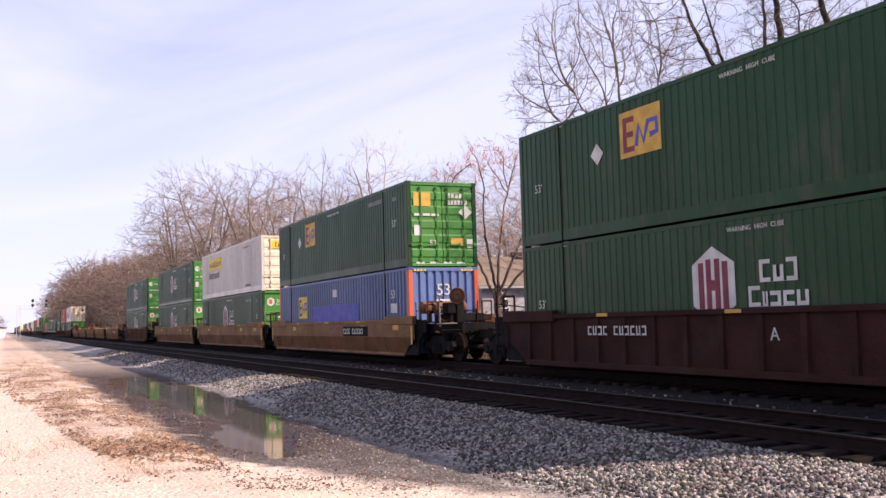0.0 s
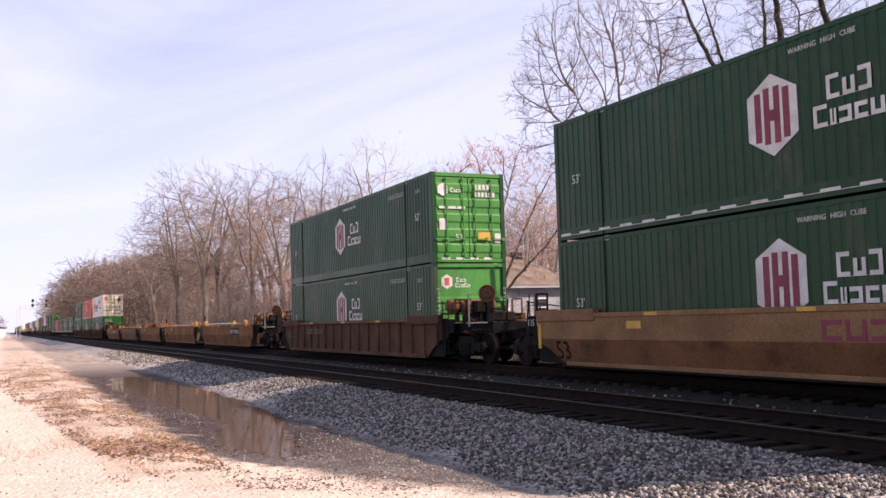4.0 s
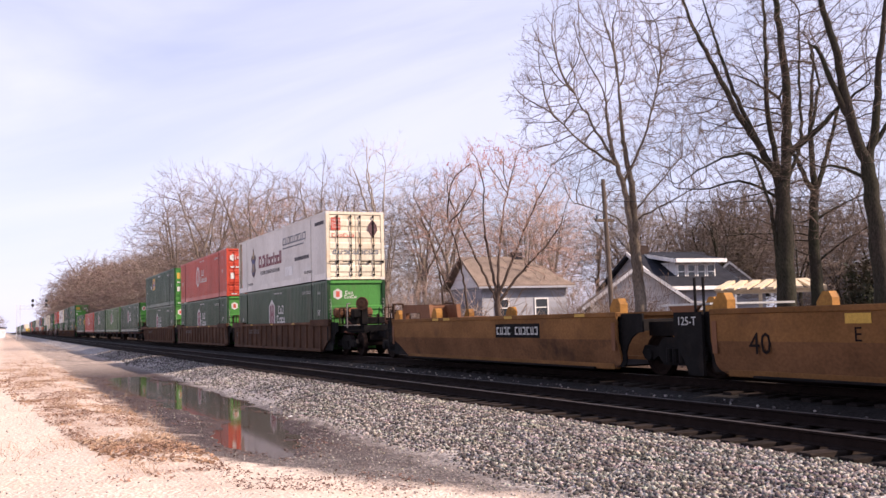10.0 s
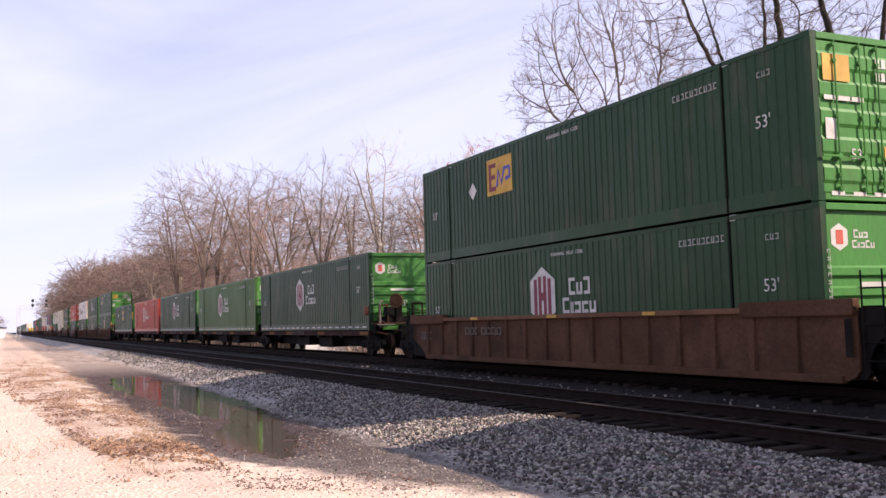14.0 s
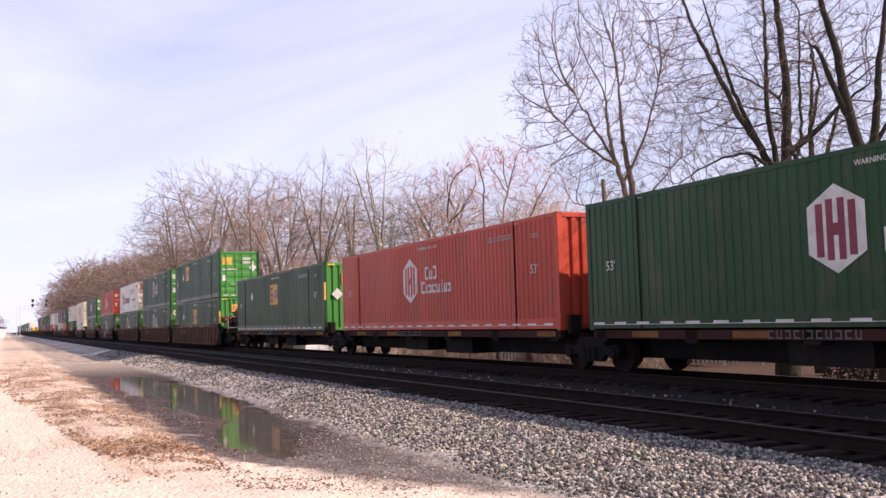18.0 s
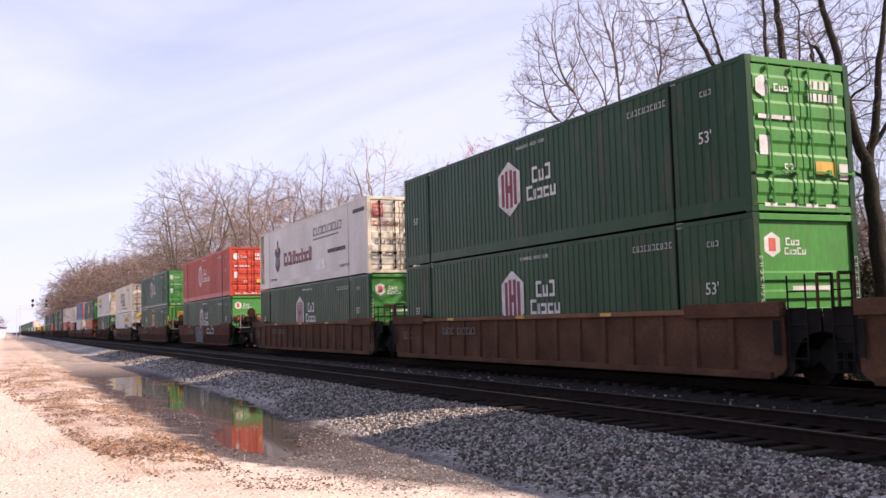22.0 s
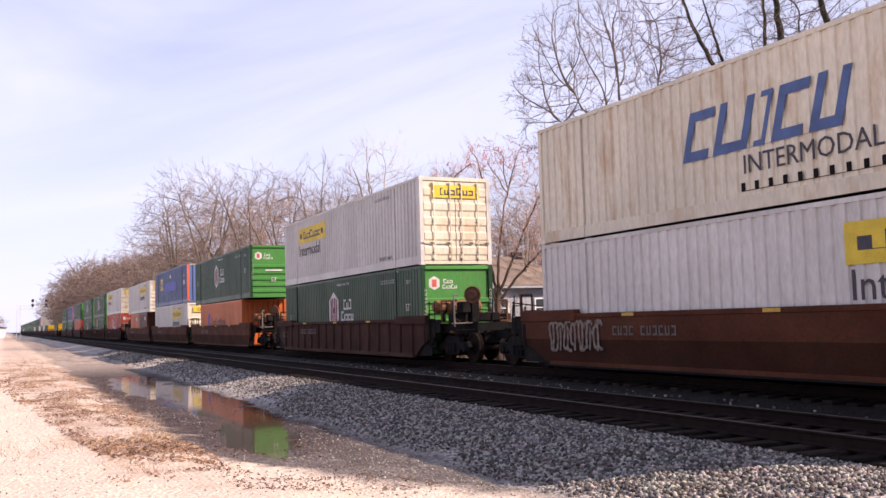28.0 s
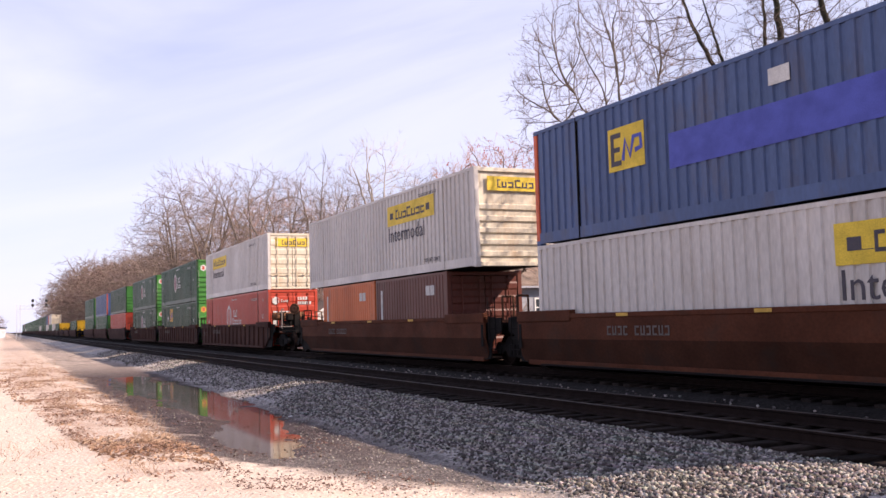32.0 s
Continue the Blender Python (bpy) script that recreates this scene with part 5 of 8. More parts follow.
def spine_car(u, first, last):
    """A skeleton flat car: one centre sill with outriggers, under one box."""
    L = BOX_L
    car = thing("spine_car", pose(TRACK_FAR, u, FAR_RAISE), "low grimy spine car with yellow side sill patches", "rail car", "cars of the train")
    part("centre_sill", shared("spine", lambda: Shape().chamfer(-0.4, 0.4, -0.9, L + 0.55, 0.34, 0.92, 0.02).box(-0.9, 0.9, 5.6, 7.4, 0.3, 0.8).box(-1.0, -0.6, 8.6, 10.4, 0.35, 0.78), "centre_sill", BLACK_STEEL), None, car)
    part("side_rail", shared("spineside", lambda: Shape().box(-1.25, -1.12, 0.1, L - 0.1, 0.80, 0.98), "side_rail", CAR_MAROON), None, car, "grimy maroon side rail")
    part("side_rail", shared("spineside", lambda: Shape(), "side_rail", CAR_MAROON), None, car, "grimy maroon side rail", pose(2.37, 0, 0))
    for i in range(6):
        part("outrigger", shared("outrigger", lambda: Shape().box(-1.25, 1.25, -0.18, 0.18, 0.72, 0.98), "outrigger", BLACK_STEEL), None, car, at=pose(0, 0.4 + i * (L - 0.8) / 5, 0))
    for y in (1.2, 6.5, 11.5, 14.6):
        part("side_patch", shared("spinepatch", lambda: plate(0.9, 0.13), "side_patch", CAR_YELLOW), None, car, "yellow patch", Matrix.Translation((-1.258, y, 0.83)) @ SIDE_WAYS)
    part("reporting_mark", shared("spinemark", lambda: glyphs((0.13,) * 4 + (0.02,) + (0.13,) * 6, 0.15, 0.07, even=True), "reporting_mark", MARK_FADED), None, car, "white reporting mark bars", Matrix.Translation((-1.258, 10.6, 0.82)) @ SIDE_WAYS)
    truck(car, -0.9 if not first else 0.4)
    if first:
        coupler(car, -1.1, -1)
        end_fittings(car, -0.5, -1, CAR_BROWN)
        brake_gear(car, -0.7)
    if last:
        truck(car, L - 0.8)
        coupler(car, L + 1.4, 1)
    for sx in (-1.2, 0.9):
        part("guide_bracket", shared("bracket", lambda: Shape().box(0, 0.3, 0, 0.14, 0.9, 1.35), "guide_bracket", BLACK_STEEL), None, car, at=pose(sx, -0.3, 0))
    return car


def well_frame(car, length):
    """The rusty frame that stands over one end of an empty well."""
    f = part("bridge_frame", shared(("bridgeframe", length), lambda: Shape().prism([(length - 3.0, 1.36), (length - 2.9, 1.80), (length - 0.9, 1.84), (length - 0.7, 1.70), (length - 0.7, 1.36), (length - 0.95, 1.36), (length - 1.0, 1.56),
             (length - 2.2, 1.56), (length - 2.25, 1.36)], "x", -1.32, -1.18), "bridge_frame", CAR_RUST), None, car, "rusty orange frame beside the well")
    part("bridge_frame", f.data, None, car, "rusty orange frame beside the well", pose(0.95, 0, 0))
    part("cross_beam", shared("crossbeam", lambda: Shape().chamfer(-1.2, -0.2, -0.15, 0.15, 1.3, 1.78, 0.03).chamfer(-0.2, 1.2, -0.15, 0.15, 1.1, 1.4, 0.03), "cross_beam", CAR_RUST), None, car, at=pose(0, length - 2.0, 0))


def empty_well(u, length, index):
    """An empty well of a five unit articulated car."""
    car = well_car(u, length, "smooth", CAR_YELLOW, "couple" if index == 0 else "share", "couple" if index == 4 else "share", "empty rust stained yellow well car")
    if index in (0, 4):
        car_marks(car, length, CAR_YELLOW, True)
    for y in (-0.2, length - 3.4, length - 0.35) if index in (2, 4) else (-0.2, length - 0.35):
        for sx in (-1.38, 1.26):
            part("guide_post", shared("guide", lambda: Shape().prism([(-0.2, 1.35), (0.2, 1.35), (0.2, 1.46), (0.04, 1.67), (-0.12, 1.67), (-0.2, 1.54)], "x", 0, 0.2), "guide_post", [GUIDE_GOLD]), None, car, "yellow container guide", pose(sx, y, 0))
    if index in (2, 4):
        well_frame(car, length)
    if index < 4:
        part("deck_plate", shared("jointdeck", lambda: Shape().box(-1.1, 1.1, -0.75, 0.75, 1.46, 1.5), "deck_plate", GALV), None, car, "pale worn steel deck plate", pose(0, length + 1.0, 0))
        part("gusset", shared("jointgusset", lambda: Shape().prism([(-0.5, 1.46), (0.5, 1.46), (0.08, 1.1), (-0.08, 1.1)], "x", -1.12, -1.06), "gusset", CAR_RUST), None, car, "rusty triangular gusset", pose(0, length + 1.0, 0))
        for y in (length + 0.3, length + 0.55):
            part("grab_post", shared("grabpost", lambda: Shape().tube((0, 0, 1.2), (0, 0, 2.0), 0.03, sides=6), "grab_post", BLACK_STEEL), None, car, at=pose(-1.2, y, 0))

    def word(txt, y, z, h, mat, x=-1.508):
        part("stencil", text_mesh("stencil", txt, h, mat), None, car, "painted stencil lettering", Matrix.Translation((x, y, z)) @ SIDE_WAYS)
    if index == 0:
        word("B", 5.5, 0.74, 0.24, MARK_BLACK)
    if index in (1, 2, 3):
        word("40", 11.4, 0.56, 0.40, MARK_BLACK)
        word("CDE"[index - 1], 9.1, 0.80, 0.24, MARK_BLACK)
        word("125-T", length + 0.75, 1.08, 0.17, MARK_WHITE, -1.512)
        part("end_plate", shared("endplate", lambda: Shape().prism([(0.03, 0.12), (0.03, 1.33), (0.86, 1.33), (0.86, 0.72), (0.6, 0.42), (0.45, 0.12)], "x", -1.505, -1.44), "end_plate", BLACK_STEEL), None, car, "grimy black end plate", pose(0, length, 0))
        part("paint_patch", shared("paintpatch", lambda: plate(0.5, 0.16), "paint_patch", MARK_GOLD), None, car, "yellow patch of fresh paint", Matrix.Translation((-1.508, 9.25, 1.08)) @ SIDE_WAYS)
    if index == 3:
        graffiti(car, 4.8, 4.4, 0.35, 1.25, False)
    return car


MOVING = []
LOW_STACK = LOW_H - BOX_H + 0.004       # a box that stands on lower ones


def load(u, upper, lower, length=BOX_L):
    """Boxes in a well: the lower one 0.2 m above the rail, the upper one on it."""
    z = FAR_RAISE + 0.2
    full = u < 615
    if lower:
        MOVING.append(container(lower[0], lower[1], pose(TRACK_FAR, u, z), full=full))
    if upper:
        MOVING.append(container(upper[0], upper[1], pose(TRACK_FAR, u, z + BOX_H + (0.004 if lower else LOW_STACK)), full=full, dashes=len(upper) > 2))


TRAIN = [
    # near end of the box, upper box, lower box, style of the car, its colour, joint before, joint after
    (-18.9, ("hub", "door"), ("hub", "nose"), "ribbed", CAR_MAROON, "couple", "couple"),
    (5.2, ("emp", "door"), ("hub", "nose"), "ribbed", CAR_MAROON, "couple", "couple"),
    (29.0, ("emp", "door"), ("empblue", "wave"), "smooth", CAR_TAN, "couple", "share"),
    (48.7, ("hunt", "door"), ("hub", "nose"), "smooth", CAR_TAN, "share", "share"),
    (68.7, ("hub", "door", "dash"), ("hub", "nose"), "smooth", CAR_TAN, "share", "couple"),
    (92.2, ("hub", "door"), ("hub", "nose"), "ribbed", CAR_BROWN, "couple", "couple"),
    (200.7, ("england", "door"), ("hub", "nose"), "ribbed", CAR_BROWN, "couple", "share"),
    (220.2, ("hubred", "door"), ("hub", "nose"), "ribbed", CAR_BROWN, "share", "share"),
    (239.6, ("emp", "door"), ("hub", "nose"), "ribbed", CAR_BROWN, "share", "couple"),
    (353.2, ("emp", "door"), ("emp", "wave"), "ribbed", CAR_BROWN, "couple", "share"),
    (372.4, ("hub", "door"), ("hub", "nose"), "ribbed", CAR_BROWN, "share", "share"),
    (392.2, ("england_plain", "door"), ("hub", "nose"), "ribbed", CAR_BROWN, "share", "couple"),
    (415.7, ("hubred", "door"), ("hub", "nose"), "smooth", CAR_RED, "couple", "couple"),
    (439.4, ("hub", "door", "dash"), ("emp", "wave"), "smooth", CAR_RED, "couple", "couple"),
    (462.8, ("swift", "door"), ("hunt", "nose"), "smooth", CAR_RED, "couple", "couple"),
    (486.5, ("hunt", "door"), ("hub", "nose"), "ribbed", CAR_DARK, "couple", "couple"),
    (509.8, ("hub", "nose"), None, "smooth", CAR_RED, "couple", "share"),
    (529.25, ("empblue", "wave"), ("hunt", "nose"), "smooth", CAR_RED, "share", "share"),
    (548.8, ("hunt", "nose"), None, "smooth", CAR_RED, "share", "couple"),
    (572.2, ("hunt", "door"), ("hubred", "door"), "ribbed", CAR_DARK, "couple", "share"),
    (591.8, ("hub", "nose"), ("emp", "nose"), "ribbed", CAR_DARK, "share", "share"),
    (611.4, ("hub", "nose"), ("hub", "nose"), "ribbed", CAR_DARK, "share", "couple"),
    (634.0, ("hub", "nose"), ("hubred", "door"), "smooth", CAR_DARK, "couple", "share"),
    (655.0, ("empblue", "wave"), ("dark", "nose"), "smooth", CAR_DARK, "share", "share"),
    (674.6, ("dark", "nose"), ("dark", "nose"), "smooth", CAR_DARK, "share", "couple"),
]
STYLE_WORDS = {CAR_MAROON: "dark maroon", CAR_TAN: "rust stained tan yellow", CAR_BROWN: "weathered brown", CAR_RED: "red brown", CAR_DARK: "grimy dark brown"}


def build_train():
    for u, up, low, style, col, j0, j1 in TRAIN:
        kind = "ribbed well car with upright side stakes" if style == "ribbed" else "smooth sided well car"
        car = well_car(u, BOX_L, style, col, j0, j1, STYLE_WORDS[col] + " " + kind)
        if u < 615:
            car_marks(car, BOX_L, col, u == 29.0)
        if u == 415.7:
            graffiti(car, 9.92, 2.65, 0.3, 1.33, True, 6.05)
        if u == 462.8:
            graffiti(car, 15.5, 2.2, 0.5, 1.2, False)
        MOVING.append(car)
        load(u, up, low)
    z = FAR_RAISE + 0.2
    MOVING.append(container("hapag", "wave", pose(TRACK_FAR, 511.9, z), length=12.19))
    MOVING.append(container("maroon20", "door", pose(TRACK_FAR, 550.8, z), length=6.06))
    MOVING.append(container("rust20", "door", pose(TRACK_FAR, 557.0, z), length=6.06))
    for i, (a, b) in enumerate(((115.6, 129.4), (131.9 + 0.9, 145.9), (148.2 + 0.6, 161.2), (164.6, 177.2), (180.4, 193.2))):
        MOVING.append(empty_well(a, b - a, i))
    for i, (u, name, end) in enumerate(((260.9, "hub", "nose"), (278.3, "olive", "nose"), (295.8, "hub", "nose"), (313.2, "hubred", "wave"), (331.8, "emp", "wave"))):
        MOVING.append(spine_car(u, i == 0, i == 4))
        MOVING.append(container(name, end, pose(TRACK_FAR, u, FAR_RAISE + 0.98), dashes="flat"))
    # the far end of the train
    rng = random.Random(4)
    u = 711.5
    i = 0
    while u < 1240:
        low = ("yellow", "door") if i == 0 else ("white", "door") if i == 4 else ("yellow", "nose") if i == 3 else (rng.choice(("dark", "dark", "dark", "white", "dark")), "nose")
        up = None if i < 5 else (rng.choice(("dark", "dark", "dark", "empblue", "dark", "white")), "nose")
        car = well_car(u, BOX_L, "smooth", CAR_DARK, "couple", "couple", "grimy dark brown smooth sided well car")
        MOVING.append(car)
        if i not in (1, 2):
            load(u, up, low)
        u += 19.9
        i += 1


build_train()


# ---- bare winter trees ----
BARK = material("grey_brown_bark", (0.15, 0.118, 0.092), 0.95, color2=(0.27, 0.22, 0.18), scale=3, grain=30, grain_amount=0.4, stretch=(1, 1, 0.3), bump=0.02, bump_scale=14, per_object=0.15, spec=0.1)
BARK_GREY = material("grey_bark", (0.088, 0.07, 0.054), 0.95, color2=(0.185, 0.155, 0.125), scale=3, grain=30, grain_amount=0.4, stretch=(1, 1, 0.3), bump=0.02, bump_scale=14, spec=0.1)
BARK_RED = material("dark_reddish_bark", (0.062, 0.045, 0.036), 0.95, color2=(0.12, 0.088, 0.07), scale=3, grain=30, grain_amount=0.3, stretch=(1, 1, 0.3), spec=0.1)
BARK_PALE = material("pale_sycamore_bark", (0.42, 0.38, 0.33), 0.95, color2=(0.16, 0.125, 0.10), scale=2, grain=20, grain_amount=0.3, stretch=(1, 1, 0.4), spec=0.1)
BARK_IVY = material("mossy_bark", (0.036, 0.030, 0.024), 0.95, color2=(0.027, 0.028, 0.018), scale=1.6, grain=30, grain_amount=0.4, stretch=(1, 1, 0.4), bump=0.02, bump_scale=14, spec=0.1)
TWIG_DARK = material("dark_brown_twigs", (0.125, 0.09, 0.07), 0.95, color2=(0.20, 0.15, 0.12), scale=0.5, grain=3, grain_amount=0.2, per_object=0.2, spec=0.1)
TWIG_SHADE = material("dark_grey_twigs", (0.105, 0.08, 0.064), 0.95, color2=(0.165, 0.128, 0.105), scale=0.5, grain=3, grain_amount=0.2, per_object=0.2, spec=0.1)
TWIG = material("brown_twigs", (0.21, 0.155, 0.128), 0.95, color2=(0.32, 0.255, 0.215), scale=0.5, grain=3, grain_amount=0.2, per_object=0.2, spec=0.1)
TWIG_GREY = material("grey_brown_twigs", (0.145, 0.112, 0.093), 0.95, color2=(0.23, 0.185, 0.158), scale=0.5, grain=3, grain_amount=0.2, per_object=0.2, spec=0.1)
TWIG_FAR = material("far_reddish_twigs", (0.17, 0.118, 0.10), 0.95, color2=(0.25, 0.185, 0.16), scale=0.3, grain=3, grain_amount=0.2, per_object=0.2, spec=0.1)
TWIG_PINK = material("reddish_twigs", (0.34, 0.21, 0.165), 0.95, color2=(0.44, 0.31, 0.25), scale=0.5, grain=3, grain_amount=0.2, per_object=0.15, spec=0.1)
TWIG_PALE = material("pale_sycamore_twigs", (0.55, 0.48, 0.42), 0.95, color2=(0.27, 0.21, 0.17), scale=0.6, grain=3, grain_amount=0.2, spec=0.1)
DEAD_LEAF = material("dead_red_leaves", (0.42, 0.14, 0.09), 0.9, scale=3, grain=20, spec=0.1)
CEDAR = material("olive_brown_cedar_leaves", (0.085, 0.072, 0.04), 0.9, color2=(0.12, 0.088, 0.06), scale=2, grain=10, grain_amount=0.3, spec=0.1)
EVERGREEN = material("dark_evergreen_leaves", (0.026, 0.032, 0.016), 0.85, color2=(0.05, 0.035, 0.022), scale=3, grain=20, grain_amount=0.4, spec=0.2)


class Limbs:
    """Grows tapered limbs into two meshes: the thick wood and the fine crown."""

    def __init__(self, seed, lift=0.12, wander=0.16, sides=(7, 5, 4, 3, 3, 3), split=2, steps=(7, 6, 5, 4, 3, 2), kids=(7, 6, 6, 5, 4, 0), angle=(32, 60), shrink=(0.42, 0.72), depth=4, thin=0.0055, girth=(0.32, 0.55)):
        self.girth = girth
        self.rng = random.Random(seed)
        self.lift, self.wander, self.sides, self.split, self.steps, self.kids, self.angle, self.shrink, self.depth, self.thin = lift, wander, sides, split, steps, kids, angle, shrink, depth, thin
        self.wood, self.fine = Shape(), Shape()
        self.tips = []

    def limb(self, p, d, length, r, level, bare=0.25, spawn=True):
        rng = self.rng
        n = self.steps[level]
        k = self.sides[level]
        shape = self.wood if level < self.split else self.fine
        base = len(shape.v)
        ref = Vector((0.31, 0.17, 0.93)) if abs(d.z) < 0.8 else Vector((1, 0.2, 0))
        pts, dirs, radii = [], [], []
        q, w = Vector(p), Vector(d).normalized()
        end = max(self.thin * 0.7, r * (0.35 if level < 2 else 0.3))
        for i in range(n + 1):
            t = i / n
            rr = r + (end - r) * t
            a = w.cross(ref).normalized()
            b = w.cross(a)
            for j in range(k):
                c = 2 * math.pi * j / k
                s1, s2 = math.cos(c) * rr, math.sin(c) * rr
                shape.v.append((q.x + a.x * s1 + b.x * s2, q.y + a.y * s1 + b.y * s2, q.z + a.z * s1 + b.z * s2))
            pts.append(q.copy())
            dirs.append(w.copy())
            radii.append(rr)
            if i < n:
                w = w + Vector((rng.gauss(0, self.wander), rng.gauss(0, self.wander), rng.gauss(0, self.wander) + self.lift))
                w.normalize()
                q = q + w * (length / n)
        for i in range(n):
            o = base + i * k
            for j in range(k):
                shape.f.append((o + j, o + (j + 1) % k, o + k + (j + 1) % k, o + k + j))
                shape.m.append(0)
        if level >= self.depth or not spawn:
            self.tips.append(pts[-1])
            return pts[-1]
        count = self.kids[level]
        for i in range(count):
            t = bare + (1 - bare) * (i + rng.random()) / count
            f = t * n
            i0 = min(n - 1, int(f))
            u = f - i0
            o = pts[i0].lerp(pts[i0 + 1], u)
            dd = dirs[i0]
            ang = radians(rng.uniform(*self.angle))
            side = dd.orthogonal()
            side.rotate(Matrix.Rotation(rng.uniform(0, 6.283), 3, dd))
            nd = dd * math.cos(ang) + side.normalized() * math.sin(ang)
            rr = radii[i0] * rng.uniform(*self.girth)
            self.limb(o, nd, length * rng.uniform(*self.shrink) * (1.15 - 0.5 * t), max(self.thin, rr), level + 1, 0.12)
        if level < 2:
            self.limb(pts[-1], dirs[-1], length * 0.5, max(self.thin, radii[-1]), level + 1, 0.05)


def plain_mesh(shape, name, mat):
    me = bpy.data.meshes.new(name)
    me.from_pydata(shape.v, [], shape.f)
    me.materials.append(mat)
    return smoothed(me)


class Grown:
    """A tree as a net of nodes: limbs that follow a line, boughs that grow towards points of a crown, twigs at their ends."""

    def __init__(self, seed, thin=0.005, power=2.3):
        self.rng = np.random.default_rng(seed)
        self.at, self.up, self.least, self.spikes = [], [], [], []
        self.thin, self.power = thin, power

    def node(self, p, parent, least=0.0):
        self.at.append(np.asarray(p, float))
        self.up.append(parent)
        self.least.append(least)
        return len(self.at) - 1

    def along(self, way, r0, r1, drift=0.0, across=(0.907, -0.422), depth=(0.422, 0.907), step=0.22):
        """A limb through way, a list of (across, height), leaning drift metres in depth from knot to knot."""
        knots = [np.array((across[0] * a + depth[0] * drift * k, across[1] * a + depth[1] * drift * k, h)) for k, (a, h) in enumerate(way)]
        last = int(np.argmin([np.sum((q - knots[0]) ** 2) for q in self.at])) if self.at and knots[0][2] > 0.3 else -1
        if last >= 0:
            knots[0] = self.at[last]
        pts = []
        for k in range(len(knots) - 1):
            p0, p1, p2, p3 = knots[max(0, k - 1)], knots[k], knots[k + 1], knots[min(len(knots) - 1, k + 2)]
            n = max(2, int(np.linalg.norm(p2 - p1) / step))
            for i in range(n):
                t = i / n
                pts.append(0.5 * (2 * p1 + (p2 - p0) * t + (2 * p0 - 5 * p1 + 4 * p2 - p3) * t * t + (3 * p1 - p0 - 3 * p2 + p3) * t * t * t))
        pts.append(knots[-1])
        for i, p in enumerate(pts):
            if i == 0 and last >= 0:
                continue
            q = p + (self.rng.normal(0, 0.018, 3) if 0 < i < len(pts) - 1 else 0)
            last = self.node(q, last, r0 + (r1 - r0) * i / (len(pts) - 1))

    def crown(self, goals, step=0.22, reach=2.5, kill=0.35, rounds=60, lift=0.0, wander=0.15):
        """Boughs that grow step by step towards the goals nearest to them."""
        goals = np.asarray(goals, float)
        P = np.array(self.at)
        near = np.full(len(goals), 1e9)
        who = np.zeros(len(goals), int)
        for k in range(0, len(goals), 400):
            d = np.linalg.norm(goals[k:k + 400, None] - P[None], axis=2)
            who[k:k + 400], near[k:k + 400] = d.argmin(1), d.min(1)
        alive = near > kill
        stuck = {}
        for _ in range(rounds):
            pull = alive & (near < reach)
            if not pull.any():
                break
            fresh = []
            order = np.argsort(who[pull], kind="stable")
            ids, ways = who[pull][order], (goals[pull] - np.array([self.at[i] for i in who[pull]]))[order]
            ways /= np.linalg.norm(ways, axis=1)[:, None] + 1e-9
            starts = np.flatnonzero(np.r_[True, ids[1:] != ids[:-1]])
            sums = np.add.reduceat(ways, starts, axis=0)
            for i, w in zip(ids[starts], sums):
                i = int(i)
                stuck[i] = stuck.get(i, 0) + 1
                if stuck[i] > 3:
                    continue
                w = w / (np.linalg.norm(w) + 1e-9) + self.rng.normal(0, wander, 3) + np.array((0, 0, lift))
                back = self.at[i] - self.at[self.up[i]] if self.up[i] >= 0 else np.array((0, 0, 1.0))
                w = w / np.linalg.norm(w) + 0.55 * back / (np.linalg.norm(back) + 1e-9)
                fresh.append(self.node(self.at[i] + w / np.linalg.norm(w) * step, i))
            if not fresh:
                break
            N = np.array([self.at[i] for i in fresh])
            d = np.linalg.norm(goals[:, None] - N[None], axis=2)
            m, dm = d.argmin(1), d.min(1)
            better = dm < near
            who[better], near[better] = np.array(fresh)[m[better]], dm[better]
            alive &= near > kill

    def twigs(self, length=0.4, each=1.5, below=0.02, spread=0.5, lift=0.15, subs=(3, 2), size=None):
        """Fine side twigs on all thin wood, as slender spikes that fork into smaller ones."""
        r, rng = self.radii(), self.rng
        up = np.array(self.up)
        P = np.array(self.at)
        kids = np.bincount(up[up >= 0], minlength=len(up))
        ids = np.flatnonzero((r < below) & (up >= 0))
        ids = np.repeat(ids, rng.poisson(each * np.where(kids[ids] == 0, 1.2, 1.0)))
        back = P[ids] - P[up[ids]]
        back /= np.linalg.norm(back, axis=1)[:, None] + 1e-9
        o, w = P[ids], back + rng.normal(0, spread, back.shape) + np.array((0, 0, lift))
        n = length * rng.uniform(0.5, 1.4, len(ids))
        thick = self.thin if size is None else size
        for level, count in enumerate((*subs, 0)):
            w /= np.linalg.norm(w, axis=1)[:, None] + 1e-9
            self.spikes.append((o, o + w * n[:, None], np.full(len(o), thick * 0.8 ** (level + 1))))
            if count:
                t = rng.uniform(0.25, 0.95, (len(o), count))
                o2 = (o[:, None] + w[:, None] * (n[:, None] * t)[:, :, None]).reshape(-1, 3)
                w2 = np.repeat(w, count, 0) + rng.normal(0, spread * 0.9, (len(o2), 3)) + np.array((0, 0, lift * 0.6))
                o, w, n = o2, w2, np.repeat(n, count) * rng.uniform(0.35, 0.65, len(o2))

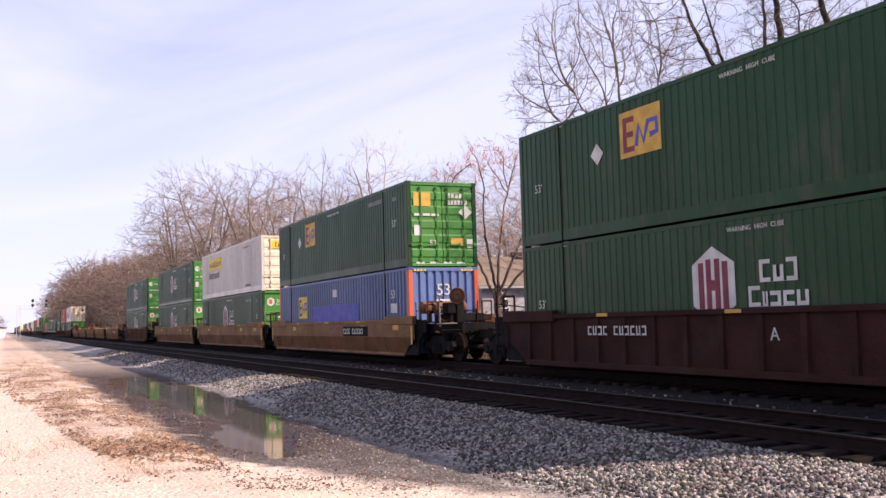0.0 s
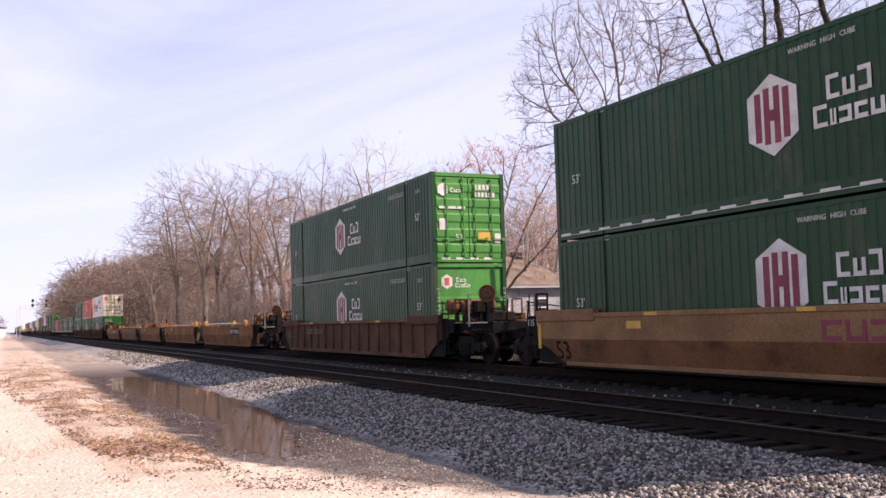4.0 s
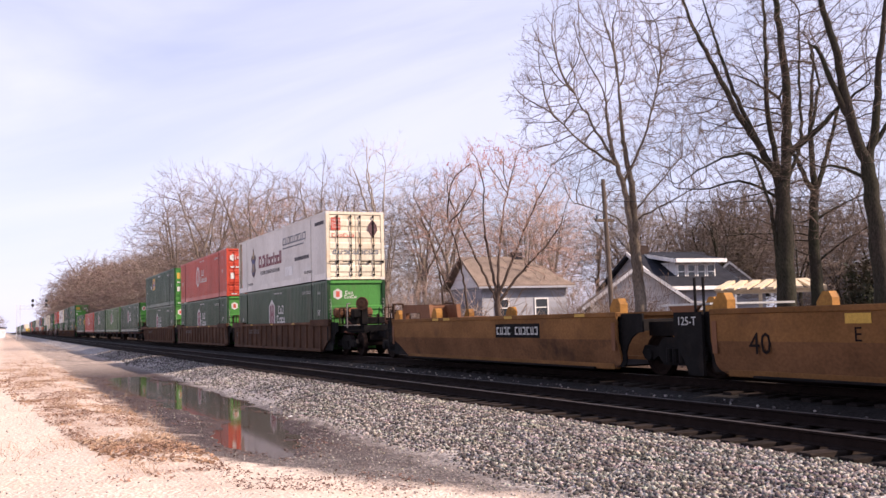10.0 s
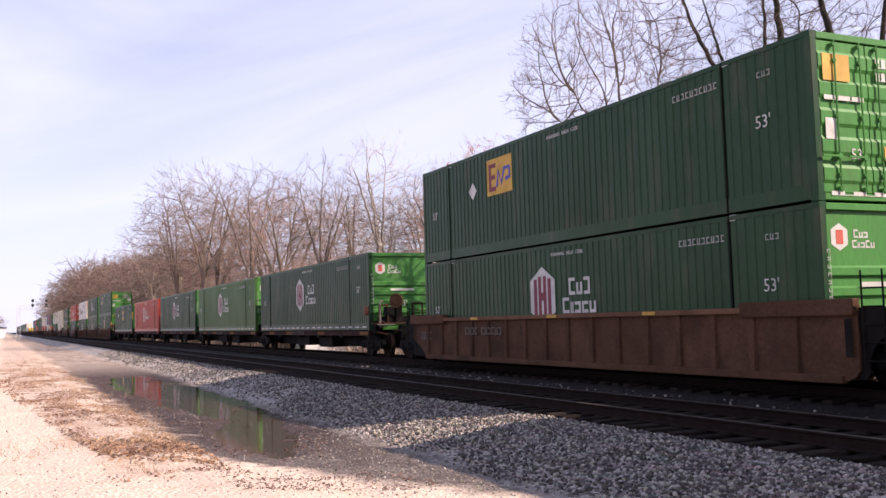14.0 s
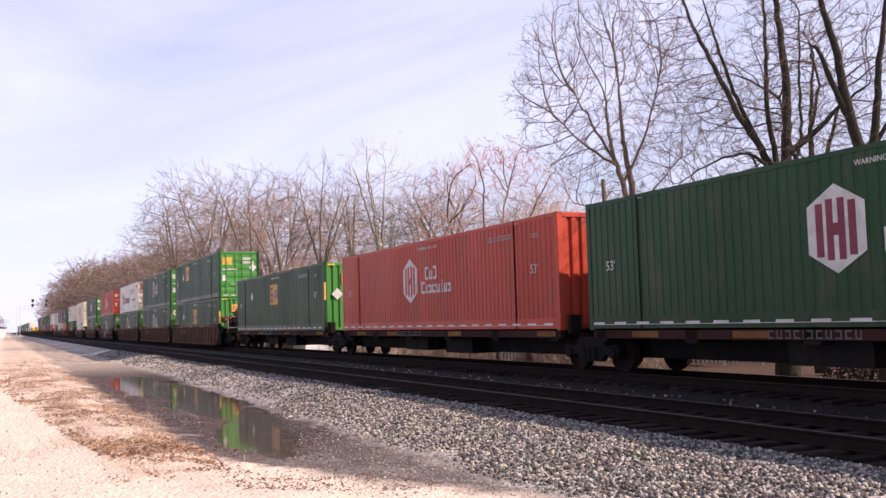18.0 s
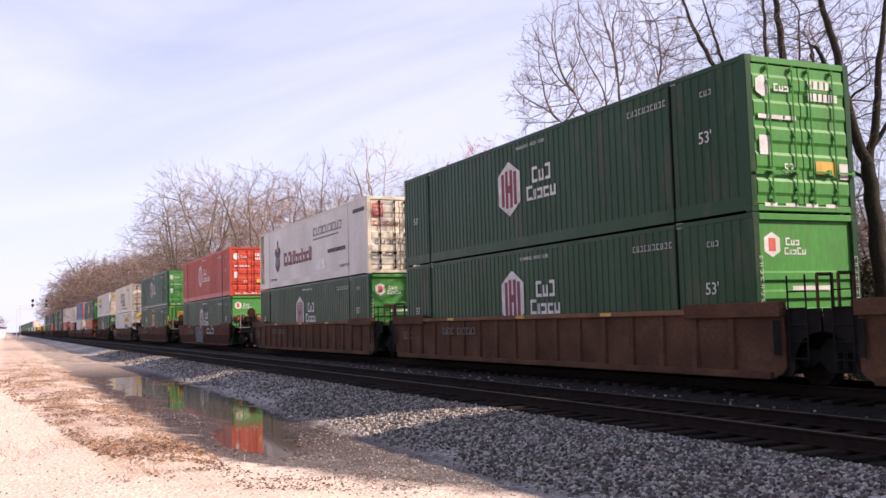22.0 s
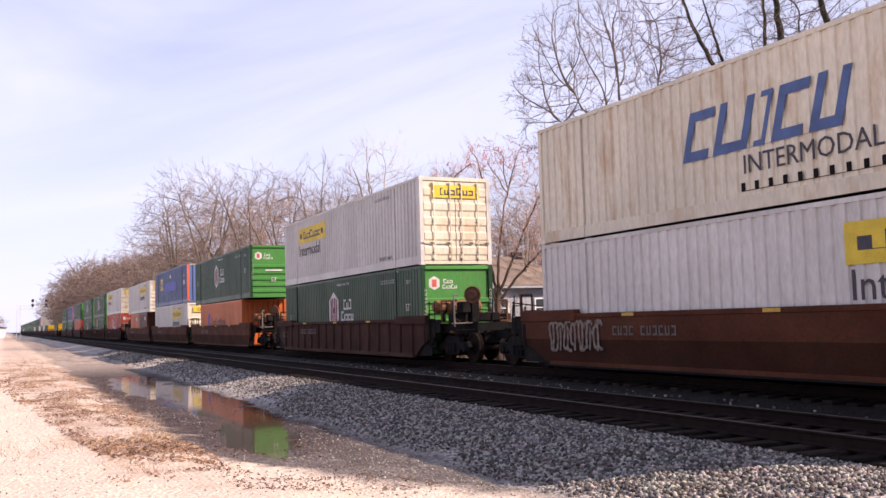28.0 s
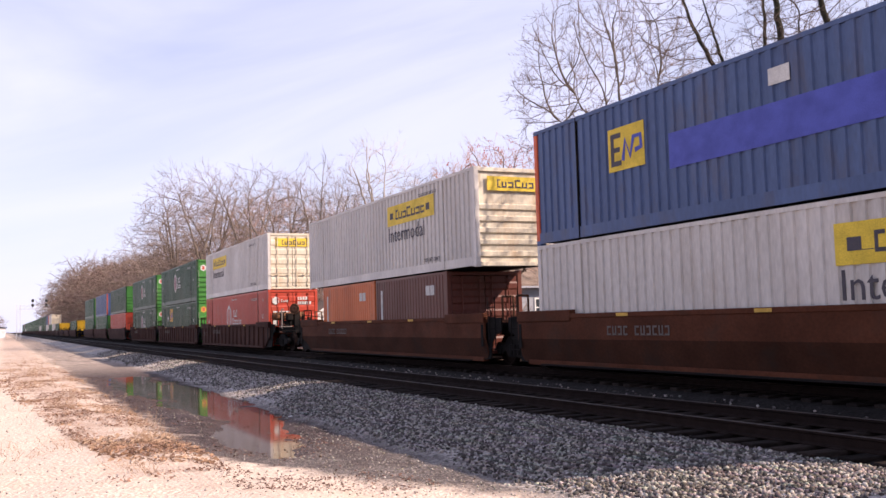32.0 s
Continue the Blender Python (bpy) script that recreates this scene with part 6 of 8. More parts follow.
    def radii(self):
        total = np.zeros(len(self.at))
        for i in range(len(self.at) - 1, -1, -1):
            r = max(self.thin, total[i] ** (1 / self.power), self.least[i])
            total[i] = r
            if self.up[i] >= 0:
                # an early wide limb does not swell the one that carries it
                total[self.up[i]] += (r if self.least[i] == 0 else max(self.thin, 0.2 * r)) ** self.power
        return total

    def shapes(self, split=0.022, slim=0.55, sides=8):
        """The thick wood and the fine crown, as tubes that run from each fork to a tip."""
        r = self.radii()
        n = len(self.at)
        kids = [[] for _ in range(n)]
        for i, u in enumerate(self.up):
            if u >= 0:
                kids[u].append(i)
        wood, fine = Shape(), Shape()
        self.tips = [Vector(self.at[i]) for i in range(n) if not kids[i]]
        heads = [(i, -1) for i in range(n) if self.up[i] < 0]
        while heads:
            i, before = heads.pop()
            chain = [i]
            while kids[chain[-1]]:
                ks = sorted(kids[chain[-1]], key=lambda k: -r[k] - 10 * self.least[k])
                heads += [(k, chain[-1]) for k in ks[1:]]
                chain.append(ks[0])
            pts = [self.at[k] for k in chain]
            rad = [r[k] for k in chain]
            if before >= 0:
                pts, rad = [self.at[before]] + pts, [min(r[before], r[i] * 1.1)] + rad
            if len(pts) < 2:
                continue
            rad[-1] *= slim
            big = max(rad)
            shape, k = (wood, sides if big > 0.1 else 5 if big > 0.05 else 4 if big > 0.03 else 3) if big > split else (fine, 3)
            base = len(shape.v)
            P = np.array(pts)
            D = np.gradient(P, axis=0)
            D /= np.linalg.norm(D, axis=1)[:, None] + 1e-9
            A = np.cross(D, np.array((0.53, 0.31, 0.12)))
            A /= np.linalg.norm(A, axis=1)[:, None] + 1e-9
            B = np.cross(D, A)
            t = np.arange(k) * 2 * math.pi / k
            ring = P[:, None] + np.array(rad)[:, None, None] * (A[:, None] * np.cos(t)[None, :, None] + B[:, None] * np.sin(t)[None, :, None])
            shape.v.extend(map(tuple, ring.reshape(-1, 3).tolist()))
            for s in range(len(pts) - 1):
                o = base + s * k
                for j in range(k):
                    shape.f.append((o + j, o + (j + 1) % k, o + k + (j + 1) % k, o + k + j))
        for p, q, size in self.spikes:
            w = q - p
            a = np.cross(w, np.array((0.53, 0.31, 0.12)))
            a *= (size / (np.linalg.norm(a, axis=1) + 1e-9))[:, None]
            b = np.cross(w / (np.linalg.norm(w, axis=1)[:, None] + 1e-9), a)
            quad = np.stack([p + a, p - 0.5 * a + 0.87 * b, p - 0.5 * a - 0.87 * b, q], 1)
            base = len(fine.v)
            fine.v.extend(map(tuple, quad.reshape(-1, 3).tolist()))
            f = base + 4 * np.arange(len(p))[:, None, None] + np.array(((0, 1, 3), (1, 2, 3), (2, 0, 3)))[None]
            fine.f.extend(map(tuple, f.reshape(-1, 3).tolist()))
        self.wood, self.fine = wood, fine
        return self


def cloud(rng, n, centre, size, hollow=0.0, flat=-1.0, across=(0.907, -0.422), depth=(0.422, 0.907)):
    """Points in an ellipsoid given by across, depth and height, mostly towards its skin."""
    v = rng.normal(size=(n, 3))
    v /= np.linalg.norm(v, axis=1)[:, None]
    v *= (hollow + (1 - hollow) * rng.random(n) ** (1 / 3))[:, None]
    v = v[v[:, 2] > flat]
    a, d, h = (centre[k] + v[:, k] * size[k] for k in range(3))
    return np.stack([across[0] * a + depth[0] * d, across[1] * a + depth[1] * d, h], 1)


def tree(name, grown, m, label, bark=BARK, twig=TWIG, category="tree", group=""):
    t = thing(name, m, label, category, group)
    part("trunk", plain_mesh(grown.wood, "trunk", bark), None, t, "grey brown trunk and limbs")
    part("crown", plain_mesh(grown.fine, "crown", twig), None, t, "crown of fine bare twigs")
    return t


def near_trees():
    z = -0.6
    # the tall tree with a forked trunk beside the utility pole
    g = Grown(11, 0.0068, 2.0)
    g.along([(0.25, 0), (0.17, 2.62), (0.04, 4.62)], 0.25, 0.19)
    g.along([(0.04, 4.6), (-0.22, 6.43), (-0.62, 8.06), (-0.8, 10.0)], 0.15, 0.03)
    g.along([(0.04, 4.6), (0.06, 6.43), (-0.18, 8.25), (-0.3, 10.6)], 0.16, 0.03)
    g.along([(-0.12, 6.6), (0.6, 8.6), (1.1, 10.6)], 0.06, 0.02, drift=-0.3)
    g.along([(0.02, 5.6), (1.1, 6.8), (2.0, 7.7)], 0.045, 0.015, drift=0.3)
    g.along([(-0.5, 7.6), (-1.2, 8.9), (-1.9, 10.3)], 0.06, 0.02, drift=0.25)
    g.along([(-0.4, 7.3), (-1.6, 8.1), (-2.6, 9.0)], 0.06, 0.018, drift=-0.3)
    g.along([(0.04, 5.4), (1.3, 6.0), (2.4, 6.6)], 0.04, 0.012, drift=-0.4)
    g.along([(0.06, 4.9), (-0.8, 5.6), (-2.1, 6.0)], 0.035, 0.010, drift=-0.3)
    goals = np.concatenate([cloud(g.rng, 2700, (-0.75, 0, 9.95), (3.5, 3.3, 4.0), 0.1), cloud(g.rng, 420, (0.0, 0, 7.3), (3.0, 2.6, 1.6), 0.1)])
    g.crown(goals, 0.17, 3.2, 0.24, 80, 0.13, 0.06)
    g.twigs(0.38, 1.15, 0.016, 0.32, 0.28, (3,), 0.0062)
    tree("tree", g.shapes(), pose(20.13, 27.4, z), "tall bare forked tree behind the track", BARK_GREY, TWIG_DARK, group="bare trees")
    # the broad one with ivy on its trunk
    g = Grown(23, 0.006, 2.05)
    g.along([(0.0, 0), (0.04, 2.45), (0.06, 3.98), (0.1, 5.3)], 0.30, 0.19)
    g.along([(0.1, 5.3), (0.27, 6.64), (0.31, 8.44), (0.17, 10.27), (0.06, 11.9)], 0.15, 0.05)
    g.along([(0.08, 5.1), (-0.44, 6.36), (-0.92, 7.12), (-1.45, 8.34), (-2.18, 10.03), (-2.5, 11.3)], 0.11, 0.025)
    g.along([(-0.51, 6.4), (-0.95, 7.88), (-1.19, 9.09), (-1.48, 10.6)], 0.075, 0.02, drift=0.3)
    g.along([(0.08, 5.3), (-0.29, 7.26), (-0.31, 8.91), (-0.42, 10.9)], 0.09, 0.025, drift=-0.25)
    g.along([(-0.04, 5.7), (-0.82, 6.15), (-1.71, 5.95), (-2.39, 5.6)], 0.06, 0.015, drift=-0.2)
    g.along([(0.02, 4.9), (-0.9, 5.5), (-1.9, 5.35), (-2.5, 5.5)], 0.045, 0.012, drift=0.3)
    g.along([(0.25, 6.0), (0.98, 6.7), (1.53, 7.28), (2.23, 7.8)], 0.10, 0.02, drift=-0.2)
    g.along([(0.9, 6.6), (1.23, 7.96), (1.09, 8.8)], 0.05, 0.03, drift=0.1)
    g.along([(-0.3, 0), (-0.13, 3.11), (-0.21, 4.29), (-0.36, 5.17), (-0.68, 6.2)], 0.11, 0.03)
    g.along([(0.19, 5.2), (0.74, 6.48), (0.96, 8.42), (1.18, 10.3)], 0.06, 0.02, drift=0.35)
    goals = np.concatenate([cloud(g.rng, 1200, (-0.7, 0, 9.6), (3.4, 3.2, 3.6), 0.1), cloud(g.rng, 900, (-0.3, 0, 6.2), (2.9, 2.4, 2.0), 0.1)])
    g.crown(goals, 0.17, 3.0, 0.26, 70, 0.08, 0.09)
    g.twigs(0.36, 1.1, 0.014, 0.42, 0.18, (3,), 0.0056)
    tree("tree", g.shapes(), pose(18.28, 18.49, z), "broad bare tree with ivy on its trunk", BARK_IVY, TWIG_DARK, group="bare trees")
    g = Grown(31, 0.0075, 2.05)
    g.along([(-0.12, 0), (-0.15, 2.6), (-0.18, 4.5), (-0.05, 6.1)], 0.27, 0.14)
    g.along([(-0.05, 6.1), (-0.07, 7.94), (0.18, 10.7)], 0.12, 0.03)
    g.along([(-0.05, 6.0), (0.58, 7.73), (1.08, 9.7)], 0.10, 0.03)
    g.along([(-0.1, 5.9), (-0.76, 7.58), (-1.06, 9.2)], 0.10, 0.03)
    g.along([(-0.15, 5.0), (0.7, 5.5), (1.6, 5.9)], 0.06, 0.015)
    g.along([(-0.15, 3.6), (0.8, 4.4), (1.5, 4.8)], 0.05, 0.015, drift=-0.3)
    g.crown(np.concatenate([cloud(g.rng, 1700, (-0.3, 0, 8.9), (3.9, 3.2, 3.4), 0.1), cloud(g.rng, 800, (-0.3, 0, 5.2), (3.6, 2.2, 2.0))]), 0.2, 3.0, 0.28, 70, 0.03, 0.12)
    g.twigs(0.4, 1.1, 0.018, 0.5, 0.1, (3,), 0.0068)
    tree("tree", g.shapes(), pose(24.72, 23.35, z), "bare tree in the garden behind the fence", BARK_IVY, TWIG_DARK, group="bare trees")
    # the forked one beside it, nearest the track
    g = Grown(47, 0.005, 2.05)
    g.along([(0.2, 0), (0.16, 2.63), (0.1, 3.85), (0.0, 5.15)], 0.24, 0.15)
    g.along([(0.0, 5.15), (-0.31, 6.21), (-0.51, 7.59), (-0.81, 8.86), (-0.91, 9.7)], 0.13, 0.05)
    g.along([(0.0, 5.15), (0.27, 6.32), (0.43, 7.69), (0.75, 9.4)], 0.10, 0.04)
    g.along([(0.02, 4.8), (-0.44, 5.1), (-1.0, 5.16)], 0.05, 0.02)
    g.along([(-0.33, 6.3), (-0.69, 7.09), (-0.96, 7.8)], 0.085, 0.045)
    g.along([(0.08, 5.5), (0.75, 6.55), (1.22, 8.1)], 0.06, 0.02)
    g.crown(np.concatenate([cloud(g.rng, 800, (0.0, 0, 8.6), (2.6, 2.6, 2.8), 0.1), cloud(g.rng, 160, (-0.4, 0, 5.8), (1.6, 1.6, 1.0))]), 0.16, 2.6, 0.25, 70, 0.03, 0.12)
    g.twigs(0.3, 0.7, 0.012, 0.5, 0.1, (2,), 0.0045)
    tree("tree", g.shapes(), pose(16.95, 14.55, z), "forked bare tree with ivy covered base", BARK_IVY, TWIG_DARK, group="bare trees")
    # the reddish many stemmed tree
    g = Grown(53, 0.0095, 2.1)
    g.along([(-0.5, 0), (-0.5, 1.6), (-0.45, 3.1)], 0.16, 0.13)
    for way in ([(-0.5, 2.6), (-1.1, 4.2), (-1.9, 6.0), (-2.4, 7.3)], [(-0.5, 2.9), (-0.8, 4.8), (-1.0, 6.6), (-0.9, 8.0)], [(-0.5, 2.9), (-0.35, 5.0), (-0.1, 6.8), (0.2, 8.0)], [(-0.45, 2.8), (0.1, 4.4), (0.9, 6.2), (1.4, 7.3)],
                [(-0.4, 2.6), (0.5, 4.0), (1.7, 5.2), (2.3, 6.0)], [(-1.8, 0), (-1.85, 2.4), (-2.1, 4.6), (-2.6, 6.6)], [(-2.8, 0), (-2.9, 2.6), (-3.1, 4.6), (-3.5, 6.0)], [(-2.4, 0), (-2.3, 2.2), (-2.9, 4.0)]):
        g.along(way, 0.075, 0.028, drift=float(g.rng.uniform(-0.35, 0.35)))
    goals = np.concatenate([cloud(g.rng, 1500, (-0.3, 0, 6.9), (3.4, 3.0, 3.0), 0.2, -0.75), cloud(g.rng, 240, (-3.0, 0, 5.8), (1.7, 1.7, 2.5)), cloud(g.rng, 150, (1.6, 0, 4.8), (1.6, 1.6, 1.2))])
    g.crown(goals, 0.22, 2.6, 0.30, 60, 0.12, 0.06)
    g.twigs(0.55, 1.0, 0.024, 0.32, 0.35, (3,), 0.008)
    t = tree("tree", g.shapes(0.03), pose(20.2, 36.7, z), "reddish many stemmed bare tree with a few dead leaves", BARK_RED, TWIG_PINK, group="bare trees")
    leaves = Shape()
    rng = random.Random(2)
    high = [p for p in g.tips if p.z > 8.4]
    for p in rng.sample(high, min(200, len(high))):
        for _ in range(3):
            a = Vector((rng.gauss(0, 0.07), rng.gauss(0, 0.07), rng.gauss(0, 0.07)))
            leaves.add([tuple(p + a), tuple(p + a + Vector((0.07, 0.02, 0.03))), tuple(p + a + Vector((0.05, 0.05, -0.07)))], [(0, 1, 2)])
    part("leaves", plain_mesh(leaves, "leaves", DEAD_LEAF), None, t, "clumps of dead red leaves")["kind"] = "stuff"


def wood_kind(seed, height, width, twig, bark=BARK, goals=560, base=0.3, thin=0.0085, lean=0.3, step=0.36, tufts=1.3, subs=(3,), tuft=0.62):
    """One tree of the wood, 9 m high before scaling: trunk, forked limbs and a rounded crown."""
    g = Grown(seed, thin, 2.1)
    r = g.rng
    top = height * r.uniform(0.42, 0.55)
    g.along([(0, 0), (r.uniform(-lean, lean) * 0.5, top * 0.5), (r.uniform(-lean, lean), top)], 0.17, 0.10)
    for k in range(4):
        a, d = r.uniform(-1, 1) * width * 0.42, r.uniform(-0.3, 0.3)
        h0 = top * r.uniform(0.6, 1.0)
        g.along([(0, h0), (a * 0.45, h0 + (height - h0) * 0.35), (a, h0 + (height - h0) * 0.72)], 0.075, 0.025, drift=d)
    g.crown(cloud(r, goals, (0, 0, height * (base + 1) / 2 + 0.1), (width / 2, width / 2, height * (1 - base) / 2), 0.15, -0.85), step, 4.0, 0.38, 50, 0.16, 0.08)
    g.twigs(tuft, tufts, thin * 2.6, 0.34, 0.4, subs, thin)
    g.shapes(0.03, 0.55, 5)
    return plain_mesh(g.wood, "trunk", bark), plain_mesh(g.fine, "crown", twig)


def brush_kind(seed, twig, height=9.0, width=7.0, stems=9, thin=0.012):
    """A many stemmed tangle of saplings, 9 m high before scaling."""
    g = Grown(seed, thin)
    r = g.rng
    for k in range(stems):
        x, w = r.uniform(-0.42, 0.42) * width, r.uniform(-0.7, 0.7)
        g.along([(x, 0), (x + w * 0.4, height * 0.3), (x + w, height * r.uniform(0.45, 0.65))], 0.07, 0.03, drift=float(r.uniform(-0.9, 0.9)))
    g.crown(cloud(r, 300, (0, 0, height * 0.52), (width / 2, width / 2, height * 0.48), 0.1), 0.5, 3.5, 0.5, 30, 0.12, 0.12)
    g.twigs(1.0, 1.3, thin * 2.6, 0.5, 0.25, (3,), thin * 1.3)
    g.shapes(0.05, 0.55, 4)
    return plain_mesh(g.wood, "trunk", BARK), plain_mesh(g.fine, "crown", twig)


def woods():
    """The belt of bare trees along the line and behind the houses."""
    twigs = (TWIG, TWIG_GREY, TWIG_PINK, TWIG_GREY, TWIG, TWIG_PINK)
    kinds = [wood_kind(100 + i, 9.0, (6.4, 5.6, 6.0, 5.0, 6.8, 5.4)[i], twigs[i]) for i in range(6)]
    kinds.append(wood_kind(120, 9.0, 4.2, TWIG_PALE, BARK_PALE, 500, 0.18))
    dark = [wood_kind(130 + i, 9.0, 6.2, TWIG_SHADE, BARK_IVY, 560, 0.2, 0.011) for i in range(2)]
    far_kinds = [wood_kind(200 + i, 9.0, 6.6, TWIG_FAR, BARK, 200, 0.1, 0.02, 0.3, 0.6, 1.5, (2,), 0.5) for i in range(3)]
    brush = [brush_kind(300 + i, (TWIG, TWIG_PINK, TWIG_GREY)[i]) for i in range(3)]
    rng = random.Random(9)

    def plant(x, y, h, kind, squeeze=1.0, label="bare grey brown tree in the wood beside the line"):
        s = h / 9.3
        t = thing("tree", pose(x, y, -0.62, rng.uniform(-3, 3), rng.uniform(-3, 3), rng.uniform(0, 360)), label, "tree", "bare trees")
        t.scale = (s * squeeze, s * squeeze, s)
        part("trunk", kind[0], None, t)
        part("crown", kind[1], None, t)
    # the wood from the reddish tree out along the line: x, y, height, kind
    spots = [(26.9, 69.2, 16.9, 6), (23.6, 76.0, 16.2, 3), (20.6, 75.5, 14.6, 1), (27.5, 63.0, 12.8, 1), (24.4, 62.0, 11.2, 3), (30.5, 64, 13.5, 0), (24.0, 84, 15.2, 5), (28.5, 80, 15.4, 0), (21.0, 88.5, 17.6, 1), (18.0, 95.3, 18.6, 4),
             (16.9, 103, 17.8, 3), (20.5, 99, 18.0, 0), (23.5, 93.5, 15.5, 2), (26.0, 101, 16.8, 1), (18.3, 112, 16.4, 0), (22.5, 110, 17.0, 2), (17.2, 122, 15.0, 4), (20.6, 124, 15.0, 1), (25.5, 118, 16.5, 3), (31, 90, 15.5, 4),
             (34, 72, 13.5, 2), (38, 64, 12.0, 1), (34, 56, 11.0, 5), (36, 84, 14.5, 0), (41, 74, 13.5, 3), (33, 99, 15.5, 2), (30, 52, 9.5, 1), (45, 62, 12.5, 0), (40, 54, 10.5, 3)]
    for x, y, h, k in spots:
        plant(x, y, h, kinds[k])
    # saplings and brush that close the gaps under the wood
    for x0, x1, y0, y1, n, h in ((18.6, 24, 62, 84, 14, 6.2), (18.2, 24, 84, 126, 14, 7.5), (23, 30, 52, 62, 8, 5.0), (26, 36, 66, 84, 8, 7.0), (21.2, 24, 50, 56, 4, 3.6), (28, 40, 50, 60, 6, 5.0)):
        for i in range(n):
            plant(x0 + (x1 - x0) * rng.random(), y0 + (y1 - y0) * (i + rng.random()) / n, h * rng.uniform(0.75, 1.2), brush[rng.randrange(3)], 1.0, "brushy clump of bare saplings along the wood")
    y = 130.0
    while y < 420:
        for k in range(3):
            plant(rng.uniform(17.5, 19.5) + k * 5.5, y + rng.uniform(-3, 3), (14.2 if y < 165 else 15.2 + 4.6 * min(1, (y - 165) / 90) - 3.0 * max(0, min(1, (y - 320) / 80))) * rng.uniform(0.9, 1.06), far_kinds[rng.randrange(3)], 1.2)
        y += 8 if y < 260 else 15
    # behind the houses
    for i in range(46):
        a = radians(rng.uniform(28, 60))
        d = rng.uniform(66, 98)
        plant(d * math.sin(a), d * math.cos(a), rng.uniform(9.5, 12.5) * d / 80, dark[i % 2] if a > radians(36) else kinds[(1, 3)[i % 2]], 1.2)
    for i in range(16):
        a = radians(36.5 + 2.0 * i + rng.uniform(-0.5, 0.5))
        d = rng.uniform(70, 80)
        plant(d * math.sin(a), d * math.cos(a), rng.uniform(4.5, 6.0), brush[2], 1.2, "brushy clump of bare saplings behind the houses")
    # across the line far away, and closing the place behind the camera
    for i in range(16):
        plant(rng.uniform(-26, 1.5), rng.uniform(390, 470), rng.uniform(8, 11.5), far_kinds[rng.randrange(3)], 1.4)
    for i in range(14):
        a = radians(rng.uniform(110, 330))
        plant(60 * math.sin(a) - 10, 60 * math.cos(a), rng.uniform(8, 12), far_kinds[rng.randrange(3)], 1.2)


def thicket(name, boxes, seed, mat, label, stalks=260, height=(1.2, 2.6), thick=0.006):
    """A tangle of thin stems over stretches of ground: x0, x1, y0, y1 and a height factor."""
    rng = random.Random(seed)
    g = Limbs(seed, lift=0.05, wander=0.22, sides=(3, 3, 3, 3, 3, 3), split=0, steps=(4, 3, 2, 2, 2, 2), kids=(4, 2, 0, 0, 0, 0), depth=2, angle=(20, 60), shrink=(0.4, 0.7), thin=thick)
    for x0, x1, y0, y1, k in boxes:
        for _ in range(stalks):
            x, y = rng.uniform(x0, x1), rng.uniform(y0, y1)
            d = Vector((rng.gauss(0, 0.35), rng.gauss(0, 0.35), 1))
            g.limb((x, y, -0.65), d, rng.uniform(*height) * k, thick * 1.6, 0, 0.1)
    return tagged(new(name, plain_mesh(g.fine, name, mat)), label, "undergrowth", kind="stuff")


def evergreen_bush(x, y, r, h, name="bush", label="dark evergreen bush at the foot of the trees", flake=0.06, count=5200, mat=EVERGREEN):
    """A dark shrub: short stems and many small leaves."""
    rng = random.Random(17)
    stems, leaves = Shape(), Shape()
    for i in range(9):
        a = rng.uniform(0, 6.283)
        stems.tube((0, 0, 0), (math.cos(a) * r * 0.6, math.sin(a) * r * 0.6, h * rng.uniform(0.6, 1.0)), 0.03, 0.01, 5)
    for i in range(count):
        a, e = rng.uniform(0, 6.283), rng.uniform(0.05, 1.0)
        d = r * (1 - e * 0.75) * rng.uniform(0.5, 1.0) * (1 + 0.25 * math.sin(3 * a + 7 * e))
        p = Vector((math.cos(a) * d, math.sin(a) * d, h * e * (0.9 + 0.15 * math.sin(5 * a))))
        q = [Vector((rng.gauss(0, flake), rng.gauss(0, flake), rng.gauss(0, flake))) for _ in range(2)]
        leaves.add([tuple(p), tuple(p + q[0]), tuple(p + q[1])], [(0, 1, 2)])
    b = thing(name, pose(x, y, -0.65), label, name)
    part("stems", stems, BARK_IVY, b)
    part("leaves", plain_mesh(leaves, "leaves", mat), None, b, "small dark green leaves")["kind"] = "stuff"


near_trees()
evergreen_bush(18.9, 16.6, 1.1, 3.2)
evergreen_bush(48.6, 53.4, 1.9, 8.2, "cedar", "olive brown cedar behind the houses", 0.13, 3200, CEDAR)
woods()
thicket("undergrowth", [(21.0, 24, 60, 70, 1.2), (19, 24, 71, 92, 1.4), (18.5, 23, 92, 125, 1.7), (17.5, 21, 125, 190, 1.8), (23, 28, 46, 60, 1.2), (17.2, 20, 44, 54, 0.55), (20.5, 22.5, 52, 58, 0.8)], 5, TWIG, "brown tangled undergrowth along the wood", 70, (1.4, 2.8), 0.018)
thicket("undergrowth", [(21.2, 23.8, 30.5, 33.0, 1.0), (19.8, 21.4, 33, 35, 0.6), (17, 19.5, 24, 30, 0.4), (17.4, 20, 37, 42, 0.4)], 6, TWIG_DARK, "round brown thicket in front of the house", 240, (1.3, 2.5), 0.008)


